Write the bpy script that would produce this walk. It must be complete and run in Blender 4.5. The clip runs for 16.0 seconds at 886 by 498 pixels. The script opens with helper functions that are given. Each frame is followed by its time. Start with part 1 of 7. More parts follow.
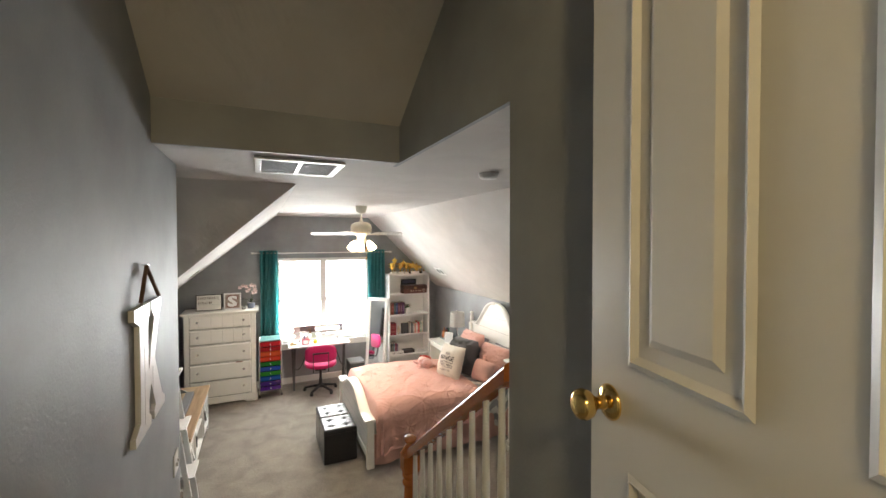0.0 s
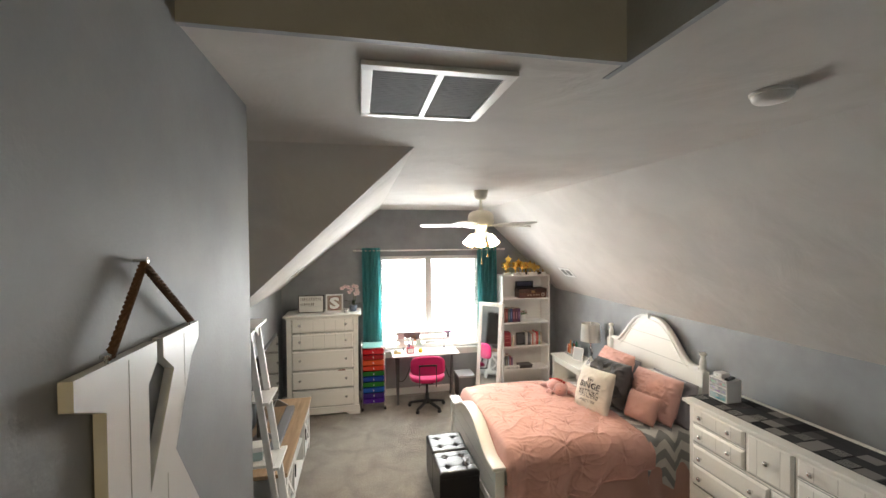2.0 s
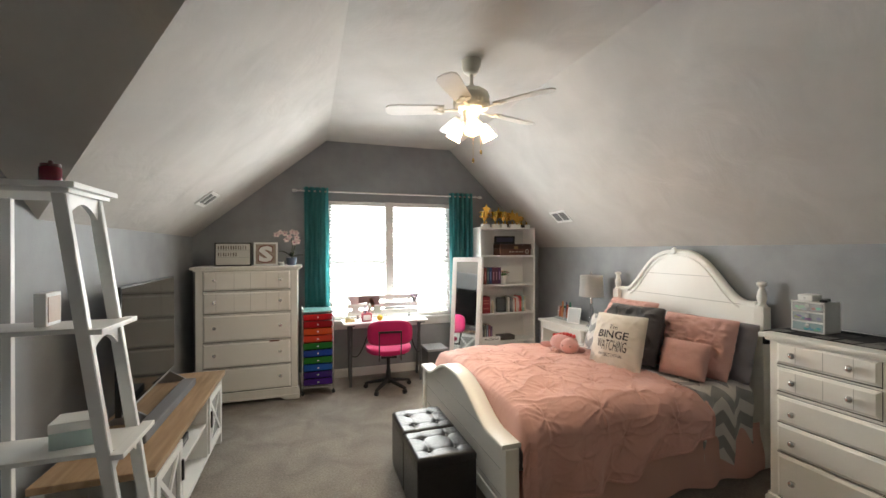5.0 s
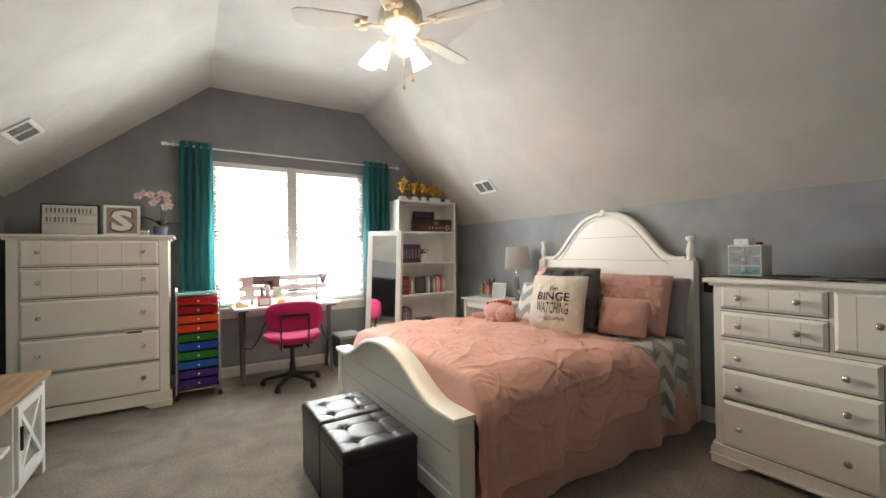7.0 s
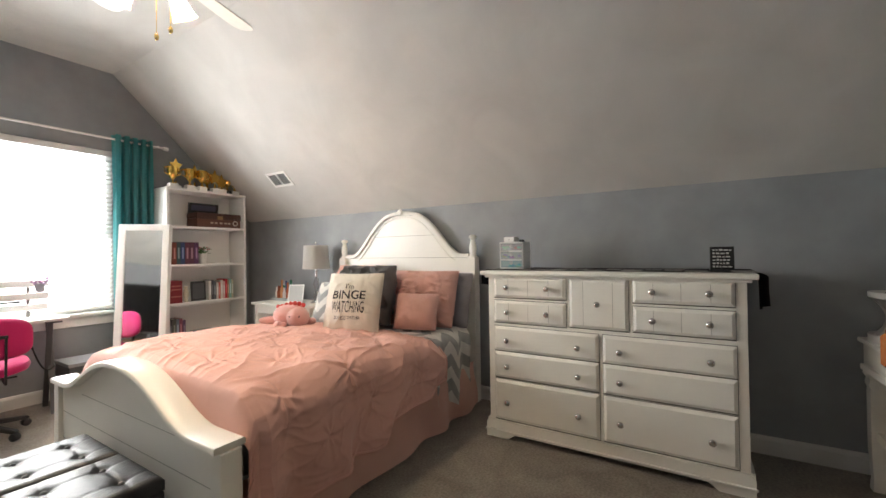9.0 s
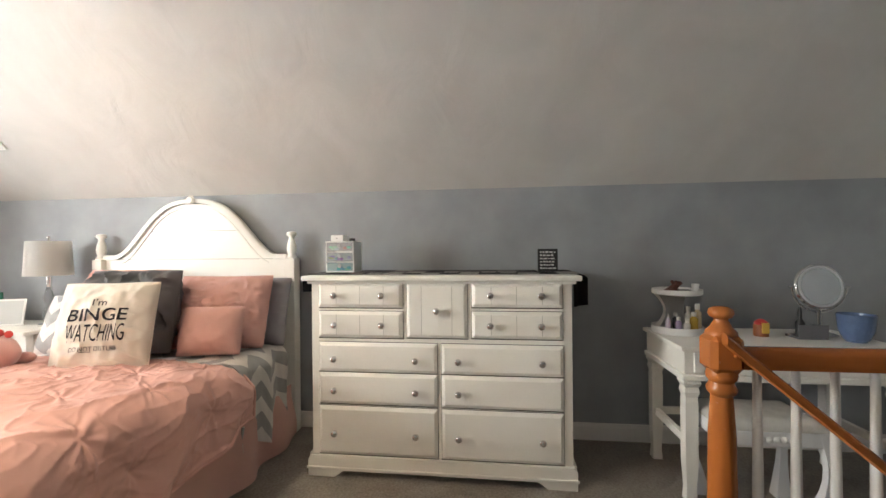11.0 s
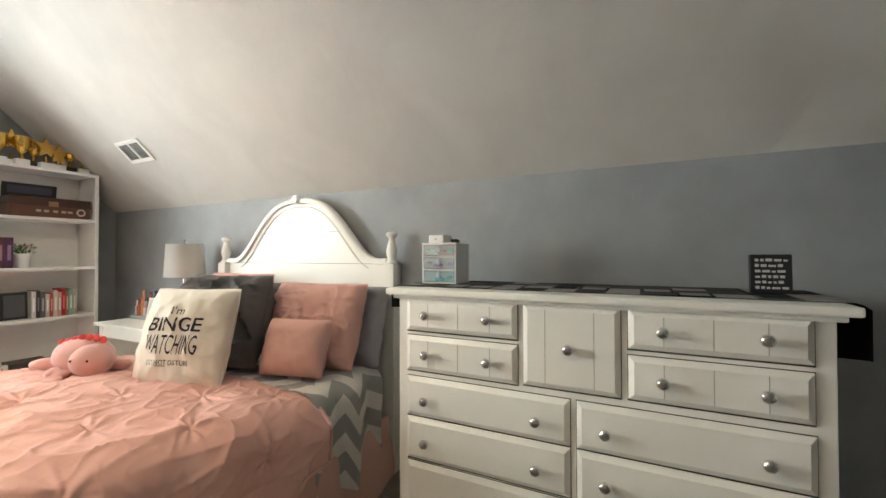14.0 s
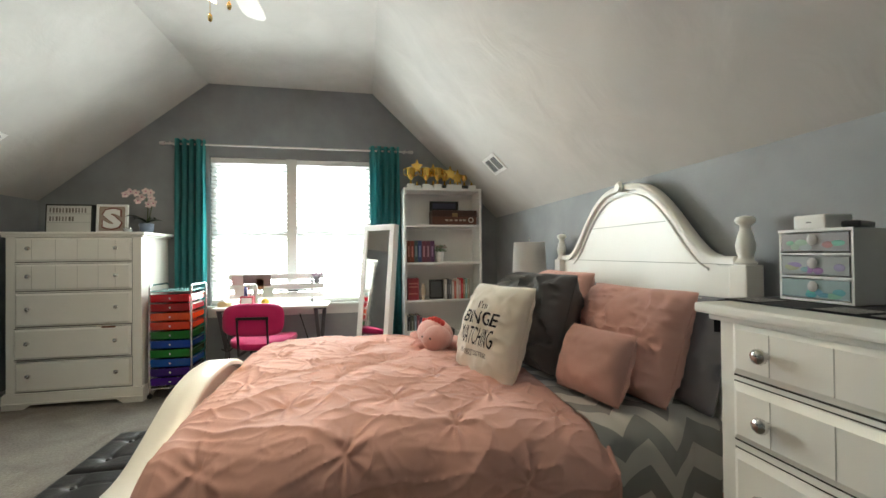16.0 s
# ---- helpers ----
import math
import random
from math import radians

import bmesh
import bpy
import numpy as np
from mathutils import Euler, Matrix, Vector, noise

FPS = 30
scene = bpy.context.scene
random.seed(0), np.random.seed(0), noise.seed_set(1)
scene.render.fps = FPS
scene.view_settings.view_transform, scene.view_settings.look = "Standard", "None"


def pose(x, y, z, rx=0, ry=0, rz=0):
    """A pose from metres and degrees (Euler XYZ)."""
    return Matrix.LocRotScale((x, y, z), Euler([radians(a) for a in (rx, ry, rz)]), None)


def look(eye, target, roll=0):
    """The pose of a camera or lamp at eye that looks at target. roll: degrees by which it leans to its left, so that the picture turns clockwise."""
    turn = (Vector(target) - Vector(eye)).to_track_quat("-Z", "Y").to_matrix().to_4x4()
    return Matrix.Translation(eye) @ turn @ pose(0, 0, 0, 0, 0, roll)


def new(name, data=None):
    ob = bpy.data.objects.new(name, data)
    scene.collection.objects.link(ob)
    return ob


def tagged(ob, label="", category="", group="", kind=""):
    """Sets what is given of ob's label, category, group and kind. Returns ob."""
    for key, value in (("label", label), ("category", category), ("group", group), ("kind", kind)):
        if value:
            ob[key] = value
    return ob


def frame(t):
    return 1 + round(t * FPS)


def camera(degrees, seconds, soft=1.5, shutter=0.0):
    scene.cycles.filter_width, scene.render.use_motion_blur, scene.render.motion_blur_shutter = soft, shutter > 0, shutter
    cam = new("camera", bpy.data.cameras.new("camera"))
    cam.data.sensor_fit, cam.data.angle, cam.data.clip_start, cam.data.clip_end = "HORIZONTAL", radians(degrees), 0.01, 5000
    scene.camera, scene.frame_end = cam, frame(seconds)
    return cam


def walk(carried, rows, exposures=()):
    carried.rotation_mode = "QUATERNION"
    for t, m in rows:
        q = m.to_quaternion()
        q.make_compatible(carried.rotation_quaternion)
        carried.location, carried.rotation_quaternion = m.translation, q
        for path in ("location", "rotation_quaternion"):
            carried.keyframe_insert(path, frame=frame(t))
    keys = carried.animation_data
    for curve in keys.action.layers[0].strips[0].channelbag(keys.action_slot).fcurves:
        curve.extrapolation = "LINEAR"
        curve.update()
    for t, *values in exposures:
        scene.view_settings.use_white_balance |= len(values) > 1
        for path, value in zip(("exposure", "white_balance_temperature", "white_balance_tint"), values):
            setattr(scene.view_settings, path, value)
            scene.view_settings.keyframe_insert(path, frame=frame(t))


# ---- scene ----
cam = camera(95.3, 16.0)
PATH = [
    (0, (-0.217, -0.375, 2.549), (0.610, 1.446, 2.511), -0.05),
    (0.5, (-0.192, -0.093, 2.544), (0.378, 1.823, 2.497), -0.43),
    (1, (-0.154, 0.225, 2.536), (0.292, 2.174, 2.489), -0.49),
    (1.5, (-0.157, 0.537, 2.536), (0.254, 2.494, 2.487), -0.12),
    (2, (-0.249, 0.793, 2.484), (0.155, 2.751, 2.446), -0.50),
    (2.5, (-0.293, 1.090, 2.352), (0.177, 3.033, 2.310), -0.50),
    (3, (-0.306, 1.290, 2.182), (0.221, 3.219, 2.153), -0.09),
    (5.5, (-0.128, 2.206, 1.497), (0.567, 4.081, 1.507), -0.62),
    (6, (-0.113, 2.387, 1.366), (0.687, 4.220, 1.383), -0.87),
    (6.5, (-0.159, 2.562, 1.280), (0.774, 4.331, 1.297), -0.80),
    (7, (-0.131, 2.567, 1.277), (0.931, 4.262, 1.291), -0.77),
    (7.5, (-0.156, 2.590, 1.276), (1.083, 4.161, 1.290), -1.12),
    (8, (-0.096, 2.557, 1.264), (1.298, 3.992, 1.281), -0.81),
    (8.5, (-0.029, 2.560, 1.282), (1.528, 3.817, 1.280), -0.99),
    (9, (0.049, 2.594, 1.224), (1.752, 3.642, 1.244), -0.83),
    (9.5, (0.112, 2.652, 1.231), (1.947, 3.449, 1.240), -0.72),
    (10, (0.242, 2.712, 1.242), (2.155, 3.296, 1.245), -0.60),
    (12.5, (0.509, 2.805, 1.227), (2.509, 2.808, 1.228), -0.53),
    (13, (0.627, 2.837, 1.223), (2.615, 3.056, 1.227), -0.42),
    (13.5, (0.866, 2.879, 1.225), (2.791, 3.423, 1.251), -0.12),
    (14, (1.078, 2.825, 1.242), (2.865, 3.723, 1.267), -0.17),
    (14.5, (1.238, 2.850, 1.252), (2.774, 4.132, 1.258), -0.81),
    (15, (1.356, 2.960, 1.258), (2.564, 4.554, 1.263), -1.15),
    (15.5, (1.505, 2.950, 1.262), (2.299, 4.786, 1.277), -1.07),
    (16, (1.601, 2.842, 1.242), (1.983, 4.805, 1.262), -0.61),
]
EXPOSURES = [(0, 0.70, 6500, 9), (0.5, 0.92, 6500, 9), (1.5, 0.66, 6500, 9), (3, 0.32, 6500, 8), (5.5, 0.05, 6500, 8), (7, 0.13, 6500, 8), (9, 0.37, 6500, 10), (10, 0.63, 6500, 10), (12.5, 1.05, 6500, 9), (14.5, 0.36, 6400, 3), (16, 0.03, 6250, 0)]
WINDOW_W, HALL_W, FAN_W = 84.0, 27.0, 30.0
FAN_X, FAN_Y = 0.97, 4.77
walk(cam, [(t, look(eye, target, roll)) for t, eye, target, roll in PATH], EXPOSURES)

# ---- light ----
world = bpy.data.worlds.new("world")
scene.world = world
world.use_nodes = True
wn = world.node_tree
sky = wn.nodes.new("ShaderNodeTexSky")
sky.sky_type, sky.sun_disc = "NISHITA", False
sky.sun_elevation, sky.sun_rotation = radians(48), radians(150)
wn.nodes["Background"].inputs[1].default_value = 0.12
wn.links.new(sky.outputs[0], wn.nodes["Background"].inputs[0])


def lamp(name, kind, energy, m, color=(1, 1, 1), **props):
    data = bpy.data.lights.new(name, kind)
    data.energy, data.color = energy, color
    if "size" in props:
        data.shape, data.size, data.size_y = "RECTANGLE", props["size"], props["size_y"]
    if "radius" in props:
        data.shadow_soft_size = props["radius"]
    if "spread" in props:
        data.spread = radians(props["spread"])
    if "angle" in props:
        data.angle = radians(props["angle"])
    ob = new(name, data)
    ob.matrix_basis = m
    return ob


lamp("sun", "SUN", 1.5, look((4, 0, 8), (0, 3, 0)), (1, 0.95, 0.88), angle=10)
lamp("window_daylight", "AREA", WINDOW_W, look((0.88, 7.315, 1.49), (0.88, 3.3, 0.05)), (0.97, 0.98, 0.96), size=1.58, size_y=1.48, spread=160)
lamp("hall_light", "POINT", HALL_W, pose(-0.45, -1.3, 3.3), (1, 0.74, 0.36), radius=0.12)
for k in range(3):
    a = radians(250 + 120 * k)
    lamp("fan_bulb", "POINT", FAN_W, pose(FAN_X + 0.135 * math.cos(a), FAN_Y + 0.135 * math.sin(a), 2.489), (1, 0.80, 0.56), radius=0.022)


# ---- materials ----
def mat(name, color, rough=0.6, vary=0.08, scale=6.0, bump=0.0, bump_scale=60.0, metal=0.0, spec=0.5, island=0.0, sheen=0.0, swirl=0.0, **extra):
    m = bpy.data.materials.new(name)
    m.use_nodes = True
    nt = m.node_tree
    n, ln = nt.nodes, nt.links
    b = n["Principled BSDF"]
    b.inputs["Roughness"].default_value = rough
    b.inputs["Metallic"].default_value = metal
    b.inputs["Specular IOR Level"].default_value = spec
    if sheen:
        b.inputs["Sheen Weight"].default_value = sheen
    for key, value in extra.items():
        b.inputs[key.replace("_", " ")].default_value = value
    tc = n.new("ShaderNodeTexCoord")
    t1 = n.new("ShaderNodeTexNoise")
    t1.inputs["Scale"].default_value, t1.inputs["Detail"].default_value = scale, 5
    ln.new(tc.outputs["Object"], t1.inputs["Vector"])
    mix = n.new("ShaderNodeMix")
    mix.data_type = "RGBA"
    dark = [c * (1 - vary) for c in color]
    light = [min(1, c * (1 + vary)) for c in color]
    mix.inputs[6].default_value, mix.inputs[7].default_value = (*dark, 1), (*light, 1)
    ln.new(t1.outputs[0], mix.inputs[0])
    out = mix.outputs[2]
    if island:
        info = n.new("ShaderNodeObjectInfo")
        hsv = n.new("ShaderNodeHueSaturation")
        mr = n.new("ShaderNodeMapRange")
        mr.inputs[3].default_value, mr.inputs[4].default_value = 1 - island, 1 + island
        ln.new(info.outputs["Random"], mr.inputs[0])
        ln.new(mr.outputs[0], hsv.inputs["Value"])
        ln.new(out, hsv.inputs["Color"])
        out = hsv.outputs[0]
    ln.new(out, b.inputs["Base Color"])
    rr = n.new("ShaderNodeMapRange")
    rr.inputs[3].default_value, rr.inputs[4].default_value = max(0, rough - 0.08), min(1, rough + 0.08)
    t2 = n.new("ShaderNodeTexNoise")
    t2.inputs["Scale"].default_value, t2.inputs["Detail"].default_value = bump_scale, 4
    ln.new(tc.outputs["Object"], t2.inputs["Vector"])
    t1.inputs["Distortion"].default_value = t2.inputs["Distortion"].default_value = swirl
    ln.new(t2.outputs[0], rr.inputs[0])
    ln.new(rr.outputs[0], b.inputs["Roughness"])
    if bump:
        bp = n.new("ShaderNodeBump")
        bp.inputs["Strength"].default_value, bp.inputs["Distance"].default_value = 1.0, bump
        ln.new(t2.outputs[0], bp.inputs["Height"])
        ln.new(bp.outputs[0], b.inputs["Normal"])
    return m


def glow(name, color, strength):
    m = bpy.data.materials.new(name)
    m.use_nodes = True
    b = m.node_tree.nodes["Principled BSDF"]
    b.inputs["Base Color"].default_value = (*color, 1)
    b.inputs["Emission Color"].default_value = (*color, 1)
    b.inputs["Emission Strength"].default_value = strength
    return m


def wood(name, dark, light, axis, rough=0.4, scale=9.0):
    m = mat(name, light, rough)
    nt = m.node_tree
    n, ln = nt.nodes, nt.links
    tc = n.new("ShaderNodeTexCoord")
    mp = n.new("ShaderNodeMapping")
    stretch = [scale, scale, scale]
    stretch[axis] = scale * 0.09
    mp.inputs["Scale"].default_value = stretch
    info = n.new("ShaderNodeObjectInfo")
    off = n.new("ShaderNodeVectorMath")
    off.operation = "ADD"
    ln.new(tc.outputs["Object"], mp.inputs[0])
    ln.new(mp.outputs[0], off.inputs[0])
    ln.new(info.outputs["Random"], off.inputs[1])
    ns = n.new("ShaderNodeTexNoise")
    ns.inputs["Scale"].default_value, ns.inputs["Detail"].default_value, ns.inputs["Distortion"].default_value = 4, 5, 0.3
    ln.new(off.outputs[0], ns.inputs["Vector"])
    ramp = n.new("ShaderNodeValToRGB")
    ramp.color_ramp.elements[0].position, ramp.color_ramp.elements[1].position = 0.3, 0.7
    ramp.color_ramp.elements[0].color, ramp.color_ramp.elements[1].color = (*dark, 1), (*light, 1)
    ln.new(ns.outputs[0], ramp.inputs[0])
    ln.new(ramp.outputs[0], n["Principled BSDF"].inputs["Base Color"])
    return m


M_WALL = mat("wall_grey_paint", (0.295, 0.308, 0.322), 0.6, 0.30, 3.2, 0.0008, 90)
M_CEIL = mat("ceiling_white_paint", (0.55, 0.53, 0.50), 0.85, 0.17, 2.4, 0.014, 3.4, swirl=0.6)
M_TRIM = mat("white_trim_paint", (0.78, 0.77, 0.74), 0.35, 0.03, 4)
M_DOOR = mat("door_white_paint", (0.74, 0.72, 0.68), 0.35, 0.03, 4)
M_CARPET = mat("carpet", (0.37, 0.333, 0.292), 0.95, 0.50, 75, 0.016, 190, spec=0.1)
carpet_nodes = M_CARPET.node_tree
patch, tone = carpet_nodes.nodes.new("ShaderNodeTexNoise"), carpet_nodes.nodes.new("ShaderNodeMapRange")
patch.inputs["Scale"].default_value, patch.inputs["Detail"].default_value, patch.inputs["Distortion"].default_value = 4.5, 6, 0.6
tone.inputs[1].default_value, tone.inputs[2].default_value, tone.inputs[3].default_value, tone.inputs[4].default_value = 0.3, 0.7, 0.82, 1.14
shade = carpet_nodes.nodes.new("ShaderNodeHueSaturation")
carpet_nodes.links.new(carpet_nodes.nodes["Texture Coordinate"].outputs["Object"], patch.inputs["Vector"])
carpet_nodes.links.new(patch.outputs[0], tone.inputs[0])
carpet_nodes.links.new(tone.outputs[0], shade.inputs["Value"])
carpet_nodes.links.new(carpet_nodes.nodes["Principled BSDF"].inputs["Base Color"].links[0].from_socket, shade.inputs["Color"])
carpet_nodes.links.new(shade.outputs[0], carpet_nodes.nodes["Principled BSDF"].inputs["Base Color"])
M_WHITE = mat("furniture_white_paint", (0.88, 0.86, 0.80), 0.32, 0.03, 5, 0.0004, 40)
M_WHITE2 = mat("bright_white_laminate", (0.82, 0.82, 0.80), 0.4, 0.03, 5)
M_OAK = wood("oak_rail", (0.37, 0.112, 0.024), (0.43, 0.138, 0.030), 1, 0.24)
M_OAKZ = wood("oak_newel", (0.40, 0.124, 0.026), (0.43, 0.137, 0.030), 2, 0.24)
M_CHROME = mat("brushed_nickel", (0.75, 0.74, 0.72), 0.18, 0.02, 5, metal=1.0)
M_BRASS = mat("polished_brass", (0.86, 0.60, 0.22), 0.12, 0.03, 5, metal=1.0)
M_BLACK = mat("black_plastic", (0.012, 0.012, 0.013), 0.4, 0.1, 10)
M_GREY = mat("grey_metal", (0.30, 0.30, 0.30), 0.4, 0.05, 10, metal=0.7)


# ---- building helpers ----
def thing(name, label, category, m, group="", kind=""):
    ob = new(name)
    ob.empty_display_size = 0.1
    ob.matrix_basis = m
    return tagged(ob, label, category, group, kind)


def part(name, bm, material, parent=None, label="", smooth=False, at=None):
    me = bpy.data.meshes.new(name)
    bmesh.ops.recalc_face_normals(bm, faces=bm.faces[:])
    bm.to_mesh(me)
    bm.free()
    for m in (material if isinstance(material, (list, tuple)) else [material]):
        me.materials.append(m)
    if smooth:
        me.polygons.foreach_set("use_smooth", [True] * len(me.polygons))
        try:
            me.set_sharp_from_angle(angle=radians(50))
        except Exception:
            pass
    ob = new(name, me)
    if parent:
        ob.parent = parent
    if at is not None:
        ob.matrix_basis = at
    if label:
        ob["label"] = label
    return ob


def twin(ob, m):
    """Another object on the same mesh, under the same parent."""
    c = ob.copy()
    scene.collection.objects.link(c)
    c.matrix_basis = m
    return c


def box(x0, y0, z0, x1, y1, z1, bevel=0.0, seg=2, bm=None):
    bm = bm or bmesh.new()
    r = bmesh.ops.create_cube(bm, size=1, matrix=Matrix.LocRotScale(((x0 + x1) / 2, (y0 + y1) / 2, (z0 + z1) / 2), None, (abs(x1 - x0), abs(y1 - y0), abs(z1 - z0))))
    if bevel:
        es = {e for v in r["verts"] for e in v.link_edges}
        bmesh.ops.bevel(bm, geom=list(es), offset=bevel, segments=seg, affect="EDGES", profile=0.6)
    return bm


def prism(points, axis, a, b, bevel=0.0):
    """A flat outline pulled along an axis (0 x, 1 y, 2 z) from a to b. The outline is in the other two axes, in order."""
    bm = bmesh.new()

    def put(p, h):
        q = list(p)
        q.insert(axis, h)
        return bm.verts.new(q)
    lo, hi = [put(p, a) for p in points], [put(p, b) for p in points]
    bm.faces.new(lo)
    bm.faces.new(hi[::-1])
    for i in range(len(points)):
        j = (i + 1) % len(points)
        bm.faces.new((lo[i], lo[j], hi[j], hi[i]))
    bmesh.ops.recalc_face_normals(bm, faces=bm.faces[:])
    if bevel:
        es = [e for e in bm.edges if len(e.link_faces) == 2 and e.calc_face_angle(0) > 0.9]
        bmesh.ops.bevel(bm, geom=es, offset=bevel, segments=2, affect="EDGES")
    return bm


def lathe(profile, seg=24, bm=None, m=None):
    """A turned shape: (radius, height) pairs from bottom to top, round z."""
    bm = bm or bmesh.new()
    rings = []
    made = []
    for r, z in profile:
        ring = [bm.verts.new((max(r, 1e-4) * math.cos(2 * math.pi * i / seg), max(r, 1e-4) * math.sin(2 * math.pi * i / seg), z)) for i in range(seg)]
        rings.append(ring)
        made += ring
    for p, q in zip(rings, rings[1:]):
        for i in range(seg):
            bm.faces.new((p[i], p[(i + 1) % seg], q[(i + 1) % seg], q[i]))
    bm.faces.new(rings[0][::-1])
    bm.faces.new(rings[-1])
    if m is not None:
        bmesh.ops.transform(bm, matrix=m, verts=made)
    return bm


def rod(points, r, seg=10, bm=None):
    """A round bar through points."""
    bm = bm or bmesh.new()
    rings = []
    pts = [Vector(p) for p in points]
    for i, p in enumerate(pts):
        d = (pts[min(i + 1, len(pts) - 1)] - pts[max(i - 1, 0)]).normalized()
        u = d.cross(Vector((0, 0, 1)) if abs(d.z) < 0.95 else Vector((1, 0, 0))).normalized()
        w = d.cross(u)
        rings.append([bm.verts.new(p + r * (math.cos(a) * u + math.sin(a) * w)) for a in [2 * math.pi * k / seg for k in range(seg)]])
    for a, b in zip(rings, rings[1:]):
        for i in range(seg):
            bm.faces.new((a[i], a[(i + 1) % seg], b[(i + 1) % seg], b[i]))
    bm.faces.new(rings[0][::-1])
    bm.faces.new(rings[-1])
    return bm


def grid(fn, nu, nv, closed_v=False, bm=None):
    """A sheet: fn(u, v) for u, v from 0 to 1."""
    bm = bm or bmesh.new()
    vs = [[bm.verts.new(fn(i / nu, j / nv)) for j in range(nv + (0 if closed_v else 1))] for i in range(nu + 1)]
    for i in range(nu):
        for j in range(nv):
            k = (j + 1) % len(vs[0])
            bm.faces.new((vs[i][j], vs[i + 1][j], vs[i + 1][k], vs[i][k]))
    return bm


# ---- the room ----
XL, XR, YW, YB = -1.43, 3.11, 7.33, 0.20
CZ, KZ, KL = 3.00, 1.645, 1.78
GL, GR = 0.05, 1.70
SL, SR = -0.66, 0.516
T = 0.12


def structure(name, bm, material, label, category="wall"):
    return tagged(part(name, bm, material), label, category, kind="structure")


def window_wall():
    bm = bmesh.new()
    x0, x1, z0, z1 = 0.06, 1.70, 0.73, 2.25
    a, b = YW, YW + 0.16
    for pts in (
        [(XL, -0.3), (x0, -0.3), (x0, CZ + 0.1), (GL, CZ + 0.1), (XL, KL + 0.08)],
        [(x1, -0.3), (XR, -0.3), (XR, KZ + 0.1), (x1, CZ + 0.06)],
        [(x0, -0.3), (x1, -0.3), (x1, z0), (x0, z0)],
        [(x0, z1), (x1, z1), (x1, CZ + 0.1), (x0, CZ + 0.1)],
    ):
        s = prism(pts, 1, a, b)
        me = bpy.data.meshes.new("tmp")
        s.to_mesh(me)
        s.free()
        bm.from_mesh(me)
        bpy.data.meshes.remove(me)
    return structure("wall_north", bm, M_WALL, "grey painted gable wall with a window opening")


window_wall()
structure("wall_east", box(XR, YB - T, -0.3, XR + T, YW + 0.16, KZ + 0.02), M_WALL, "grey painted knee wall behind the bed")
structure("wall_west", box(XL - T, 2.3, -0.3, XL, YW + 0.16, KL + 0.02), M_WALL, "grey painted low knee wall")
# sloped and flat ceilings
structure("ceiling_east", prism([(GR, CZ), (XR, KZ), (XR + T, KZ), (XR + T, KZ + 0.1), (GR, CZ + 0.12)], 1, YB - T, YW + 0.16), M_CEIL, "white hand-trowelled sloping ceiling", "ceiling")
def slab(points, t):
    """A flat polygon in space with thickness t upwards."""
    bm = bmesh.new()
    lo, hi = [bm.verts.new(p) for p in points], [bm.verts.new((p[0], p[1], p[2] + t)) for p in points]
    bm.faces.new(lo)
    bm.faces.new(hi[::-1])
    for k in range(len(points)):
        q = (k + 1) % len(points)
        bm.faces.new((lo[k], lo[q], hi[q], hi[k]))
    return bm


VF, VB = 2.99, 4.55
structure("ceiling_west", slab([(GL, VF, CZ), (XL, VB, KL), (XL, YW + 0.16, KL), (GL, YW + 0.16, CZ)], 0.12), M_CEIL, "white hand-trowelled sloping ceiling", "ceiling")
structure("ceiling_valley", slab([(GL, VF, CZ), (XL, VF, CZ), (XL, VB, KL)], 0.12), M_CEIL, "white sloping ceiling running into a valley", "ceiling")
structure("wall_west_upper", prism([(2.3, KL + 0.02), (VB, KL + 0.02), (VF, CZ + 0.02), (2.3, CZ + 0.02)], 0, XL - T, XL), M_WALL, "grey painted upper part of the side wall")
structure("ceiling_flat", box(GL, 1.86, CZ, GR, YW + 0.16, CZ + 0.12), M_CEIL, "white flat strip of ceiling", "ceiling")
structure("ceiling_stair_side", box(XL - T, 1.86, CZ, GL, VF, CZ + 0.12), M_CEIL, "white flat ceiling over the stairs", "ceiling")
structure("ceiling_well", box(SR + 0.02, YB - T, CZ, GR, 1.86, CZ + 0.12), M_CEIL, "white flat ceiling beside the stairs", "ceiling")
# stair walls
structure("wall_stair_west", box(SL - T, -1.9, -0.3, SL, 2.44, 4.9), M_WALL, "grey painted stair wall")
structure("wall_south_west", box(XL - T, 2.32, -0.3, SL - T, 2.44, CZ), M_WALL, "grey painted return wall")
structure("wall_stair_east", box(SR, -1.9, -2.9, SR + T, 0.72, 4.9), M_WALL, "grey painted wall beside the stairs")
structure("wall_stair_header", box(SR, 0.72, CZ - 0.003, SR + 0.02, 1.96, 4.9), M_WALL, "grey painted header over the stairs")
structure("wall_drop", box(SL, 1.84, CZ - 0.003, SR, 1.86, 3.24), M_WALL, "grey painted drop over the stairs")
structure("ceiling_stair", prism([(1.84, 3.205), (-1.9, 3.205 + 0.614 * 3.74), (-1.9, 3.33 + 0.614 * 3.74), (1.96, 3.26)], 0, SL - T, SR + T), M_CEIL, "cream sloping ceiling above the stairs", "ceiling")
structure("wall_south", box(SR + T, YB - T, -2.9, XR + T, YB, CZ), M_WALL, "grey painted end wall of the room")
structure("wall_hall", box(SL - T, -2.02, 1.0, SR + T, -1.9, 5.7), M_WALL, "plain wall closing the upper hall")

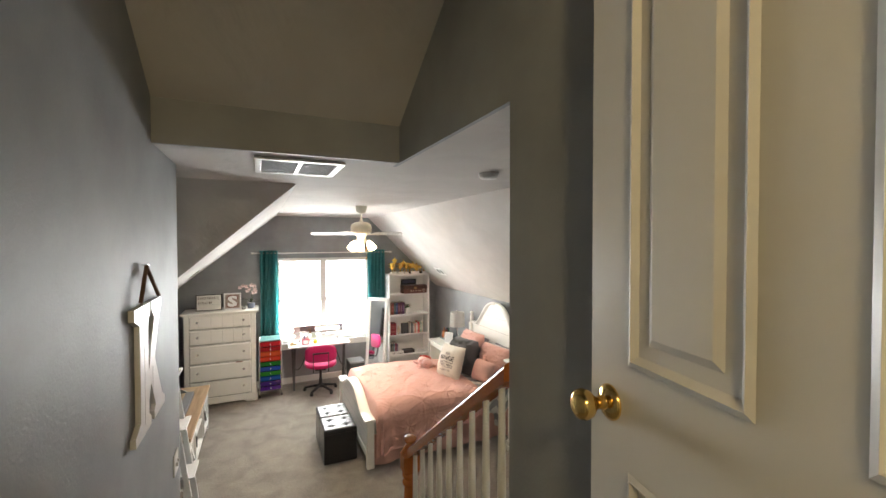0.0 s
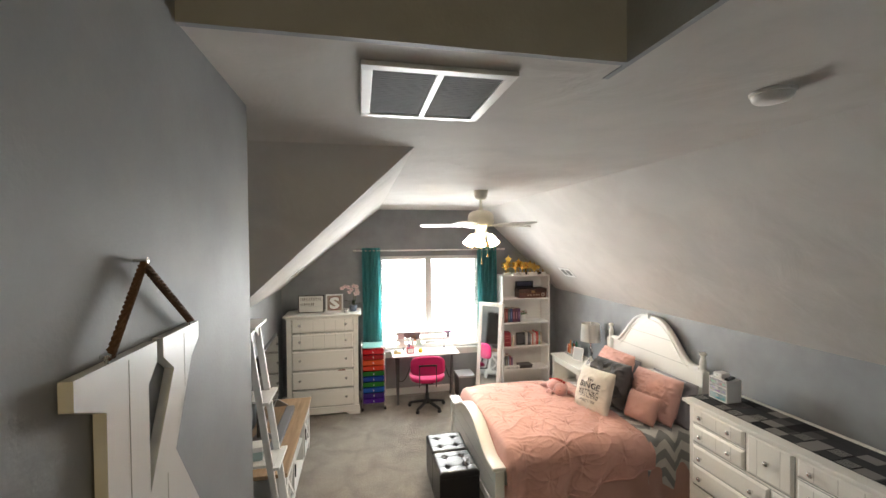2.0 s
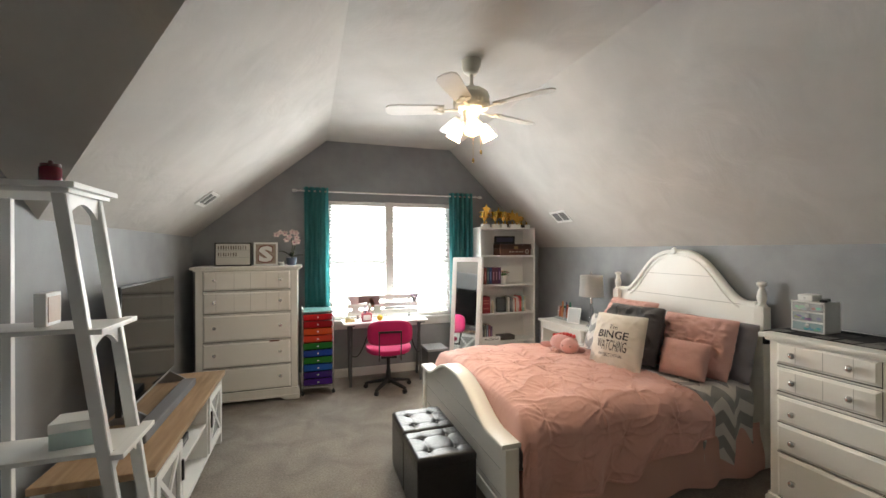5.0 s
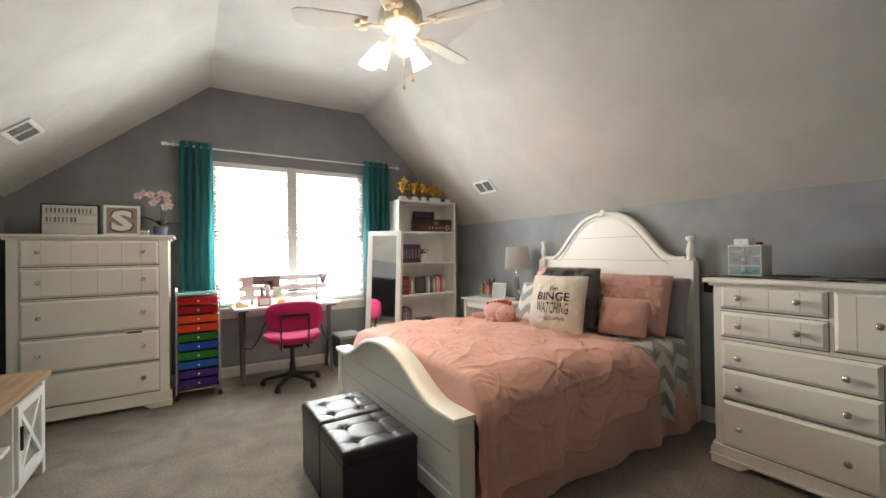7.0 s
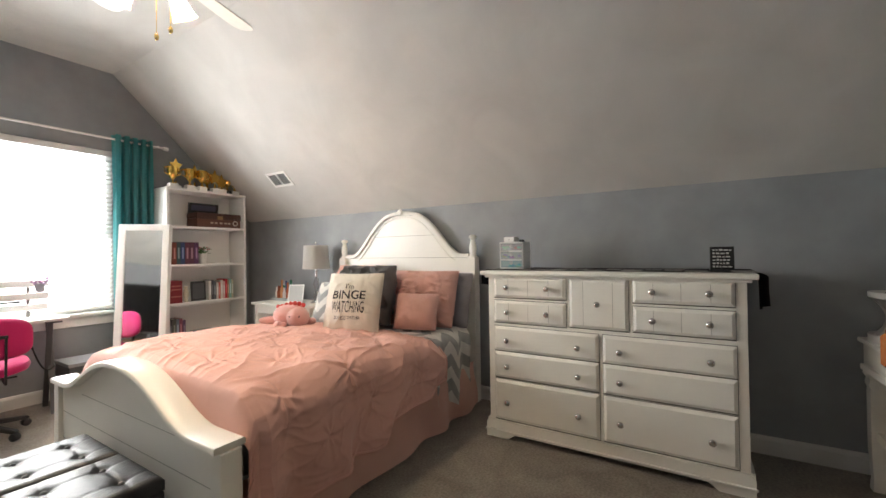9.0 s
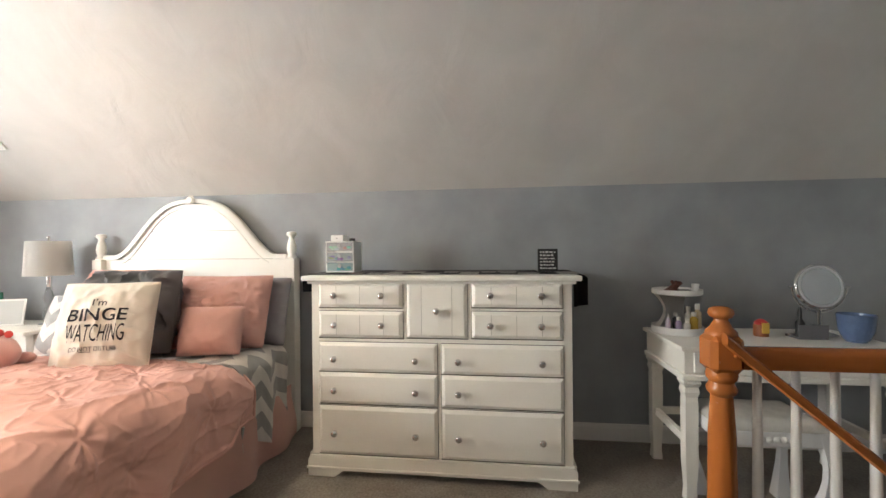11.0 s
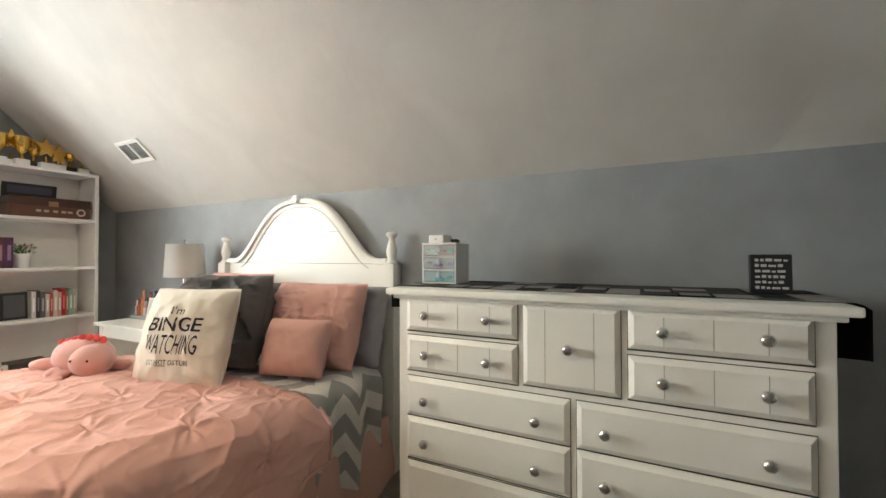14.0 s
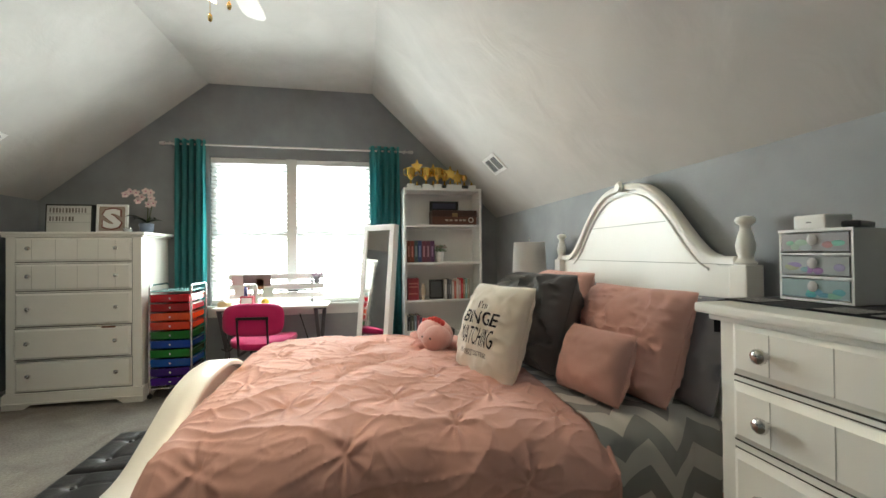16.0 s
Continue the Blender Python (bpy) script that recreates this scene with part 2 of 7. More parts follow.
# floors
WX = 1.744
structure("floor", box(XL - T, 2.05, -0.3, XR + T, YW + 0.16, 0), M_CARPET, "taupe carpet with a short pile", "floor")
structure("floor_east", box(WX - 0.05, YB - T, -0.3, XR + T, 2.05, 0), M_CARPET, "taupe carpet beside the stairwell", "floor")
structure("landing_floor", box(SL, -1.9, 1.06, SR, 0.70, 1.26), M_CARPET, "carpeted upper landing", "floor")
structure("well_floor", box(SR, YB - T, -3.0, WX, 2.05, -2.9), M_CARPET, "floor at the foot of the stairwell", "floor")
structure("wall_well_side", box(WX - 0.05, YB, -2.9, WX, 2.05, -0.3), M_WALL, "grey painted stairwell wall")


# ---- trim ----
def baseboard(a, b, face):
    """A skirting board from a to b along a wall; face is the way it looks."""
    (x0, y0), (x1, y1) = a, b
    fx, fy = face
    prof = [(0, 0), (0.014, 0), (0.014, 0.085), (0.008, 0.105), (0.0, 0.108)]
    bm = bmesh.new()
    ends = []
    for x, y in (a, b):
        ends.append([bm.verts.new((x + fx * d, y + fy * d, h)) for d, h in prof])
    for i in range(len(prof)):
        j = (i + 1) % len(prof)
        bm.faces.new((ends[0][i], ends[0][j], ends[1][j], ends[1][i]))
    bm.faces.new(ends[0])
    bm.faces.new(ends[1][::-1])
    return structure("baseboard", bm, M_TRIM, "white painted baseboard", "baseboard")


baseboard((XL, YW), (XR, YW), (0, -1))
baseboard((XR, YB), (XR, YW), (-1, 0))
baseboard((XL, 2.44), (XL, YW), (1, 0))
baseboard((XL, 2.44), (SL, 2.44), (0, 1))
baseboard((WX, YB), (2.30, YB), (0, 1))


# ---- stairs ----
def stairs():
    rise, run, y0 = 0.18, 0.25, 0.70
    for k in range(6):
        top = 1.26 - rise * (k + 1)
        bm = box(SL, y0 + run * k - 0.02, max(0.0, top - 0.30), SR, y0 + run * (k + 1), top, 0.018)
        structure("stair_step", bm, M_CARPET, "carpeted stair step down into the room", "stairs")
    structure("stair_stringer", prism([(0.68, 1.30), (0.68, -2.9), (2.20, -2.9), (2.20, 0.02), (1.95, 0.20), (0.70, 1.10)], 0, SR - 0.012, SR + 0.03), M_WALL, "grey painted wall under the stair rail", "wall")
    for k in range(9):
        z = -rise * (k + 1)
        bm = box(SR + 0.03, 2.05 - run * (k + 1), z - 0.25, WX - 0.05, 2.05 - run * k + 0.02, z, 0.018)
        if 2.05 - run * (k + 1) > YB - 0.4:
            structure("stair_step", bm, M_CARPET, "carpeted step going down the stairwell", "stairs")


stairs()


def newel_part(parent, height):
    """A square-blocked, turned newel post with a knob on top, standing at z 0."""
    h = height
    base = box(-0.044, -0.044, 0, 0.044, 0.044, 0.30, 0.006)
    part("base_block", base, M_OAKZ, parent)
    prof = [(0.030, 0.30), (0.040, 0.31), (0.043, 0.325), (0.034, 0.34), (0.036, 0.36), (0.041, 0.42), (0.038, h - 0.40), (0.031, h - 0.285), (0.030, h - 0.275),
            (0.040, h - 0.265), (0.043, h - 0.252), (0.036, h - 0.24), (0.034, h - 0.232), (0.042, h - 0.222), (0.044, h - 0.21), (0.040, h - 0.195)]
    part("shaft", lathe(prof, 28), M_OAKZ, parent, smooth=True)
    part("top_block", box(-0.048, -0.048, h - 0.20, 0.048, 0.048, h - 0.085, 0.016, 1), M_OAKZ, parent)
    knob = [(0.044, h - 0.088), (0.044, h - 0.078), (0.036, h - 0.070), (0.030, h - 0.062), (0.024, h - 0.050), (0.020, h - 0.044), (0.020, h - 0.038), (0.031, h - 0.032),
            (0.036, h - 0.020), (0.033, h - 0.008), (0.020, h - 0.001), (0.006, h)]
    part("finial", lathe(knob, 28), M_OAKZ, parent, smooth=True)


RAIL = [(-0.030, -0.030), (0.030, -0.030), (0.034, -0.012), (0.030, 0.002), (0.033, 0.014), (0.026, 0.027), (0.012, 0.033), (-0.012, 0.033), (-0.026, 0.027), (-0.033, 0.014), (-0.030, 0.002), (-0.034, -0.012)]


def rail(parent, name, a, b, size=1.0):
    """A moulded handrail between two points in a plane of constant x."""
    a, b = Vector(a), Vector(b)
    bm = bmesh.new()
    ends = [[bm.verts.new((p.x + u * size, p.y, p.z + v * size)) for u, v in RAIL] for p in (a, b)]
    n = len(RAIL)
    for i in range(n):
        bm.faces.new((ends[0][i], ends[0][(i + 1) % n], ends[1][(i + 1) % n], ends[1][i]))
    bm.faces.new(ends[0])
    bm.faces.new(ends[1][::-1])
    return part(name, bm, M_OAK, parent, smooth=True)


def baluster_bm(h):
    return lathe([(0.016, 0), (0.016, 0.12), (0.019, 0.125), (0.013, 0.14), (0.0165, 0.20), (0.0145, h * 0.6), (0.0115, h - 0.02), (0.0115, h)], 12)


def stair_rail():
    ob = thing("stair_handrail", "oak handrail with white balusters along the carpeted stairs", "stair rail", pose(SR + 0.01, 0, 0))
    post = thing("newel_post", "turned oak newel post at the foot of the stair rail", "newel post", pose(SR + 0.01, 1.70, 0.34))
    newel_part(post, 1.145)
    slope = -0.76
    y0, z0 = 0.72, 2.125
    rail(ob, "rail", (0, y0, z0), (0, 1.66, z0 + slope * 0.94))
    for k in range(9):
        y = 0.78 + 0.105 * k
        top = z0 + slope * (y - y0) - 0.025
        low = 1.30 - 0.72 * (y - 0.70)
        part("baluster", baluster_bm(top - low), M_TRIM, ob, smooth=True, at=pose(0, y, low))


def well_guard():
    ob = thing("stairwell_guard_rail", "horizontal oak guard rail with white balusters round the stairwell", "guard rail", pose(WX, 0, 0))
    post = thing("newel_post", "turned oak newel post at the head of the stairwell", "newel post", pose(WX, 2.067, 0))
    newel_part(post, 1.055)
    rail(ob, "rail", (0, YB, 0.897), (0, 2.02, 0.897))
    b = part("baluster", baluster_bm(0.865), M_TRIM, ob, smooth=True, at=pose(0, 1.965, 0.002))
    for k in range(1, 16):
        twin(b, pose(0, 1.965 - 0.1085 * k, 0.002))
    grab = thing("grab_rail", "slim oak handrail sloping down into the stairwell", "handrail", pose(WX - 0.062, 0, 0))
    rail(grab, "rail", (0, 2.09, 0.965), (0, 2.02, 0.905), 0.55)
    rail(grab, "rail", (0, 2.02, 0.905), (0, 0.5, 0.905 - 0.85 * 1.52), 0.55)
    part("bracket", rod([(0.06, 2.05, 0.90), (0.0, 2.05, 0.915)], 0.008), M_OAK, grab)


stair_rail()
well_guard()


# ---- doors ----
def panel_door(name, w, h, m, label, knob_side):
    """A moulded four-panel door, hinge edge at x 0, in the xz plane, front towards -y."""
    ob = tagged(part(name, box(0, -0.0175, 0, w, 0.0175, h, 0.002, 1), M_DOOR), label, "door", kind="structure")
    ob.matrix_basis = m
    st, mid = 0.122, 0.107
    pw = (w - 2 * st - mid) / 2
    for side in (-1, 1):
        y = side * 0.0175
        for k in range(2):
            x0 = st + k * (pw + mid)
            for z0, z1 in ((0.24, 0.885), (1.07, h - 0.13)):
                bm = bmesh.new()
                steps = [(0.0, 0.002), (0.010, 0.007), (0.026, -0.006), (0.036, -0.006), (0.058, 0.004)]
                rings = []
                for d, o in steps:
                    yy = y + side * (o + 0.002)
                    rings.append([bm.verts.new(p) for p in ((x0 + d, yy, z0 + d), (x0 + pw - d, yy, z0 + d), (x0 + pw - d, yy, z1 - d), (x0 + d, yy, z1 - d))])
                for a, b in zip(rings, rings[1:]):
                    for i in range(4):
                        bm.faces.new((a[i], a[(i + 1) % 4], b[(i + 1) % 4], b[i]))
                bm.faces.new(rings[-1])
                part("panel", bm, M_DOOR, ob)
    kx = w - 0.065 if knob_side else 0.065
    prof = [(0.033, 0), (0.033, 0.004), (0.026, 0.010), (0.013, 0.014), (0.0115, 0.030), (0.016, 0.036), (0.025, 0.044), (0.0285, 0.056), (0.025, 0.068), (0.014, 0.074), (0.002, 0.075)]
    for side in (-1, 1):
        part("door_knob", lathe(prof, 28), M_BRASS, ob, "polished brass door knob", smooth=True, at=pose(kx, side * 0.0175, 0.985, 90 if side < 0 else -90))
    return ob


panel_door("door_1", 0.81, 2.03, pose(0.221, -0.553, 1.265, 0, 0, 90 - 13.3), "open white panelled door at the top of the stairs", True)
structure("trim_door_casing", box(0.20, -0.72, 1.26, SR, -0.62, 3.34), M_TRIM, "white door casing on the landing", "trim")
structure("trim_door_casing_west", box(SL, -0.72, 1.26, SL + 0.03, -0.62, 3.34), M_TRIM, "white door casing on the landing", "trim")
structure("wall_over_door", box(SL, -0.72, 3.34, SR, -0.62, 4.75), M_WALL, "grey painted wall over the landing door")
attic = tagged(part("door_2", box(2.34, YB, 0.02, 3.05, YB + 0.03, 1.40, 0.004), M_TRIM), "low white attic access door in the end wall", "door", kind="structure")
part("panel", box(2.44, YB + 0.028, 0.14, 2.95, YB + 0.036, 1.28, 0.005), M_TRIM, attic)


# ---- window ----
def window():
    x0, x1, z0, z1 = 0.06, 1.70, 0.73, 2.25
    y = YW
    ob = tagged(thing("window_1", "wide white double window with lowered white blinds", "window", pose(0, 0, 0), kind="structure"))
    part("window_frame", box(x0, y + 0.05, z1 - 0.05, x1, y + 0.13, z1), M_TRIM, ob)
    part("window_frame", box(x0, y + 0.05, z0, x1, y + 0.13, z0 + 0.05), M_TRIM, ob)
    mx = (x0 + x1) / 2 - 0.03
    for a, b in ((x0, x0 + 0.05), (x1 - 0.05, x1), (mx - 0.05, mx + 0.05)):
        part("window_frame", box(a, y + 0.052, z0 + 0.05, b, y + 0.128, z1 - 0.05), M_TRIM, ob)
    glass = bpy.data.materials.new("window_glass")
    glass.use_nodes = True
    gb = glass.node_tree.nodes["Principled BSDF"]
    gb.inputs["Transmission Weight"].default_value, gb.inputs["Roughness"].default_value, gb.inputs["IOR"].default_value = 1.0, 0.0, 1.02
    for a, b in ((x0 + 0.05, mx - 0.05), (mx + 0.05, x1 - 0.05)):
        part("sash_rail", box(a, y + 0.06, 1.445, b, y + 0.12, 1.495, 0.004), M_TRIM, ob)
        for c, d in ((z0 + 0.05, 1.445), (1.495, z1 - 0.05)):
            g = part("pane", box(a, y + 0.088, c, b, y + 0.092, d), glass, ob)
            g.visible_shadow = False
    part("mullion_casing", box(mx - 0.05, y - 0.006, z0, mx + 0.05, y + 0.051, z1, 0.004), M_TRIM, ob)
    part("window_sill", box(x0 - 0.06, y - 0.07, z0 - 0.03, x1 + 0.06, y + 0.05, z0, 0.006), M_TRIM, ob)
    part("apron", box(x0 - 0.02, y - 0.018, z0 - 0.12, x1 + 0.02, y, z0 - 0.03, 0.004), M_TRIM, ob)
    for k, (a, b) in enumerate(((x0 + 0.004, mx - 0.052), (mx + 0.052, x1 - 0.004))):
        bl = thing("window_blind", "white horizontal slat blind lowered over the window", "blind", pose(0, 0, 0), "blinds over the window")
        part("headrail", box(a, y + 0.004, z1 - 0.06, b, y + 0.046, z1 - 0.004, 0.004), M_TRIM, bl)
        part("bottom_rail", box(a, y + 0.008, z0 + 0.012, b, y + 0.042, z0 + 0.03, 0.003), M_TRIM, bl)
        s = part("slat", prism([(0.006, 0.012), (0.025, 0.0035), (0.044, -0.012), (0.044, -0.010), (0.025, 0.0055), (0.006, 0.014)], 0, a, b), M_SLAT, bl, at=pose(0, y, z0 + 0.055))
        n = 33
        for i in range(1, n):
            twin(s, pose(0, y, z0 + 0.055 + i * (z1 - z0 - 0.14) / (n - 1)))
        for f in (0.18, 0.82):
            part("ladder_cord", rod([(a + f * (b - a), y + 0.006, z0 + 0.03), (a + f * (b - a), y + 0.006, z1 - 0.05)], 0.0012, 5), M_TRIM, bl)


M_SLAT = mat("white_slat", (0.85, 0.85, 0.84), 0.45, 0.02, 4)
slat_nodes = M_SLAT.node_tree
slat_out = [n for n in slat_nodes.nodes if n.type == "OUTPUT_MATERIAL"][0]
slat_mix, slat_tr = slat_nodes.nodes.new("ShaderNodeMixShader"), slat_nodes.nodes.new("ShaderNodeBsdfTranslucent")
slat_tr.inputs[0].default_value, slat_mix.inputs[0].default_value = (0.9, 0.9, 0.88, 1), 0.55
slat_nodes.links.new(slat_nodes.nodes["Principled BSDF"].outputs[0], slat_mix.inputs[1])
slat_nodes.links.new(slat_tr.outputs[0], slat_mix.inputs[2])
slat_nodes.links.new(slat_mix.outputs[0], slat_out.inputs[0])
window()
sky_card = part("backdrop", box(-6, 12.0, -4, 8, 12.05, 9), glow("bright_haze", (0.95, 0.98, 1.0), 11.0))
tagged(sky_card, "bright hazy daylight outside the window", "backdrop", kind="structure")


M_TEAL = mat("teal_curtain_cloth", (0.095, 0.33, 0.335), 0.85, 0.12, 30, 0.0006, 400, sheen=0.3, Transmission_Weight=0.0)

teal_nodes = M_TEAL.node_tree
teal_mix, teal_tr = teal_nodes.nodes.new("ShaderNodeMixShader"), teal_nodes.nodes.new("ShaderNodeBsdfTranslucent")
teal_tr.inputs[0].default_value, teal_mix.inputs[0].default_value = (0.10, 0.46, 0.47, 1), 0.4
teal_nodes.links.new(teal_nodes.nodes["Principled BSDF"].outputs[0], teal_mix.inputs[1])
teal_nodes.links.new(teal_tr.outputs[0], teal_mix.inputs[2])
teal_nodes.links.new(teal_mix.outputs[0], [n for n in teal_nodes.nodes if n.type == "OUTPUT_MATERIAL"][0].inputs[0])


def curtain(xa, xb):
    ob = thing("curtain", "teal grommet curtain panel hanging in folds by the window", "curtain", pose(0, 0, 0), "curtains at the window")
    folds, zt, zb = 4.5, 2.39, 0.06

    def sheet(u, v):
        x = xa + (xb - xa) * u
        z = zt + (zb - zt) * v
        a = 2 * math.pi * folds * u
        amp = 0.042 * (0.85 + 0.25 * noise.noise((u * 4, v * 2, xa)))
        return (x + 0.012 * math.sin(a * 2 + v * 2), YW - 0.105 + amp * math.cos(a + 0.5 * math.sin(v * 3)) + 0.012 * noise.noise((u * 7, v * 3, 2)), z)
    bm = grid(sheet, 90, 26)
    bmesh.ops.solidify(bm, geom=bm.faces[:], thickness=0.003)
    part("panel", bm, M_TEAL, ob, smooth=True)
    for k in range(5):
        x = xa + (xb - xa) * (k + 0.5) / 5
        ring = [(x, YW - 0.105 + 0.022 * math.cos(t), 2.345 + 0.022 * math.sin(t)) for t in [2 * math.pi * i / 12 for i in range(13)]]
        part("grommet", rod(ring, 0.004, 6), M_CHROME, ob)


curtain(-0.22, 0.065)
curtain(1.66, 1.975)


def curtain_rod():
    ob = thing("curtain_rod", "thin white metal curtain rod over the window", "curtain rod", pose(0, 0, 0))
    part("rod", rod([(-0.30, YW - 0.105, 2.345), (2.08, YW - 0.105, 2.345)], 0.010, 12), M_TRIM, ob, smooth=True)
    for x, s in ((-0.30, -1), (2.08, 1)):
        part("end_cap", lathe([(0.010, 0), (0.017, 0.004), (0.019, 0.03), (0.016, 0.05), (0.004, 0.055)], 14), M_TRIM, ob, smooth=True, at=pose(x, YW - 0.105, 2.345, 0, 90 * s, 0))
        part("bracket", box(x + 0.04 * -s - 0.008, YW - 0.11, 2.35, x + 0.04 * -s + 0.008, YW - 0.0, 2.362, 0.002), M_TRIM, ob)


curtain_rod()


# ---- ceiling fan ----
M_FAN = mat("cream_fan_enamel", (0.74, 0.70, 0.60), 0.35, 0.04, 6)
M_BLADE = mat("whitewashed_fan_blade", (0.72, 0.69, 0.64), 0.45, 0.06, 20)
M_SHADE = glow("lit_frosted_glass", (1.0, 0.66, 0.28), 6.0)
shade_nodes = M_SHADE.node_tree
shade_mix, shade_tr = shade_nodes.nodes.new("ShaderNodeMixShader"), shade_nodes.nodes.new("ShaderNodeBsdfTranslucent")
shade_tr.inputs[0].default_value, shade_mix.inputs[0].default_value = (1.0, 0.92, 0.80, 1), 0.7
shade_nodes.links.new(shade_nodes.nodes["Principled BSDF"].outputs[0], shade_mix.inputs[1])
shade_nodes.links.new(shade_tr.outputs[0], shade_mix.inputs[2])
shade_nodes.links.new(shade_mix.outputs[0], [n for n in shade_nodes.nodes if n.type == "OUTPUT_MATERIAL"][0].inputs[0])


def fan():
    cx, cy = FAN_X, FAN_Y
    ob = thing("ceiling_fan", "cream five-blade ceiling fan with lit tulip glass lights", "ceiling fan", pose(cx, cy, 0))
    part("canopy", lathe([(0.035, 2.90), (0.058, 2.92), (0.068, 2.95), (0.072, 2.985), (0.074, 3.0)], 28), M_FAN, ob, smooth=True)
    part("downrod", lathe([(0.028, 2.79), (0.024, 2.81), (0.013, 2.84), (0.013, 2.905)], 20), M_FAN, ob, smooth=True)
    part("motor", lathe([(0.07, 2.635), (0.115, 2.65), (0.122, 2.665), (0.128, 2.70), (0.132, 2.715), (0.132, 2.735), (0.120, 2.765), (0.085, 2.79), (0.03, 2.80)], 36), M_FAN, ob, smooth=True)
    vent = part("vent_slot", box(0.121, -0.004, 2.668, 0.134, 0.004, 2.700, 0.002), M_FAN, ob)
    for k in range(1, 24):
        twin(vent, pose(0, 0, 0, 0, 0, 15 * k))
    part("switch_housing", lathe([(0.03, 2.515), (0.05, 2.525), (0.056, 2.55), (0.058, 2.60), (0.07, 2.636)], 28), M_FAN, ob, smooth=True)
    for k in range(5):
        a = 17 + 72 * k
        pts = [(0.20, -0.052), (0.26, -0.060), (0.53, -0.069), (0.59, -0.066), (0.622, -0.045), (0.63, -0.015), (0.63, 0.015), (0.622, 0.045), (0.59, 0.066), (0.53, 0.069), (0.26, 0.060), (0.20, 0.052)]
        bm = prism(pts, 2, -0.004, 0.004)
        bl = part("blade", bm, M_BLADE, ob, at=pose(0, 0, 2.648, 0, 0, a) @ pose(0, 0, 0, 11, 0, 0))
        iron = bmesh.new()
        box(0.09, -0.014, -0.012, 0.20, 0.014, -0.004, 0.003, bm=iron)
        for t in (-0.028, 0.028):
            lathe([(0.022, -0.012), (0.026, -0.009), (0.022, -0.004)], 14, iron, pose(0.225, t, 0))
        lathe([(0.018, -0.012), (0.022, -0.009), (0.018, -0.004)], 14, iron, pose(0.262, 0, 0))
        part("blade_iron", iron, M_FAN, bl, smooth=True)
    for k in range(3):
        a = 250 + 120 * k
        arm = part("light_arm", rod([(0.03, 0, 2.55), (0.07, 0, 2.565), (0.095, 0, 2.55)], 0.012), M_FAN, ob, smooth=True, at=pose(0, 0, 0, 0, 0, a))
        prof = [(0.022, 0.0), (0.028, -0.015), (0.040, -0.05), (0.046, -0.085), (0.052, -0.105), (0.060, -0.118)]
        bm = bmesh.new()
        rings = []
        for r, z in prof:
            rings.append([bm.verts.new((r * (1 + (0.05 * math.cos(6 * t) if z < -0.1 else 0)) * math.cos(t), r * (1 + (0.05 * math.cos(6 * t) if z < -0.1 else 0)) * math.sin(t), z)) for t in [2 * math.pi * i / 36 for i in range(36)]])
        for p, q in zip(rings, rings[1:]):
            for i in range(36):
                bm.faces.new((p[i], p[(i + 1) % 36], q[(i + 1) % 36], q[i]))
        part("glass_shade", bm, M_SHADE, arm, "lit frosted tulip glass shade", smooth=True, at=pose(0.098, 0, 2.548, 0, -32, 0))
    for (x, y, z) in ((-0.01, -0.05, 2.26), (0.06, -0.03, 2.33)):
        part("pull_chain", rod([(x, y, 2.52), (x, y, z)], 0.0016, 6), M_BRASS, ob)
        part("chain_bob", lathe([(0.003, 0.02), (0.008, 0.012), (0.010, 0.0), (0.007, -0.012), (0.001, -0.016)][::-1], 12), M_BRASS, ob, smooth=True, at=pose(x, y, z))


fan()


# ---- ceiling grilles and detector ----
def return_grille():
    ob = thing("return_air_grille", "white framed return air grille with grey filters in the ceiling", "vent", pose(0, 0, CZ))
    x0, x1, y0, y1 = -0.24, 0.235, 1.96, 2.44
    fr = bmesh.new()
    for a in ((x0, y0, x1, y0 + 0.035), (x0, y1 - 0.035, x1, y1), (x0, y0 + 0.035, x0 + 0.035, y1 - 0.035), (x1 - 0.035, y0 + 0.035, x1, y1 - 0.035), ((x0 + x1) / 2 - 0.012, y0 + 0.035, (x0 + x1) / 2 + 0.012, y1 - 0.035)):
        box(a[0], a[1], -0.016, a[2], a[3], -0.001, 0.003, bm=fr)
    part("frame", fr, M_TRIM, ob)
    # filter and louvres take the vent's shade as their colour
    part("filter", box(x0 + 0.03, y0 + 0.03, -0.004, x1 - 0.03, y1 - 0.03, -0.001), M_VENTSHADE, ob)
    n = 26
    s = part("louvre", box(x0 + 0.036, -0.005, -0.012, x1 - 0.036, 0.005, -0.010), M_VENTSHADE, ob, at=pose(0, y0 + 0.045, 0))
    for k in range(1, n):
        twin(s, pose(0, y0 + 0.045 + k * (y1 - y0 - 0.09) / (n - 1), 0))


# dark grey that paints the shade inside the vents
M_VENTSHADE = mat("grey_vent_shadow", (0.10, 0.10, 0.10), 0.7, 0.1, 30)
return_grille()


# slats greyer than the register's white frame
M_SLATGREY = mat("register_slat_grey", (0.28, 0.28, 0.27), 0.6, 0.1, 30)


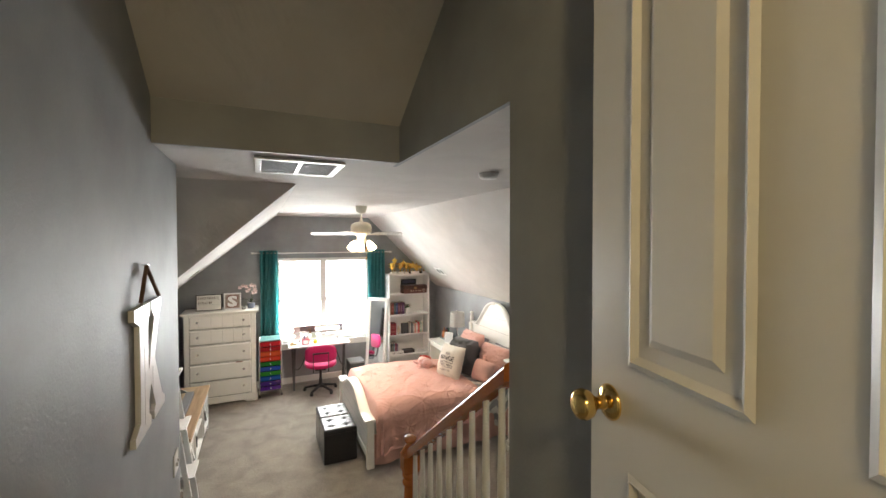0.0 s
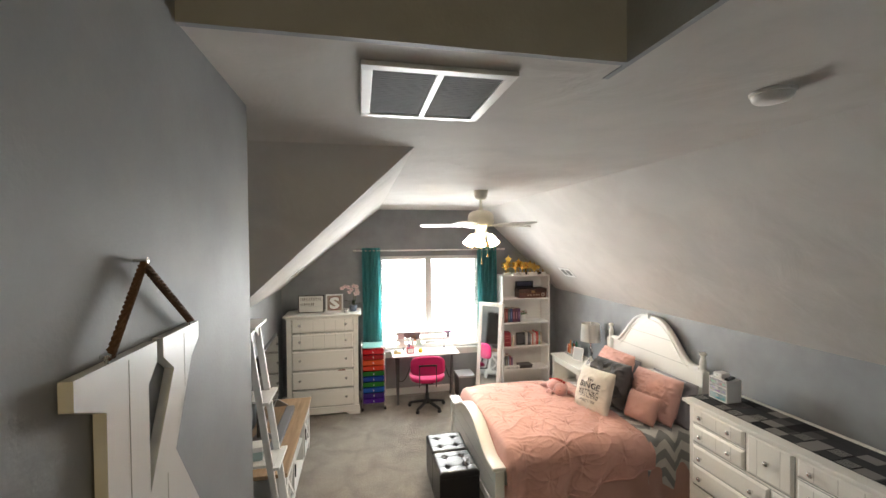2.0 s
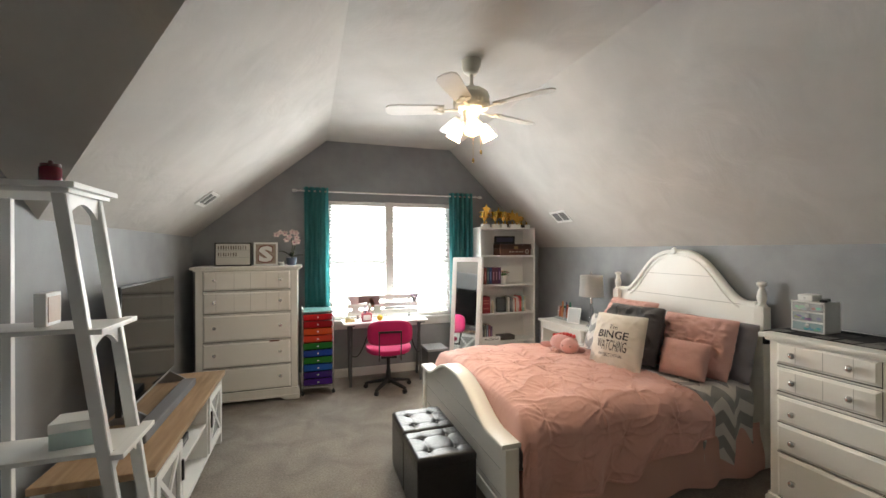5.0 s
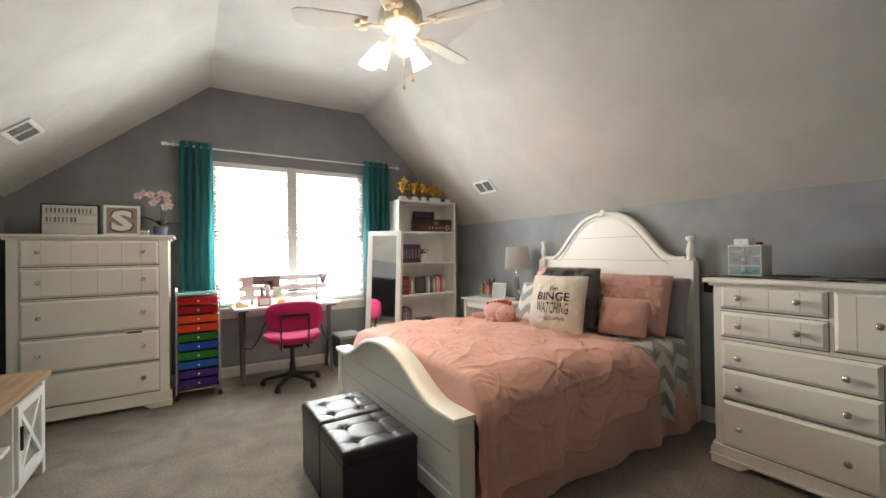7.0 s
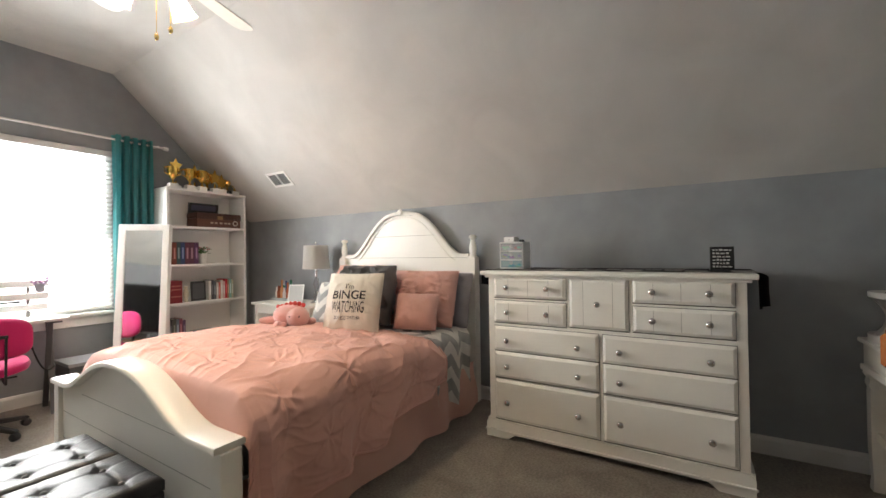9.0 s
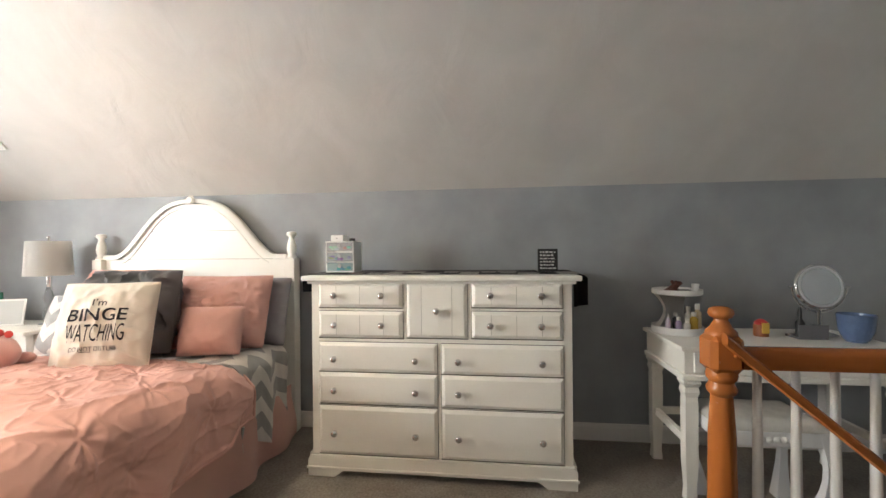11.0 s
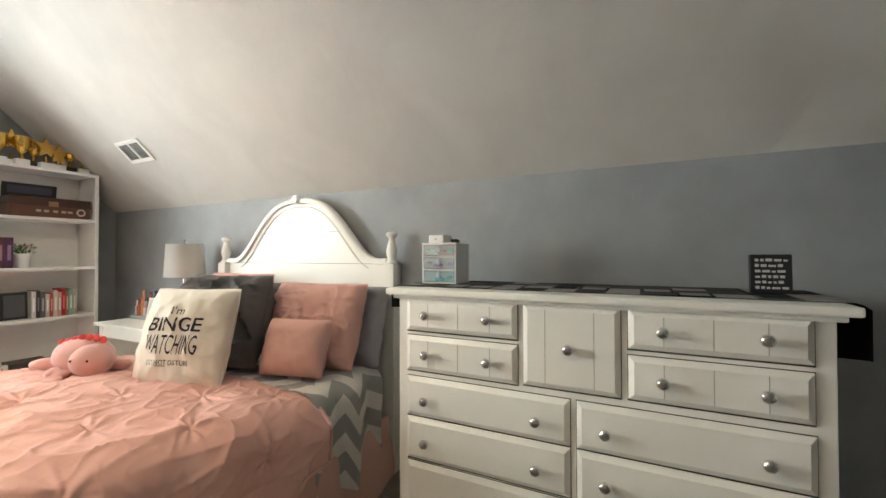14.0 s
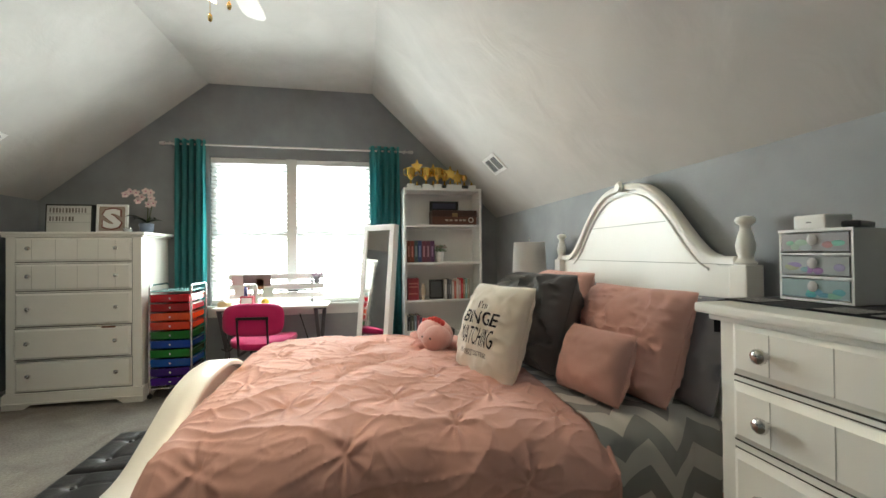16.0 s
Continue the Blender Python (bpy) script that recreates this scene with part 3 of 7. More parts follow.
def slope_vent(x, y, z, tilt):
    ob = thing("ceiling_register", "small white air register set in the sloping ceiling", "vent", pose(x, y, z, 0, tilt, 0), "air registers")
    fr = bmesh.new()
    for a in ((-0.09, -0.15, 0.09, -0.125), (-0.09, 0.125, 0.09, 0.15), (-0.09, -0.125, -0.062, 0.125), (0.062, -0.125, 0.09, 0.125), (-0.062, -0.008, 0.062, 0.008)):
        box(a[0], a[1], -0.012, a[2], a[3], -0.001, 0.002, bm=fr)
    part("frame", fr, M_TRIM, ob)
    # backing coloured dark for the shade behind the slats
    part("backing", box(-0.065, -0.128, -0.004, 0.065, 0.128, -0.001), M_VENTSHADE, ob)
    s = part("slat", box(-0.002, -0.125, -0.010, 0.002, 0.125, -0.007), M_SLATGREY, ob, at=pose(-0.05, 0, 0))
    for k in range(1, 9):
        twin(s, pose(-0.05 + 0.0125 * k, 0, 0))


slope_vent(2.725, 6.21, CZ - (2.725 - GR) * (CZ - KZ) / (XR - GR), math.degrees(math.atan((CZ - KZ) / (XR - GR))))
slope_vent(-1.045, 6.22, CZ - (GL + 1.045) * (CZ - KL) / (GL - XL), -math.degrees(math.atan((CZ - KL) / (GL - XL))))
det = thing("smoke_detector", "round white smoke detector on the ceiling", "smoke detector", pose(1.175, 1.955, CZ))
part("base", lathe([(0.066, -0.012), (0.068, -0.006), (0.068, -0.001)], 32), M_TRIM, det, smooth=True)
part("cover", lathe([(0.02, -0.040), (0.05, -0.036), (0.060, -0.026), (0.062, -0.013)], 32), M_TRIM, det, smooth=True)


# ---- painted case furniture ----
def front(parent, x0, x1, z0, z1, lines=(), lip=0.018, label=""):
    """A bevelled drawer front in the plane y 0 looking to -y."""
    bm = bmesh.new()
    rings = []
    for d, y in ((0.0, 0.0), (0.0, -0.006), (lip * 0.35, -0.010), (lip, -0.018)):
        rings.append([bm.verts.new(p) for p in ((x0 + d, y, z0 + d), (x1 - d, y, z0 + d), (x1 - d, y, z1 - d), (x0 + d, y, z1 - d))])
    for a, b in zip(rings, rings[1:]):
        for i in range(4):
            bm.faces.new((a[i], a[(i + 1) % 4], b[(i + 1) % 4], b[i]))
    bm.faces.new(rings[-1])
    ob = part("drawer", bm, M_WHITE, parent, label)
    # dark edge laid on the case paints the shade of the drawer gap
    part("drawer_box", box(x0 - 0.0025, -0.0015, z0 - 0.0065, x1 + 0.0025, 0.004, z1 + 0.003), M_GAPSHADE, ob, "dark edge painted in for the shaded gap round the drawer")
    # thin grey strips on the face paint in the shade of the grooves
    for x in lines:
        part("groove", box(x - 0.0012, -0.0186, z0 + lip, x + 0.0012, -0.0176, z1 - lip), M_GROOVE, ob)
    return ob


# near-black brown for the painted shade in the drawer gaps
M_GAPSHADE = mat("drawer_gap_dark", (0.05, 0.042, 0.034), 0.8, 0.2, 20)
M_WORN = mat("worn_brown_wood", (0.22, 0.10, 0.06), 0.7, 0.3, 60)
# grey that stands in for the shade inside grooves and plank joints
M_GROOVE = mat("groove_shade_tone", (0.45, 0.43, 0.39), 0.6, 0.05, 10)
KNOB = [(0.008, 0), (0.007, 0.010), (0.012, 0.014), (0.0175, 0.019), (0.019, 0.026), (0.016, 0.032), (0.007, 0.036), (0.001, 0.0365)]


def knob(parent, x, z, y=-0.018, r=1.0):
    return part("knob", lathe([(a * r, b * r) for a, b in KNOB], 16), M_CHROME, parent, "round brushed nickel knob", smooth=True, at=pose(x, y, z, 90))


def case(ob, w, d, h, plinth=0.115):
    """The carcass of a chest: top slab, sides, face frame, plinth with bracket feet. Front at y 0, back at y d."""
    part("top", box(-0.045, -0.04, h - 0.028, w + 0.045, d, h, 0.008), M_WHITE, ob)
    part("cornice", box(-0.02, -0.018, h - 0.045, w + 0.02, d, h - 0.028, 0.006), M_WHITE, ob)
    part("carcass", box(0, 0, plinth - 0.01, w, d - 0.01, h - 0.045, 0.004), M_WHITE, ob)
    f = 0.15
    part("plinth", prism([(-0.018, 0.0), (f - 0.018, 0.0), (f + 0.03, 0.035), (w - f - 0.03, 0.035), (w - f + 0.018, 0.0), (w + 0.018, 0.0), (w + 0.018, plinth - 0.02), (w, plinth), (0, plinth), (-0.018, plinth - 0.02)], 1, -0.020, 0.006), M_WHITE, ob)
    part("plinth_moulding", box(-0.026, -0.028, 0.042, w + 0.026, -0.019, 0.056, 0.004), M_WHITE, ob)
    for x in (-0.018, w - 0.002):
        part("plinth_side", prism([(0.004, 0.0), (0.15, 0.0), (0.2, 0.035), (d - 0.2, 0.035), (d - 0.15, 0.0), (d - 0.01, 0.0), (d - 0.01, plinth), (0.004, plinth)], 0, x, x + 0.02), M_WHITE, ob)


def dresser():
    w = 1.405
    ob = thing("dresser", "long cream-white painted dresser of many drawers with nickel knobs", "dresser", pose(2.538, 3.768, 0, 0, 0, -90))
    case(ob, w, 0.52, 1.10)
    o = -0.038
    rows = [(0.082, 0.555, 0.926, 1.060, 2), (0.082, 0.555, 0.761, 0.905, 2), (0.926, 1.394, 0.932, 1.060, 2), (0.926, 1.394, 0.768, 0.910, 2), (0.577, 0.904, 0.766, 1.060, 1)]
    for x0, x1, z0, z1, n in rows:
        lines = [x0 + (x1 - x0) * f + o for f in ((0.22, 0.5, 0.78) if n == 2 else (0.25, 0.75))]
        dr = front(ob, x0 + o, x1 + o, z0, z1, lines)
        for f in ((0.21, 0.765) if n == 2 else (0.5,)):
            knob(dr, x0 + o + f * (x1 - x0), (z0 + z1) / 2)
    for x0, x1, two in ((0.082, 0.741, True), (0.763, 1.397, False)):
        up = front(ob, x0 + o, x1 + o, 0.575, 0.735)
        lo = front(ob, x0 + o, x1 + o, 0.398, 0.568)
        big = front(ob, x0 + o, x1 + o, 0.122, 0.385)
        for f in (0.145, 0.825):
            knob(up, x0 + o + f * (x1 - x0), 0.648)
            knob(big, x0 + o + f * (x1 - x0), 0.245)
        for f in ((0.145, 0.825) if two else (0.145,)):
            knob(lo, x0 + o + f * (x1 - x0), 0.478)
    return ob


dresser()


def chest():
    w = 0.985
    ob = thing("chest_of_drawers", "tall cream-white chest of five drawers, one slightly ajar", "chest", pose(-1.272, 6.755, 0))
    case(ob, w, 0.50, 1.452, 0.13)
    for i, (z0, z1) in enumerate(((1.205, 1.405), (0.965, 1.185), (0.672, 0.945), (0.405, 0.655), (0.14, 0.385))):
        lines = [0.07 + 0.845 * f for f in (0.145, 0.345, 0.53, 0.71, 0.86)] if i < 2 else []
        dr = front(ob, 0.07, 0.915, z0, z1, lines)
        if i == 3:
            dr.location.y = -0.012
            part("worn_edge", box(0.70, -0.0195, z1 - 0.012, 0.80, -0.004, z1 + 0.001, 0.002), M_WORN, dr, "bare brown wood where the paint has worn off")
        for x in (0.18, 0.81):
            knob(dr, x, (z0 + z1) / 2 + 0.01)


chest()


# ---- bed ----
def arch_board(name, parent, prof, x0, x1, z_low, material):
    """A board in the yz plane under a curved top; prof is (y, z) along the top."""
    pts = [(prof[0][0], z_low)] + prof + [(prof[-1][0], z_low)]
    return part(name, prism(pts, 0, x0, x1), material, parent)


def band(name, parent, prof, x0, x1, t, material):
    """A cap that follows the curved top with thickness t."""
    bm = bmesh.new()
    rings = []
    for i, (y, z) in enumerate(prof):
        a, b = prof[max(i - 1, 0)], prof[min(i + 1, len(prof) - 1)]
        n = Vector((0, -(b[1] - a[1]), b[0] - a[0])).normalized()
        if n.z < 0:
            n = -n
        p = Vector((0, y, z))
        q = p + n * t
        e = t * 0.25
        rings.append([bm.verts.new(v) for v in ((x0, p.y, p.z), (x1, p.y, p.z), (x1, (q - n * e).y, (q - n * e).z), (x1 - e, q.y, q.z), (x0 + e, q.y, q.z), (x0, (q - n * e).y, (q - n * e).z))])
    for a, b in zip(rings, rings[1:]):
        for i in range(6):
            bm.faces.new((a[i], a[(i + 1) % 6], b[(i + 1) % 6], b[i]))
    bm.faces.new(rings[0])
    bm.faces.new(rings[-1][::-1])
    return part(name, bm, material, parent, smooth=True)


BC = 4.875


def bed():
    ob = thing("bed", "cream-white cottage bed with an arched headboard and a low curved footboard", "bed", pose(0, 0, 0))
    # headboard
    def top(s):
        t = min(1, abs(s) / 0.62)
        return 1.185 + 0.395 * 0.5 * (1 + math.cos(math.pi * t ** 1.4))
    ys = [-0.70 + 1.40 * i / 64 for i in range(65)]
    prof = [(BC + s, top(s)) for s in ys]
    hb = arch_board("headboard", ob, [(y, z - 0.004) for y, z in prof], 3.035, 3.06, 0.25, M_WHITE)
    band("arch_moulding", hb, prof, 3.015, 3.075, 0.032, M_WHITE)
    inner = [(BC + s * 0.955, top(s) - 0.034) for s in ys if abs(s) < 0.60]
    band("inner_bead", hb, inner, 3.026, 3.036, 0.012, M_WHITE)
    # joints are raised grey strips, their shade put into the colour
    for z in (1.185, 1.385, 0.98, 0.78):
        half = 0.70 if z < 1.2 else 0.35
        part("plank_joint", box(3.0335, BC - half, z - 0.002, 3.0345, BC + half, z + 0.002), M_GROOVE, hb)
    part("crest", lathe([(0.03, 0), (0.034, 0.006), (0.024, 0.014), (0.022, 0.02)], 16), M_WHITE, hb, smooth=True, at=pose(3.012, BC, 1.60, 0, -90, 0))
    for y in (4.140, 5.610):
        po = part("headboard_post", box(2.995, y - 0.038, 0, 3.075, y + 0.038, 1.185, 0.006), M_WHITE, ob)
        part("finial", lathe([(0.034, 1.185), (0.038, 1.192), (0.030, 1.20), (0.024, 1.215), (0.030, 1.235), (0.033, 1.26), (0.026, 1.295), (0.018, 1.32), (0.018, 1.335), (0.030, 1.345), (0.034, 1.355), (0.028, 1.368), (0.006, 1.373)], 22), M_WHITE, po, smooth=True, at=pose(3.035, y, 0))
    # footboard
    def ftop(s):
        t = min(1, abs(s) / 0.66)
        return 0.520 + 0.190 * 0.5 * (1 + math.cos(math.pi * t ** 1.25))
    ys = [-0.84 + 1.68 * i / 64 for i in range(65)]
    fprof = [(BC + s, ftop(s)) for s in ys]
    fb = arch_board("footboard", ob, [(y, z - 0.003) for y, z in fprof], 0.875, 0.915, 0.10, M_WHITE)
    band("footboard_cap", fb, fprof, 0.835, 0.955, 0.026, M_WHITE)
    # footboard joints: shade again drawn as grey strips on the boards
    for z in (0.21, 0.36, 0.50):
        half = 0.80 if z < 0.49 else 0.50
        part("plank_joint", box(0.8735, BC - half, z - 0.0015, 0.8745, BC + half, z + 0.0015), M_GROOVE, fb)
    for y in (BC - 0.815, BC + 0.815):
        part("footboard_post", box(0.853, y - 0.034, 0, 0.937, y + 0.034, 0.518, 0.005), M_WHITE, ob)
    part("bottom_rail", box(0.865, BC - 0.78, 0.09, 0.925, BC + 0.78, 0.17, 0.006), M_WHITE, ob)
    for y in (4.16, 5.59):
        part("side_rail", box(0.92, y - 0.012, 0.18, 3.0, y + 0.012, 0.32), M_WHITE, ob)
    part("mattress", box(0.97, 4.18, 0.28, 2.99, 5.57, 0.585, 0.05, 3), M_SHEET, ob, "mattress in a pale sheet")


M_SHEET = mat("pale_sheet", (0.62, 0.60, 0.58), 0.9, 0.05, 20)
bed()


def cloth(name, color, rough=0.85, weave=520, vary=0.06, sheen=0.25, bump=0.0004):
    return mat(name, color, rough, vary, 5, bump, weave, spec=0.2, sheen=sheen)


M_PINK = cloth("pink_comforter_cloth", (0.72, 0.42, 0.36), 0.7, sheen=0.1)
M_SKIRT = cloth("pink_bedskirt_cloth", (0.65, 0.39, 0.33))
M_GREYC = cloth("dark_grey_velvet", (0.15, 0.152, 0.16), 0.8, sheen=0.15)
M_LAV = cloth("grey_pillowcase", (0.24, 0.23, 0.255))
M_CREAM = cloth("cream_canvas", (0.76, 0.71, 0.63), 0.9, 380)


def chevron_cloth(name, a, b, su, sv, amp):
    m = cloth(name, a)
    nt = m.node_tree
    n, ln = nt.nodes, nt.links
    uv = n.new("ShaderNodeUVMap")
    sep = n.new("ShaderNodeSeparateXYZ")
    ln.new(uv.outputs[0], sep.inputs[0])

    def op(kind, x, y=None):
        q = n.new("ShaderNodeMath")
        q.operation = kind
        for i, val in enumerate((x, y)):
            if val is None:
                continue
            if isinstance(val, (int, float)):
                q.inputs[i].default_value = val
            else:
                ln.new(val, q.inputs[i])
        return q.outputs[0]
    tri = op("MULTIPLY", op("PINGPONG", op("MULTIPLY", sep.outputs[0], su), 1.0), amp)
    stripe = op("GREATER_THAN", op("FRACT", op("ADD", op("MULTIPLY", sep.outputs[1], sv), tri)), 0.5)
    mix = n.new("ShaderNodeMix")
    mix.data_type = "RGBA"
    mix.inputs[6].default_value, mix.inputs[7].default_value = (*a, 1), (*b, 1)
    ln.new(stripe, mix.inputs[0])
    ln.new(mix.outputs[2], n["Principled BSDF"].inputs["Base Color"])
    return m


M_CHEV = chevron_cloth("grey_white_chevron_cloth", (0.70, 0.69, 0.65), (0.33, 0.335, 0.33), 11.0, 6.5, 0.55)


def uv_sheet(fn, nu, nv, name, material, parent, label="", thick=0.006, scale=(1, 1)):
    """A sheet with its u, v in metres kept as a UV map."""
    bm = bmesh.new()
    lay = bm.loops.layers.uv.new("UVMap")
    vs = [[bm.verts.new(fn(i / nu, j / nv)) for j in range(nv + 1)] for i in range(nu + 1)]
    for i in range(nu):
        for j in range(nv):
            f = bm.faces.new((vs[i][j], vs[i + 1][j], vs[i + 1][j + 1], vs[i][j + 1]))
            for l, (a, b) in zip(f.loops, ((i, j), (i + 1, j), (i + 1, j + 1), (i, j + 1))):
                l[lay].uv = (a / nu * scale[0], b / nv * scale[1])
    bmesh.ops.recalc_face_normals(bm, faces=bm.faces[:])
    if thick:
        bmesh.ops.solidify(bm, geom=bm.faces[:], thickness=thick)
    return part(name, bm, material, parent, label, smooth=True)


def drape(v, half, top, low_a, low_b, r=0.10):
    """Across the bed: v from 0 to 1 runs up one side, over the top and down the other. Gives (y offset, z, outward y, outward z)."""
    arc = r * math.pi / 2
    la, lb = top - r - low_a, top - r - low_b
    flat = 2 * (half - r)
    s = v * (la + arc + flat + arc + lb)
    if s < la:
        return -half, low_a + s, -1.0, 0.0
    s -= la
    if s < arc:
        t = s / r
        return -half + r - r * math.cos(t), top - r + r * math.sin(t), -math.cos(t), math.sin(t)
    s -= arc
    if s < flat:
        return -half + r + s, top, 0.0, 1.0
    s -= flat
    if s < arc:
        t = s / r
        return half - r + r * math.sin(t), top - r + r * math.cos(t), math.sin(t), math.cos(t)
    s -= arc
    return half, top - r - s, 1.0, 0.0


def creases(i, j):
    """The creases that run out from one gathered point: (cosine, sine, height, length) of each."""
    rnd = random.Random(i * 131 + j * 17 + 5)
    turn = rnd.uniform(0, 6.28)
    return [(math.cos(turn + 0.9 * k + rnd.uniform(-0.25, 0.25)), math.sin(turn + 0.9 * k + rnd.uniform(-0.25, 0.25)), rnd.uniform(0.006, 0.014), rnd.uniform(0.06, 0.13)) for k in range(7)]


CREASES = {}


def pinch(a, b):
    """The relief of a pinch-pleated cloth at metres a, b: gathered points on a diagonal grid with creases running out."""
    g = 0.19
    i0, j0 = math.floor(a / g), math.floor(b / g)
    d, near = 0.0, 0.0
    for i in (i0 - 1, i0, i0 + 1, i0 + 2):
        for j in (j0 - 1, j0, j0 + 1, j0 + 2):
            if (i + j) % 2:
                continue
            jit = noise.noise((i * 3.1, j * 2.7, 0.3)) * 0.05
            dx, dy = a - (i * g + jit), b - (j * g - jit)
            r = math.hypot(dx, dy)
            if r > 0.24:
                continue
            near += math.exp(-((r / 0.10) ** 2))
            if (i, j) not in CREASES:
                CREASES[i, j] = creases(i, j)
            for c, n, height, length in CREASES[i, j]:
                along = dx * c + dy * n
                if along > 0:
                    off = (dy * c - dx * n) / (0.006 + 0.09 * along)
                    if -3 < off < 3:
                        d += height * math.exp(-off * off - (along / length) ** 2) * min(1, along / 0.015)
            d -= 0.014 * math.exp(-((r / 0.022) ** 2))
    puff = 0.018 * (1 - min(1, near))
    fold = noise.noise((a * 2.3, b * 5.0, 1.0)) * 0.010 + noise.noise((a * 6, b * 13.0, 4.0)) * 0.004
    wa, wb = a + 0.05 * noise.noise((a * 4, b * 4, 1.5)), b + 0.06 * noise.noise((a * 4, b * 4, 8.5))
    ridge = 0.009 * (1 - abs(noise.noise((wa * 2.6 + 7, wb * 8.0, 2.0)))) ** 14 + 0.006 * (1 - abs(noise.noise((wa * 5 + 3, wb * 15.0, 6.0)))) ** 12 + 0.0025 * (1 - abs(noise.noise((wa * 11 + 1, wb * 26.0, 9.0)))) ** 9
    return d + puff + fold + ridge


def comforter():
    ob = thing("comforter", "coral pink pinch-pleated comforter spread rumpled over the bed", "comforter", pose(0, 0, 0))
    x0, x1 = 0.945, 2.41

    def sheet(u, v):
        x = x0 + (x1 - x0) * u
        low = 0.10 + 0.25 * u + 0.02 * math.sin(9 * u) + 0.015 * noise.noise((u * 8, v * 2, 0))
        topz = 0.675 + 0.015 * math.sin(3.0 * u) - 0.055 * u ** 3 - 0.02 * max(0, 0.12 - u) / 0.12
        half = 0.795 - 0.01 * math.sin(u * 5)
        y, z, ny, nz = drape(v, half, topz, low, low - 0.03, 0.13)
        length = 2.0
        p = pinch(x, v * length)
        side = 1 - abs(nz)
        wave = side * 0.034 * math.sin(x * 15 + 3 * noise.noise((x * 3, z * 3, 0))) * min(1, (topz - z) / 0.4)
        crown = 0.045 * (1 - 0.6 * u * u) * abs(nz) * max(0, 1 - (y / 0.7) ** 2)
        d = p + wave + crown + side * (0.025 + 0.045 * max(0, 1 - u * 1.6))
        end = min(1, min(u, 1 - u) / 0.03)
        if u < 0.06:
            f = 1 - u / 0.06
            z = max(low, z - 0.10 * f * f * (0.4 + 0.6 * abs(nz)))
            x = x0 + 0.012 + 0.05 * (1 - f)
            d *= 0.6
        return (x + (0.01 * noise.noise((v * 9, 3, 0)) if 0 < u < 1 else 0.0), BC + y + ny * d, z + nz * d - (1 - end) * 0.03 * abs(nz))
    uv_sheet(sheet, 380, 460, "cover", M_PINK, ob, thick=0)
    for v in (0.0, 1.0):
        part("hem", rod([sheet(i / 80, v) for i in range(5, 81)], 0.009, 8), M_PINK, ob, smooth=True)
    part("head_hem", rod([sheet(1.0, j / 80) for j in range(81)], 0.010, 8), M_PINK, ob, smooth=True)


comforter()


def bed_skirt():
    ob = thing("bed_skirt", "coral pink pleated bed skirt hanging to the carpet", "bed skirt", pose(0, 0, 0))
    for y, s in ((4.135, -1), (5.615, 1)):
        def sheet(u, v):
            x = 0.95 + 2.03 * u
            w = 0.018 * math.sin(x * 14 + math.sin(x * 5)) * (0.3 + v) + 0.02 * noise.noise((x * 4, v * 2, s))
            return (x, y + s * (0.02 + 0.05 * v) + s * w, 0.34 - 0.325 * v)
        part("side_drop", grid(sheet, 160, 10), M_SKIRT, ob, smooth=True)


bed_skirt()


def chevron_sheet():
    ob = thing("bed_sheet", "grey and white chevron sheet showing at the head of the bed", "bed sheet", pose(0, 0, 0))

    def sheet(u, v):
        x = 2.385 + 0.48 * u
        y, z, ny, nz = drape(v, 0.765, 0.645, 0.13 + 0.04 * math.sin(u * 7), 0.30, 0.10)
        d = 0.014 * noise.noise((x * 7, v * 9, 3)) + 0.012 * math.sin(x * 22) * (1 - abs(nz)) + 0.008 * noise.noise((x * 20, v * 22, 3))
        return (x, BC + y + ny * (d + 0.015), z + nz * d)
    uv_sheet(sheet, 40, 160, "cover", M_CHEV, ob, thick=0.004, scale=(0.46, 2.0))


chevron_sheet()


def cushion_fn(w, h, t, sag=0.0, seed=0.0, wrinkle=0.006, pinchy=0.0):
    """A stuffed cushion, w wide along x, h high along z, front towards -y. f(u, v, side) with u, v in -1..1."""
    def f(u, v, side):
        au, av = abs(u), abs(v)
        edge = max(au, av)
        k = (1 - au ** 2.6) * (1 - av ** 2.6)
        y = t * k ** 0.55
        pull = 1 - 0.07 * (1 - au ** 2) * av ** 2 - 0.0
        pull2 = 1 - 0.07 * (1 - av ** 2) * au ** 2
        n = wrinkle * noise.noise((u * 3 + seed, v * 3, side * 2.0 + seed)) + wrinkle * 0.6 * noise.noise((u * 8 + seed, v * 5, seed)) + wrinkle * 0.9 * (1 - abs(noise.noise((u * 2.4 + v + seed, v * 2.4 - 0.6 * u, seed + 3)))) ** 6
        if pinchy:
            n += pinch(u * w * 0.5 + seed, v * h * 0.5) * pinchy
        corner = 1 - 0.055 * (au * av) ** 3
        z = v * h / 2 * pull * corner
        x = u * w / 2 * pull2 * corner
        return Vector((x, side * (y + n * min(1, 4 * k)), z + h / 2 - sag * (1 - v) * 0.0))
    return f


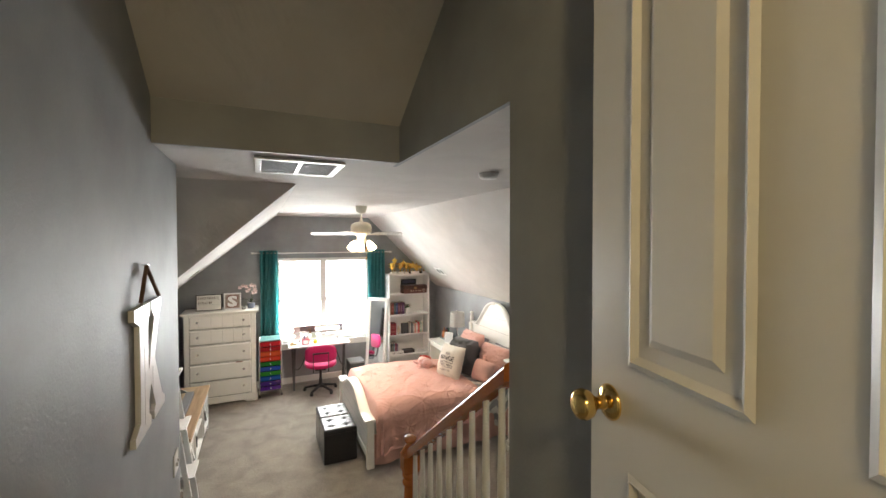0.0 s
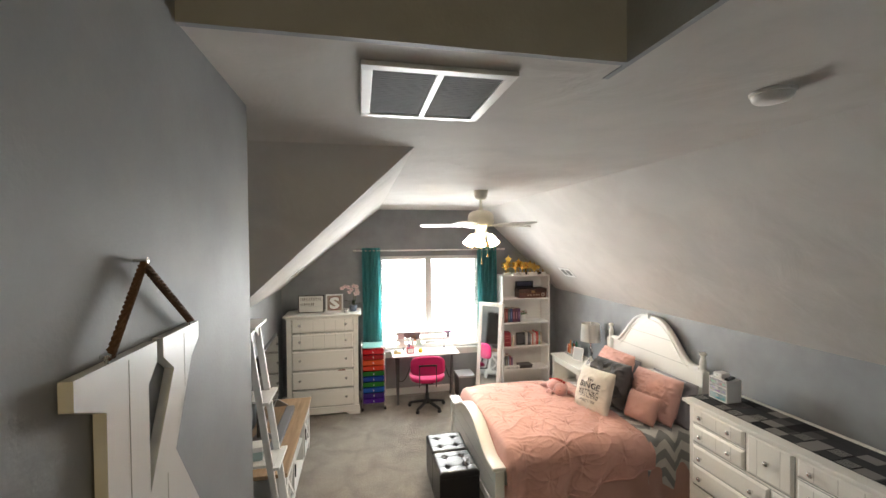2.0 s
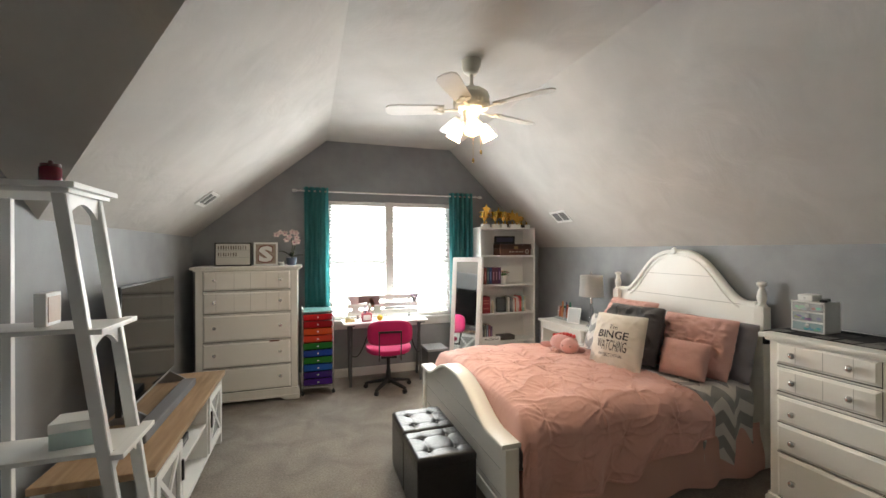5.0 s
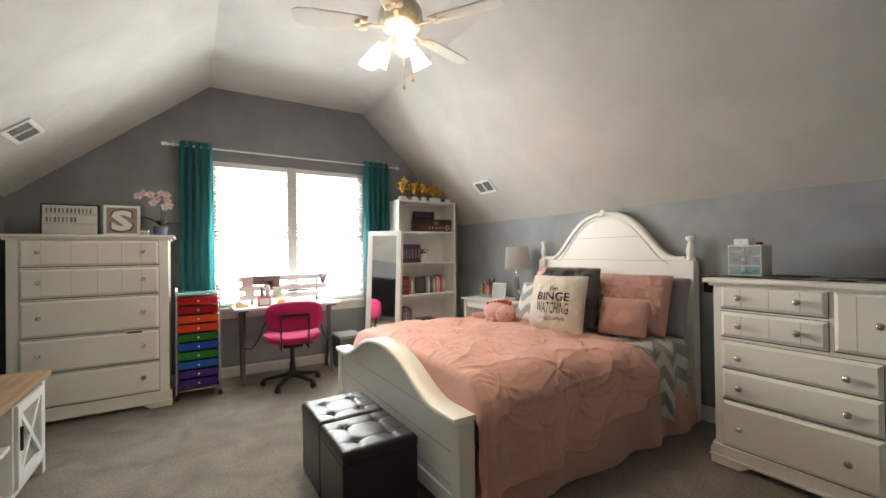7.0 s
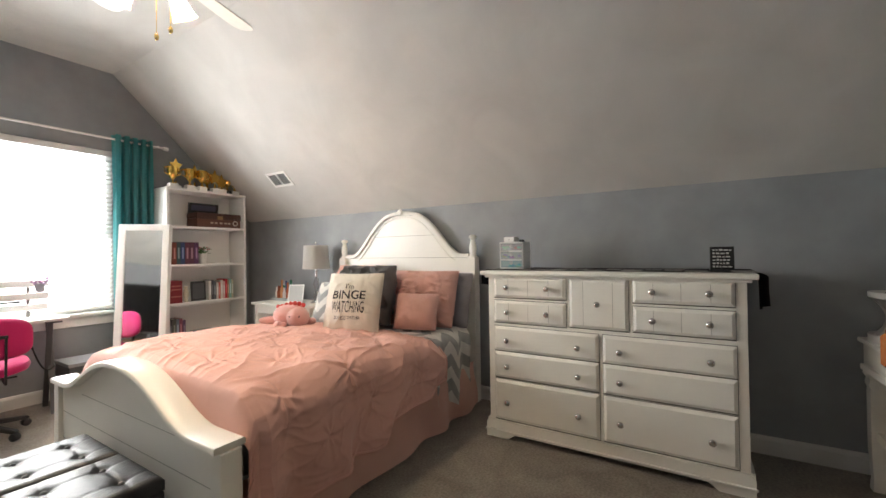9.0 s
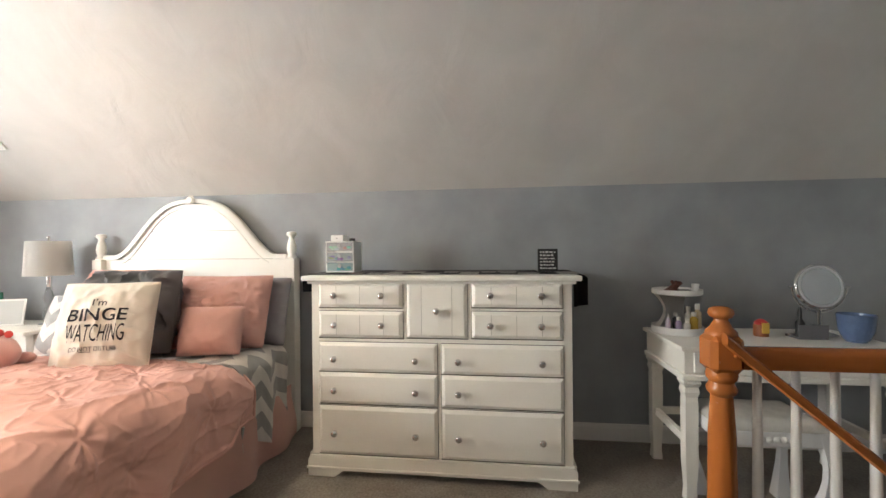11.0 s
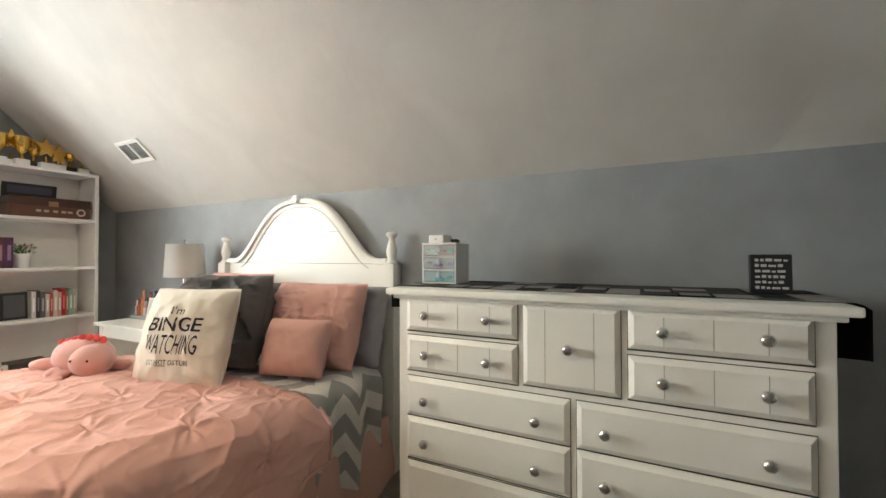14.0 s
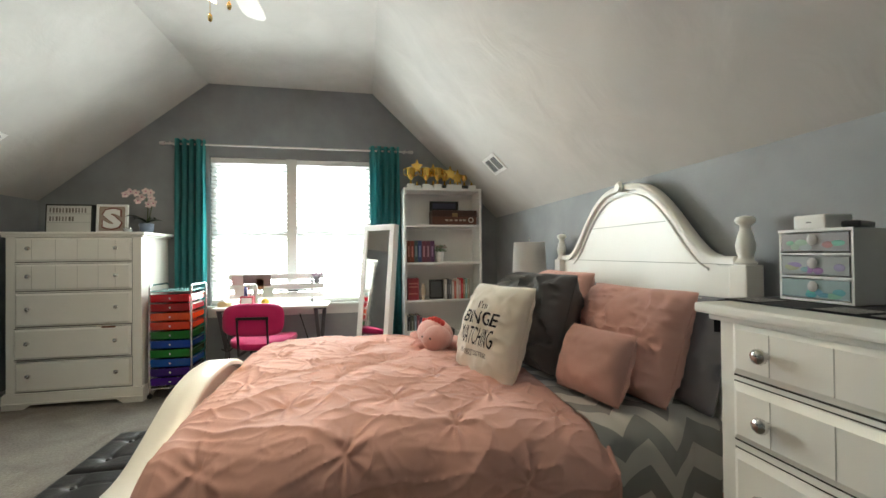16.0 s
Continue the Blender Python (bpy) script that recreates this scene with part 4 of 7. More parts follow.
def cushion(name, label, w, h, t, m, material, n=28, group="pillows on the bed", **kw):
    f = cushion_fn(w, h, t, **kw)
    ob = thing(name, label, "pillow", m, group)
    bm = bmesh.new()
    lay = bm.loops.layers.uv.new("UVMap")
    sheets = []
    for side in (-1, 1):
        sheets.append([[bm.verts.new(f(2 * i / n - 1, 2 * j / n - 1, side)) for j in range(n + 1)] for i in range(n + 1)])
    for vs in sheets:
        for i in range(n):
            for j in range(n):
                fc = bm.faces.new((vs[i][j], vs[i + 1][j], vs[i + 1][j + 1], vs[i][j + 1]))
                for l, (a, b) in zip(fc.loops, ((i, j), (i + 1, j), (i + 1, j + 1), (i, j + 1))):
                    l[lay].uv = (a / n * w, b / n * h)
    bmesh.ops.remove_doubles(bm, verts=bm.verts[:], dist=0.0008)
    part("cover", bm, material, ob, smooth=True)
    rim = [f(u, v, 0) for u, v in [(-1 + i / 12, -1) for i in range(25)] + [(1, -1 + i / 12) for i in range(1, 25)] + [(1 - i / 12, 1) for i in range(1, 25)] + [(-1, 1 - i / 12) for i in range(1, 25)]]
    part("piping", rod(rim, 0.003, 6), material, ob, smooth=True)
    return ob, f


def stand(x, y, z, facing, lean):
    """Pose of a cushion standing on its lower edge; facing: the way its front looks, degrees from -x towards -y; lean: degrees back."""
    return pose(x, y, z, 0, 0, -90 + facing) @ pose(0, 0, 0, -lean, 0, 0)


BT = 0.655
binge, binge_f = cushion("throw_pillow", "cream canvas throw pillow printed with dark block lettering", 0.44, 0.48, 0.095, stand(2.12, 4.655, BT - 0.015, 20, 20), M_CREAM, n=56, wrinkle=0.010, seed=1.0)
M_INK = mat("dark_print_ink", (0.02, 0.02, 0.028), 0.9, 0.1, 20)


def printed(parent, f, w, h, text, width, height, cx, cz, thick=0.0):
    """Lettering laid on a cushion's front."""
    cu = bpy.data.curves.new("print", "FONT")
    cu.body, cu.align_x, cu.align_y, cu.offset, cu.resolution_u = text, "CENTER", "CENTER", thick, 3
    tmp = bpy.data.objects.new("print", cu)
    scene.collection.objects.link(tmp)
    dg = bpy.context.evaluated_depsgraph_get()
    me = bpy.data.meshes.new_from_object(tmp.evaluated_get(dg))
    bpy.data.objects.remove(tmp)
    bm = bmesh.new()
    bm.from_mesh(me)
    bmesh.ops.triangulate(bm, faces=bm.faces[:])
    bmesh.ops.subdivide_edges(bm, edges=[e for e in bm.edges if e.calc_length() > 0.25], cuts=2)
    xs, ys = [v.co.x for v in bm.verts], [v.co.y for v in bm.verts]
    sx, sy = width / (max(xs) - min(xs)), height / (max(ys) - min(ys))
    mx, my = (max(xs) + min(xs)) / 2, (max(ys) + min(ys)) / 2
    for v in bm.verts:
        u, q = (cx + (v.co.x - mx) * sx) / (w / 2), (cz + (v.co.y - my) * sy) / (h / 2)
        p = f(u, q, -1)
        v.co = (p.x, p.y - 0.0025, p.z)
    return part("lettering", bm, M_INK, parent, "dark printed lettering")


printed(binge, binge_f, 0.44, 0.48, "I'm", 0.055, 0.036, 0.0, 0.108)
printed(binge, binge_f, 0.44, 0.48, "BINGE", 0.245, 0.062, 0.0, 0.045, 0.012)
printed(binge, binge_f, 0.44, 0.48, "WATCHING", 0.245, 0.082, 0.0, -0.042)
printed(binge, binge_f, 0.44, 0.48, "DO NOT DISTURB", 0.195, 0.022, 0.0, -0.118)
printed(binge, binge_f, 0.44, 0.48, "_", 0.045, 0.003, -0.028, -0.133)
cushion("throw_pillow", "dark grey velvet throw pillow leaning behind the lettered one", 0.50, 0.50, 0.145, stand(2.38, 4.78, BT + 0.01, 14, 18), M_GREYC, n=50, wrinkle=0.045, seed=2.0)
cushion("throw_pillow", "small coral knitted throw pillow", 0.35, 0.29, 0.095, stand(2.47, 4.345, BT, 14, 22), M_PINK, wrinkle=0.006, seed=3.0)
cushion("bed_pillow", "coral pink pinch-pleated sham pillow propped on the bed", 0.60, 0.48, 0.10, stand(2.64, 4.43, BT - 0.01, 8, 22), M_PINK, n=60, wrinkle=0.016, seed=4.0, pinchy=1.0)
cushion("bed_pillow", "coral pink pinch-pleated sham pillow propped on the bed", 0.60, 0.53, 0.095, stand(2.66, 5.20, BT - 0.01, 2, 24), M_PINK, n=60, wrinkle=0.016, seed=5.0, pinchy=1.0)
cushion("bed_pillow", "slate grey bed pillow leaning on the headboard", 0.62, 0.46, 0.085, stand(2.82, 4.39, BT - 0.03, 2, 16), M_LAV, wrinkle=0.014, seed=6.0)
cushion("bed_pillow", "slate grey bed pillow leaning on the headboard", 0.62, 0.46, 0.085, stand(2.82, 5.20, BT - 0.03, 0, 16), M_LAV, wrinkle=0.014, seed=7.0)
cushion("bed_pillow", "grey and white chevron bed pillow behind the coral sham", 0.52, 0.47, 0.06, stand(2.735, 4.46, BT - 0.03, 4, 21), M_CHEV, wrinkle=0.012, seed=9.0)
cushion("throw_pillow", "grey and white chevron throw pillow", 0.40, 0.36, 0.06, stand(2.40, 5.17, BT, 4, 22), M_CHEV, wrinkle=0.008, seed=8.0)


# ---- ottomans ----
M_LEATHER = mat("black_faux_leather", (0.016, 0.016, 0.019), 0.30, 0.2, 30, 0.0012, 260)


def ottoman(y):
    ob = thing("storage_ottoman", "black faux leather storage cube with a tufted buttoned lid", "ottoman", pose(0.617, y, 0), "ottomans at the foot of the bed")
    s = 0.187
    part("body", box(-s, -s, 0.0, s, s, 0.335, 0.008), M_LEATHER, ob)
    pts = [(-0.085, -0.085), (0.085, -0.085), (-0.085, 0.085), (0.085, 0.085)]

    def top(u, v):
        x, yy = (2 * u - 1) * s, (2 * v - 1) * s
        e = min(s - abs(x), s - abs(yy))
        z = 0.395 - 0.018 * max(0, 1 - e / 0.022) ** 2
        for px, py in pts:
            r = math.hypot(x - px, yy - py)
            z -= 0.013 * math.exp(-((r / 0.022) ** 2)) + 0.004 * math.exp(-((r / 0.05) ** 2))
        z -= 0.0035 * (math.exp(-((abs(x) - 0.085) / 0.006) ** 2) + math.exp(-((abs(yy) - 0.085) / 0.006) ** 2)) * min(1, e / 0.03)
        return (x, yy, z)
    bm = grid(top, 44, 44)
    edge = [e for e in bm.edges if e.is_boundary]
    r = bmesh.ops.extrude_edge_only(bm, edges=edge)
    for v in [g for g in r["geom"] if isinstance(g, bmesh.types.BMVert)]:
        v.co.z = 0.339
    lid = part("lid", bm, M_LEATHER, ob, smooth=True)
    for px, py in pts:
        part("button", lathe([(0.011, 0.380), (0.011, 0.384), (0.006, 0.388), (0.001, 0.389)], 12), M_LEATHER, lid, smooth=True, at=pose(px, py, 0))


ottoman(4.503)
ottoman(4.886)


# ---- window corner: desk, chair, drawer cart ----
def plain(name, color, rough=0.5, **kw):
    return mat(name, color, rough, 0.05, 12, **kw)


def bar(a, b, w, t, bm=None):
    """A flat bar from a to b: w wide along x, t thick."""
    bm = bm or bmesh.new()
    a, b = Vector(a), Vector(b)
    d = (b - a)
    m = Matrix.Translation((a + b) / 2) @ d.to_track_quat("Z", "X").to_matrix().to_4x4() @ Matrix.Diagonal((w, t, d.length, 1))
    bmesh.ops.create_cube(bm, size=1, matrix=m)
    return bm


M_DARKLEG = plain("dark_grey_steel", (0.075, 0.075, 0.08), 0.45)


def desk():
    ob = thing("desk", "small white desk on crossed grey metal legs under the window", "desk", pose(0, 0, 0))
    part("desktop", box(0.22, 6.86, 0.732, 1.25, 7.24, 0.755, 0.005), M_WHITE2, ob)
    for x in (0.305, 1.165):
        part("leg", bar((x - 0.03, 6.90, 0.731), (x + 0.01, 7.19, 0.0), 0.022, 0.034), M_DARKLEG, ob)
        part("leg", bar((x + 0.03, 7.19, 0.731), (x - 0.01, 6.90, 0.0), 0.022, 0.034), M_DARKLEG, ob)
        part("top_bar", box(x - 0.04, 6.89, 0.715, x + 0.04, 7.20, 0.731), M_DARKLEG, ob)
    for x0, x1 in ((0.30, 0.53), (1.16, 0.99)):
        pts = [(x0 + (x1 - x0) * t, 6.90, 0.38 - 0.05 * math.sin(math.pi * min(1, t * 1.3)) + 0.30 * t ** 2) for t in [i / 12 for i in range(13)]]
        part("cable", rod(pts, 0.006, 6), M_BLACK, ob, "dark hanging cable", smooth=True)


desk()


def memo_rail():
    ob = thing("memo_rail", "white slatted memo rail with photos standing on the desk", "memo rail", pose(0, 7.15, 0.755))
    for z0, z1 in ((0.052, 0.105), (0.140, 0.195), (0.240, 0.295)):
        part("slat", box(0.285, 0, z0, 1.19, 0.014, z1, 0.002), M_WHITE2, ob)
    for x in (0.40, 1.06):
        part("post", box(x, 0.014, 0.0, x + 0.022, 0.030, 0.29), M_GREY, ob)
    for x0, x1, z0, z1, c in ((0.315, 0.42, 0.19, 0.285, (0.70, 0.55, 0.55)), (0.42, 0.525, 0.20, 0.29, (0.22, 0.15, 0.15)), (0.525, 0.68, 0.175, 0.285, (0.27, 0.19, 0.18)), (0.34, 0.43, 0.08, 0.17, (0.75, 0.72, 0.70)), (0.545, 0.61, 0.14, 0.245, (0.62, 0.30, 0.16)), (0.60, 0.70, 0.07, 0.16, (0.55, 0.62, 0.55))):
        part("photo", box(x0, -0.004, z0, x1, -0.001, z1), plain("photo_print", c), ob, "small photo print")
    part("tray", box(0.73, -0.04, 0.12, 1.02, -0.002, 0.135, 0.003), M_BLACK, ob, "narrow black tray")
    part("pot", lathe([(0.026, 0.0), (0.032, 0.06), (0.034, 0.065)], 16), plain("grey_pot", (0.25, 0.25, 0.28)), ob, "grey flower pot on the rail", smooth=True, at=pose(1.125, -0.045, 0.20))
    fl = bmesh.new()
    rnd = random.Random(4)
    for k in range(26):
        m = pose(1.125 + rnd.uniform(-0.05, 0.05), -0.045 + rnd.uniform(-0.03, 0.03), 0.27 + rnd.uniform(0, 0.05), rnd.uniform(0, 90), rnd.uniform(0, 90), rnd.uniform(0, 360))
        bmesh.ops.create_icosphere(fl, subdivisions=1, radius=0.011, matrix=m @ Matrix.Diagonal((1, 1, 0.5, 1)))
    part("flowers", fl, plain("mauve_flowers", (0.38, 0.27, 0.40)), ob, "dusty mauve flowers")


memo_rail()


def desk_clutter():
    c = thing("pencil_cup", "pink and white square pencil cup with pens", "pencil cup", pose(0.50, 7.0, 0.755))
    part("cup", box(-0.06, -0.04, 0, 0.06, 0.04, 0.095, 0.004), plain("pink_cup", (0.55, 0.12, 0.16)), c)
    part("label_card", box(-0.045, -0.043, 0.015, 0.045, -0.0405, 0.08), M_WHITE2, c)
    rnd = random.Random(9)
    for k in range(8):
        x, y = rnd.uniform(-0.045, 0.045), rnd.uniform(-0.02, 0.025)
        col = [(0.05, 0.08, 0.35), (0.55, 0.1, 0.1), (0.7, 0.7, 0.68), (0.1, 0.1, 0.12)][k % 4]
        part("pen", rod([(x, y, 0.05), (x + rnd.uniform(-0.02, 0.02), y + 0.01, 0.16 + rnd.uniform(-0.02, 0.03))], 0.005, 8), plain("pen_colour", col), c)
    b = thing("yellow_ball", "small round yellow ornament on the desk", "ornament", pose(0.66, 6.99, 0.755))
    bm = bmesh.new()
    bmesh.ops.create_uvsphere(bm, u_segments=20, v_segments=12, radius=0.036, matrix=Matrix.Translation((0, 0, 0.034)))
    part("ball", bm, plain("yellow_plastic", (0.80, 0.50, 0.05)), b, smooth=True)
    part("dimple", lathe([(0.012, 0.066), (0.006, 0.070), (0.001, 0.071)], 12), plain("yellow_stalk", (0.55, 0.42, 0.05)), b, smooth=True)
    t = thing("tape_dispenser", "pale yellow tape dispenser on the desk", "tape dispenser", pose(0.30, 7.0, 0.755))
    part("body", prism([(-0.06, 0), (0.06, 0), (0.05, 0.035), (0.02, 0.03), (-0.01, 0.05), (-0.045, 0.05), (-0.06, 0.03)], 1, -0.02, 0.02), plain("pale_yellow", (0.72, 0.58, 0.30)), t)
    part("roll", lathe([(0.026, -0.01), (0.026, 0.01)], 20), M_WHITE2, t, smooth=True, at=pose(-0.025, 0, 0.045, 90))
    g = thing("cactus_figure", "small white cactus ornament on the desk", "ornament", pose(0.55, 7.08, 0.755))
    part("stem", lathe([(0.018, 0), (0.022, 0.05), (0.024, 0.14), (0.018, 0.19), (0.004, 0.205)], 16), plain("pale_green", (0.62, 0.66, 0.58)), g, smooth=True)
    part("arm", rod([(0.02, 0, 0.09), (0.045, 0, 0.10), (0.048, 0, 0.15)], 0.012), plain("pale_green", (0.62, 0.66, 0.58)), g, smooth=True)


desk_clutter()
M_MAG = cloth("magenta_upholstery", (0.42, 0.012, 0.10), 0.75, 600)


def office_chair():
    ob = thing("office_chair", "magenta upholstered swivel chair on a black five-star base", "office chair", pose(0.712, 6.72, 0, 0, 0, -6))

    def pad(w, d, r, t):
        pts = []
        for i in range(40):
            a = 2 * math.pi * i / 40
            c, s = math.cos(a), math.sin(a)
            pts.append((w * math.copysign(abs(c) ** r, c), d * math.copysign(abs(s) ** r, s)))
        bm = bmesh.new()
        rings = []
        for k, z in ((0.80, 0.0), (0.96, 0.012), (1.0, t * 0.5), (0.96, t - 0.012), (0.80, t)):
            rings.append([bm.verts.new((x * k, y * k, z + 0.03 * (x / w) ** 2)) for x, y in pts])
        for a, b in zip(rings, rings[1:]):
            for i in range(40):
                bm.faces.new((a[i], a[(i + 1) % 40], b[(i + 1) % 40], b[i]))
        bm.faces.new(rings[0][::-1])
        bm.faces.new(rings[-1])
        return bm
    part("seat", pad(0.265, 0.235, 0.6, 0.075), M_MAG, ob, smooth=True, at=pose(0, 0.02, 0.42))
    part("backrest", pad(0.250, 0.138, 0.55, 0.055), M_MAG, ob, smooth=True, at=pose(0, -0.20, 0.692, 83, 0, 0))
    fr = bmesh.new()
    for a, b in (((-0.12, -0.255, 0.40), (-0.12, -0.292, 0.72)), ((0.12, -0.255, 0.40), (0.12, -0.292, 0.72)), ((-0.13, -0.290, 0.715), (0.13, -0.290, 0.715)), ((-0.12, -0.258, 0.405), (-0.12, 0.05, 0.405)), ((0.12, -0.258, 0.405), (0.12, 0.05, 0.405))):
        bar(a, b, 0.022, 0.012, fr)
    part("back_frame", fr, M_BLACK, ob)
    part("mechanism", box(-0.09, -0.10, 0.375, 0.09, 0.12, 0.418, 0.008), M_BLACK, ob)
    part("lever", rod([(0.09, 0.0, 0.39), (0.20, 0.02, 0.385)], 0.006), M_BLACK, ob)
    part("gas_column", lathe([(0.028, 0.09), (0.028, 0.22), (0.020, 0.225), (0.020, 0.38)], 18), M_BLACK, ob, smooth=True)
    part("hub", lathe([(0.045, 0.075), (0.05, 0.09), (0.04, 0.13), (0.03, 0.14)], 20), M_BLACK, ob, smooth=True)
    for k in range(5):
        leg = part("base_leg", prism([(0.03, 0.085), (0.03, 0.125), (0.27, 0.075), (0.285, 0.06), (0.27, 0.05)], 1, -0.018, 0.018, 0.004), M_BLACK, ob, at=pose(0, 0, 0, 0, 0, 20 + 72 * k))
        part("caster", lathe([(0.022, -0.02), (0.026, -0.016), (0.026, 0.016), (0.022, 0.02)], 16), M_BLACK, leg, smooth=True, at=pose(0.268, 0, 0.027, 90))


office_chair()


def drawer_cart():
    ob = thing("rolling_drawer_cart", "chrome rolling cart with ten rainbow-coloured plastic drawers", "drawer cart", pose(-0.072, 6.95, 0))
    w, d = 0.165, 0.17
    for x in (-w, w):
        for y in (-d, d):
            part("post", rod([(x, y, 0.06), (x, y, 0.97)], 0.008, 10), M_CHROME, ob, smooth=True)
            part("caster", lathe([(0.018, -0.012), (0.022, 0), (0.018, 0.012)], 14), M_BLACK, ob, smooth=True, at=pose(x, y, 0.024, 90))
            part("caster_stem", rod([(x, y, 0.03), (x, y, 0.065)], 0.007, 8), M_BLACK, ob)
        part("handle_loop", rod([(x, -d, 0.96), (x, -d + 0.02, 0.985), (x, d - 0.02, 0.985), (x, d, 0.96)], 0.008, 10), M_CHROME, ob, smooth=True)
    for z in (0.085, 0.925):
        for y in (-d, d):
            part("cross_bar", rod([(-w, y, z), (w, y, z)], 0.005, 8), M_CHROME, ob, smooth=True)
    part("top_tray", box(-w + 0.01, -d + 0.01, 0.928, w - 0.01, d - 0.01, 0.938, 0.004), plain("teal_tint_plastic", (0.25, 0.48, 0.46), 0.15), ob, "pale teal plastic top tray")
    cols = [(0.50, 0.008, 0.015), (0.34, 0.006, 0.01), (0.62, 0.06, 0.01), (0.55, 0.035, 0.01), (0.01, 0.14, 0.012), (0.005, 0.045, 0.30), (0.01, 0.16, 0.015), (0.005, 0.07, 0.34), (0.03, 0.006, 0.16), (0.045, 0.004, 0.20)]
    for k, c in enumerate(cols):
        z1 = 0.905 - 0.0805 * k
        m = mat("coloured_plastic", c, 0.22, 0.05, 8, Coat_Weight=0.3)
        bm = prism([(-d - 0.012, z1), (-d + 0.004, z1), (-d + 0.004, z1 - 0.004), (d - 0.01, z1 - 0.004), (d - 0.01, z1 - 0.066), (-d, z1 - 0.070), (-d - 0.008, z1 - 0.062)], 0, -w + 0.012, w - 0.012, 0.003)
        dr = part("drawer", bm, m, ob, "glossy translucent plastic drawer")
        part("knob", lathe([(0.004, 0), (0.007, 0.006), (0.005, 0.010), (0.001, 0.011)], 10), M_WHITE2, dr, smooth=True, at=pose(0, -d - 0.011, z1 - 0.035, 90))
        for x in (-w + 0.006, w - 0.006):
            part("runner", box(x - 0.003, -d, z1 - 0.012, x + 0.003, d, z1 - 0.006), M_CHROME, ob)


drawer_cart()
bin_ = thing("storage_bin", "small grey lidded storage box beside the desk", "storage box", pose(1.385, 7.085, 0))
part("body", box(-0.13, -0.16, 0, 0.13, 0.16, 0.33, 0.008), plain("dark_grey_board", (0.10, 0.105, 0.11)), bin_)
part("lid", box(-0.138, -0.168, 0.33, 0.138, 0.168, 0.36, 0.006), plain("grey_board", (0.33, 0.34, 0.35)), bin_)


# ---- floor mirror ----
def floor_mirror():
    ob = thing("floor_mirror", "white framed leaning floor mirror with a deep frame", "mirror", pose(1.625, 6.675, 0, 0, 0, -45) @ pose(0, 0, 0, -6, 0, 0))
    w, h, f = 0.20, 1.53, 0.055
    d = 0.07
    part("frame_side", box(-w, 0, 0.012, -w + f, d, h, 0.004), M_WHITE2, ob)
    part("frame_side", box(w - f, 0, 0.012, w, d, h, 0.004), M_WHITE2, ob)
    part("frame_top", box(-w + f, 0, h - f, w - f, d, h, 0.004), M_WHITE2, ob)
    part("frame_bottom", box(-w + f, 0, 0.012, w - f, d, 0.012 + f, 0.004), M_WHITE2, ob)
    part("mirror_glass", box(-w + f, 0.010, 0.012 + f, w - f, 0.014, h - f), mat("mirror_glass", (0.88, 0.90, 0.90), 0.015, 0.0, 5, metal=1.0), ob, "silvered mirror glass")
    part("back_board", box(-w + f, 0.016, 0.012 + f, w - f, d - 0.004, h - f), M_WHITE2, ob)
    for k in range(9):
        for x in (-w + 0.02, w - 0.02):
            part("stud", lathe([(0.006, 0), (0.005, 0.003), (0.001, 0.004)], 8), M_WHITE2, ob, at=pose(x, 0, 0.12 + 0.165 * k, 90))


floor_mirror()
bag = thing("hanging_pouch", "dusty pink pouch hanging by the window", "pouch", pose(1.80, YW - 0.20, 0.80))
bm = bmesh.new()
bmesh.ops.create_uvsphere(bm, u_segments=20, v_segments=12, radius=0.07, matrix=Matrix.Diagonal((0.9, 0.6, 1.15, 1)))
part("pouch", bm, cloth("dusty_pink_cloth", (0.50, 0.24, 0.24)), bag, smooth=True)
part("strap", rod([(0, 0.0, 0.075), (0.01, 0.05, 0.25), (0.02, 0.09, 0.60)], 0.004, 6), cloth("dusty_pink_cloth", (0.50, 0.24, 0.24)), bag)


# ---- bookshelf and what stands on it ----
BX0, BX1, BY0, BY1 = 2.00, 2.825, 6.97, 7.27
SHELF = [0.06, 0.355, 0.735, 1.125, 1.515]


def bookshelf():
    ob = thing("bookshelf", "tall white laminate bookcase with five half-filled shelves", "bookshelf", pose(0, 0, 0))
    part("side_panel", box(BX0, BY0, 0, BX0 + 0.024, BY1, 1.915, 0.002), M_WHITE2, ob)
    part("side_panel", box(BX1 - 0.024, BY0, 0, BX1, BY1, 1.915, 0.002), M_WHITE2, ob)
    part("top_panel", box(BX0 - 0.002, BY0 - 0.003, 1.895, BX1 + 0.002, BY1, 1.919, 0.002), M_WHITE2, ob)
    part("back_panel", box(BX0 + 0.02, BY1 - 0.008, 0.02, BX1 - 0.02, BY1 - 0.002, 1.90), M_WHITE2, ob)
    for z in SHELF:
        part("shelf", box(BX0 + 0.024, BY0 + 0.003, z, BX1 - 0.024, BY1 - 0.008, z + 0.022, 0.0015), M_WHITE2, ob)
    part("kick_board", box(BX0 + 0.024, BY0 + 0.03, 0, BX1 - 0.024, BY0 + 0.045, 0.06), M_WHITE2, ob)


bookshelf()


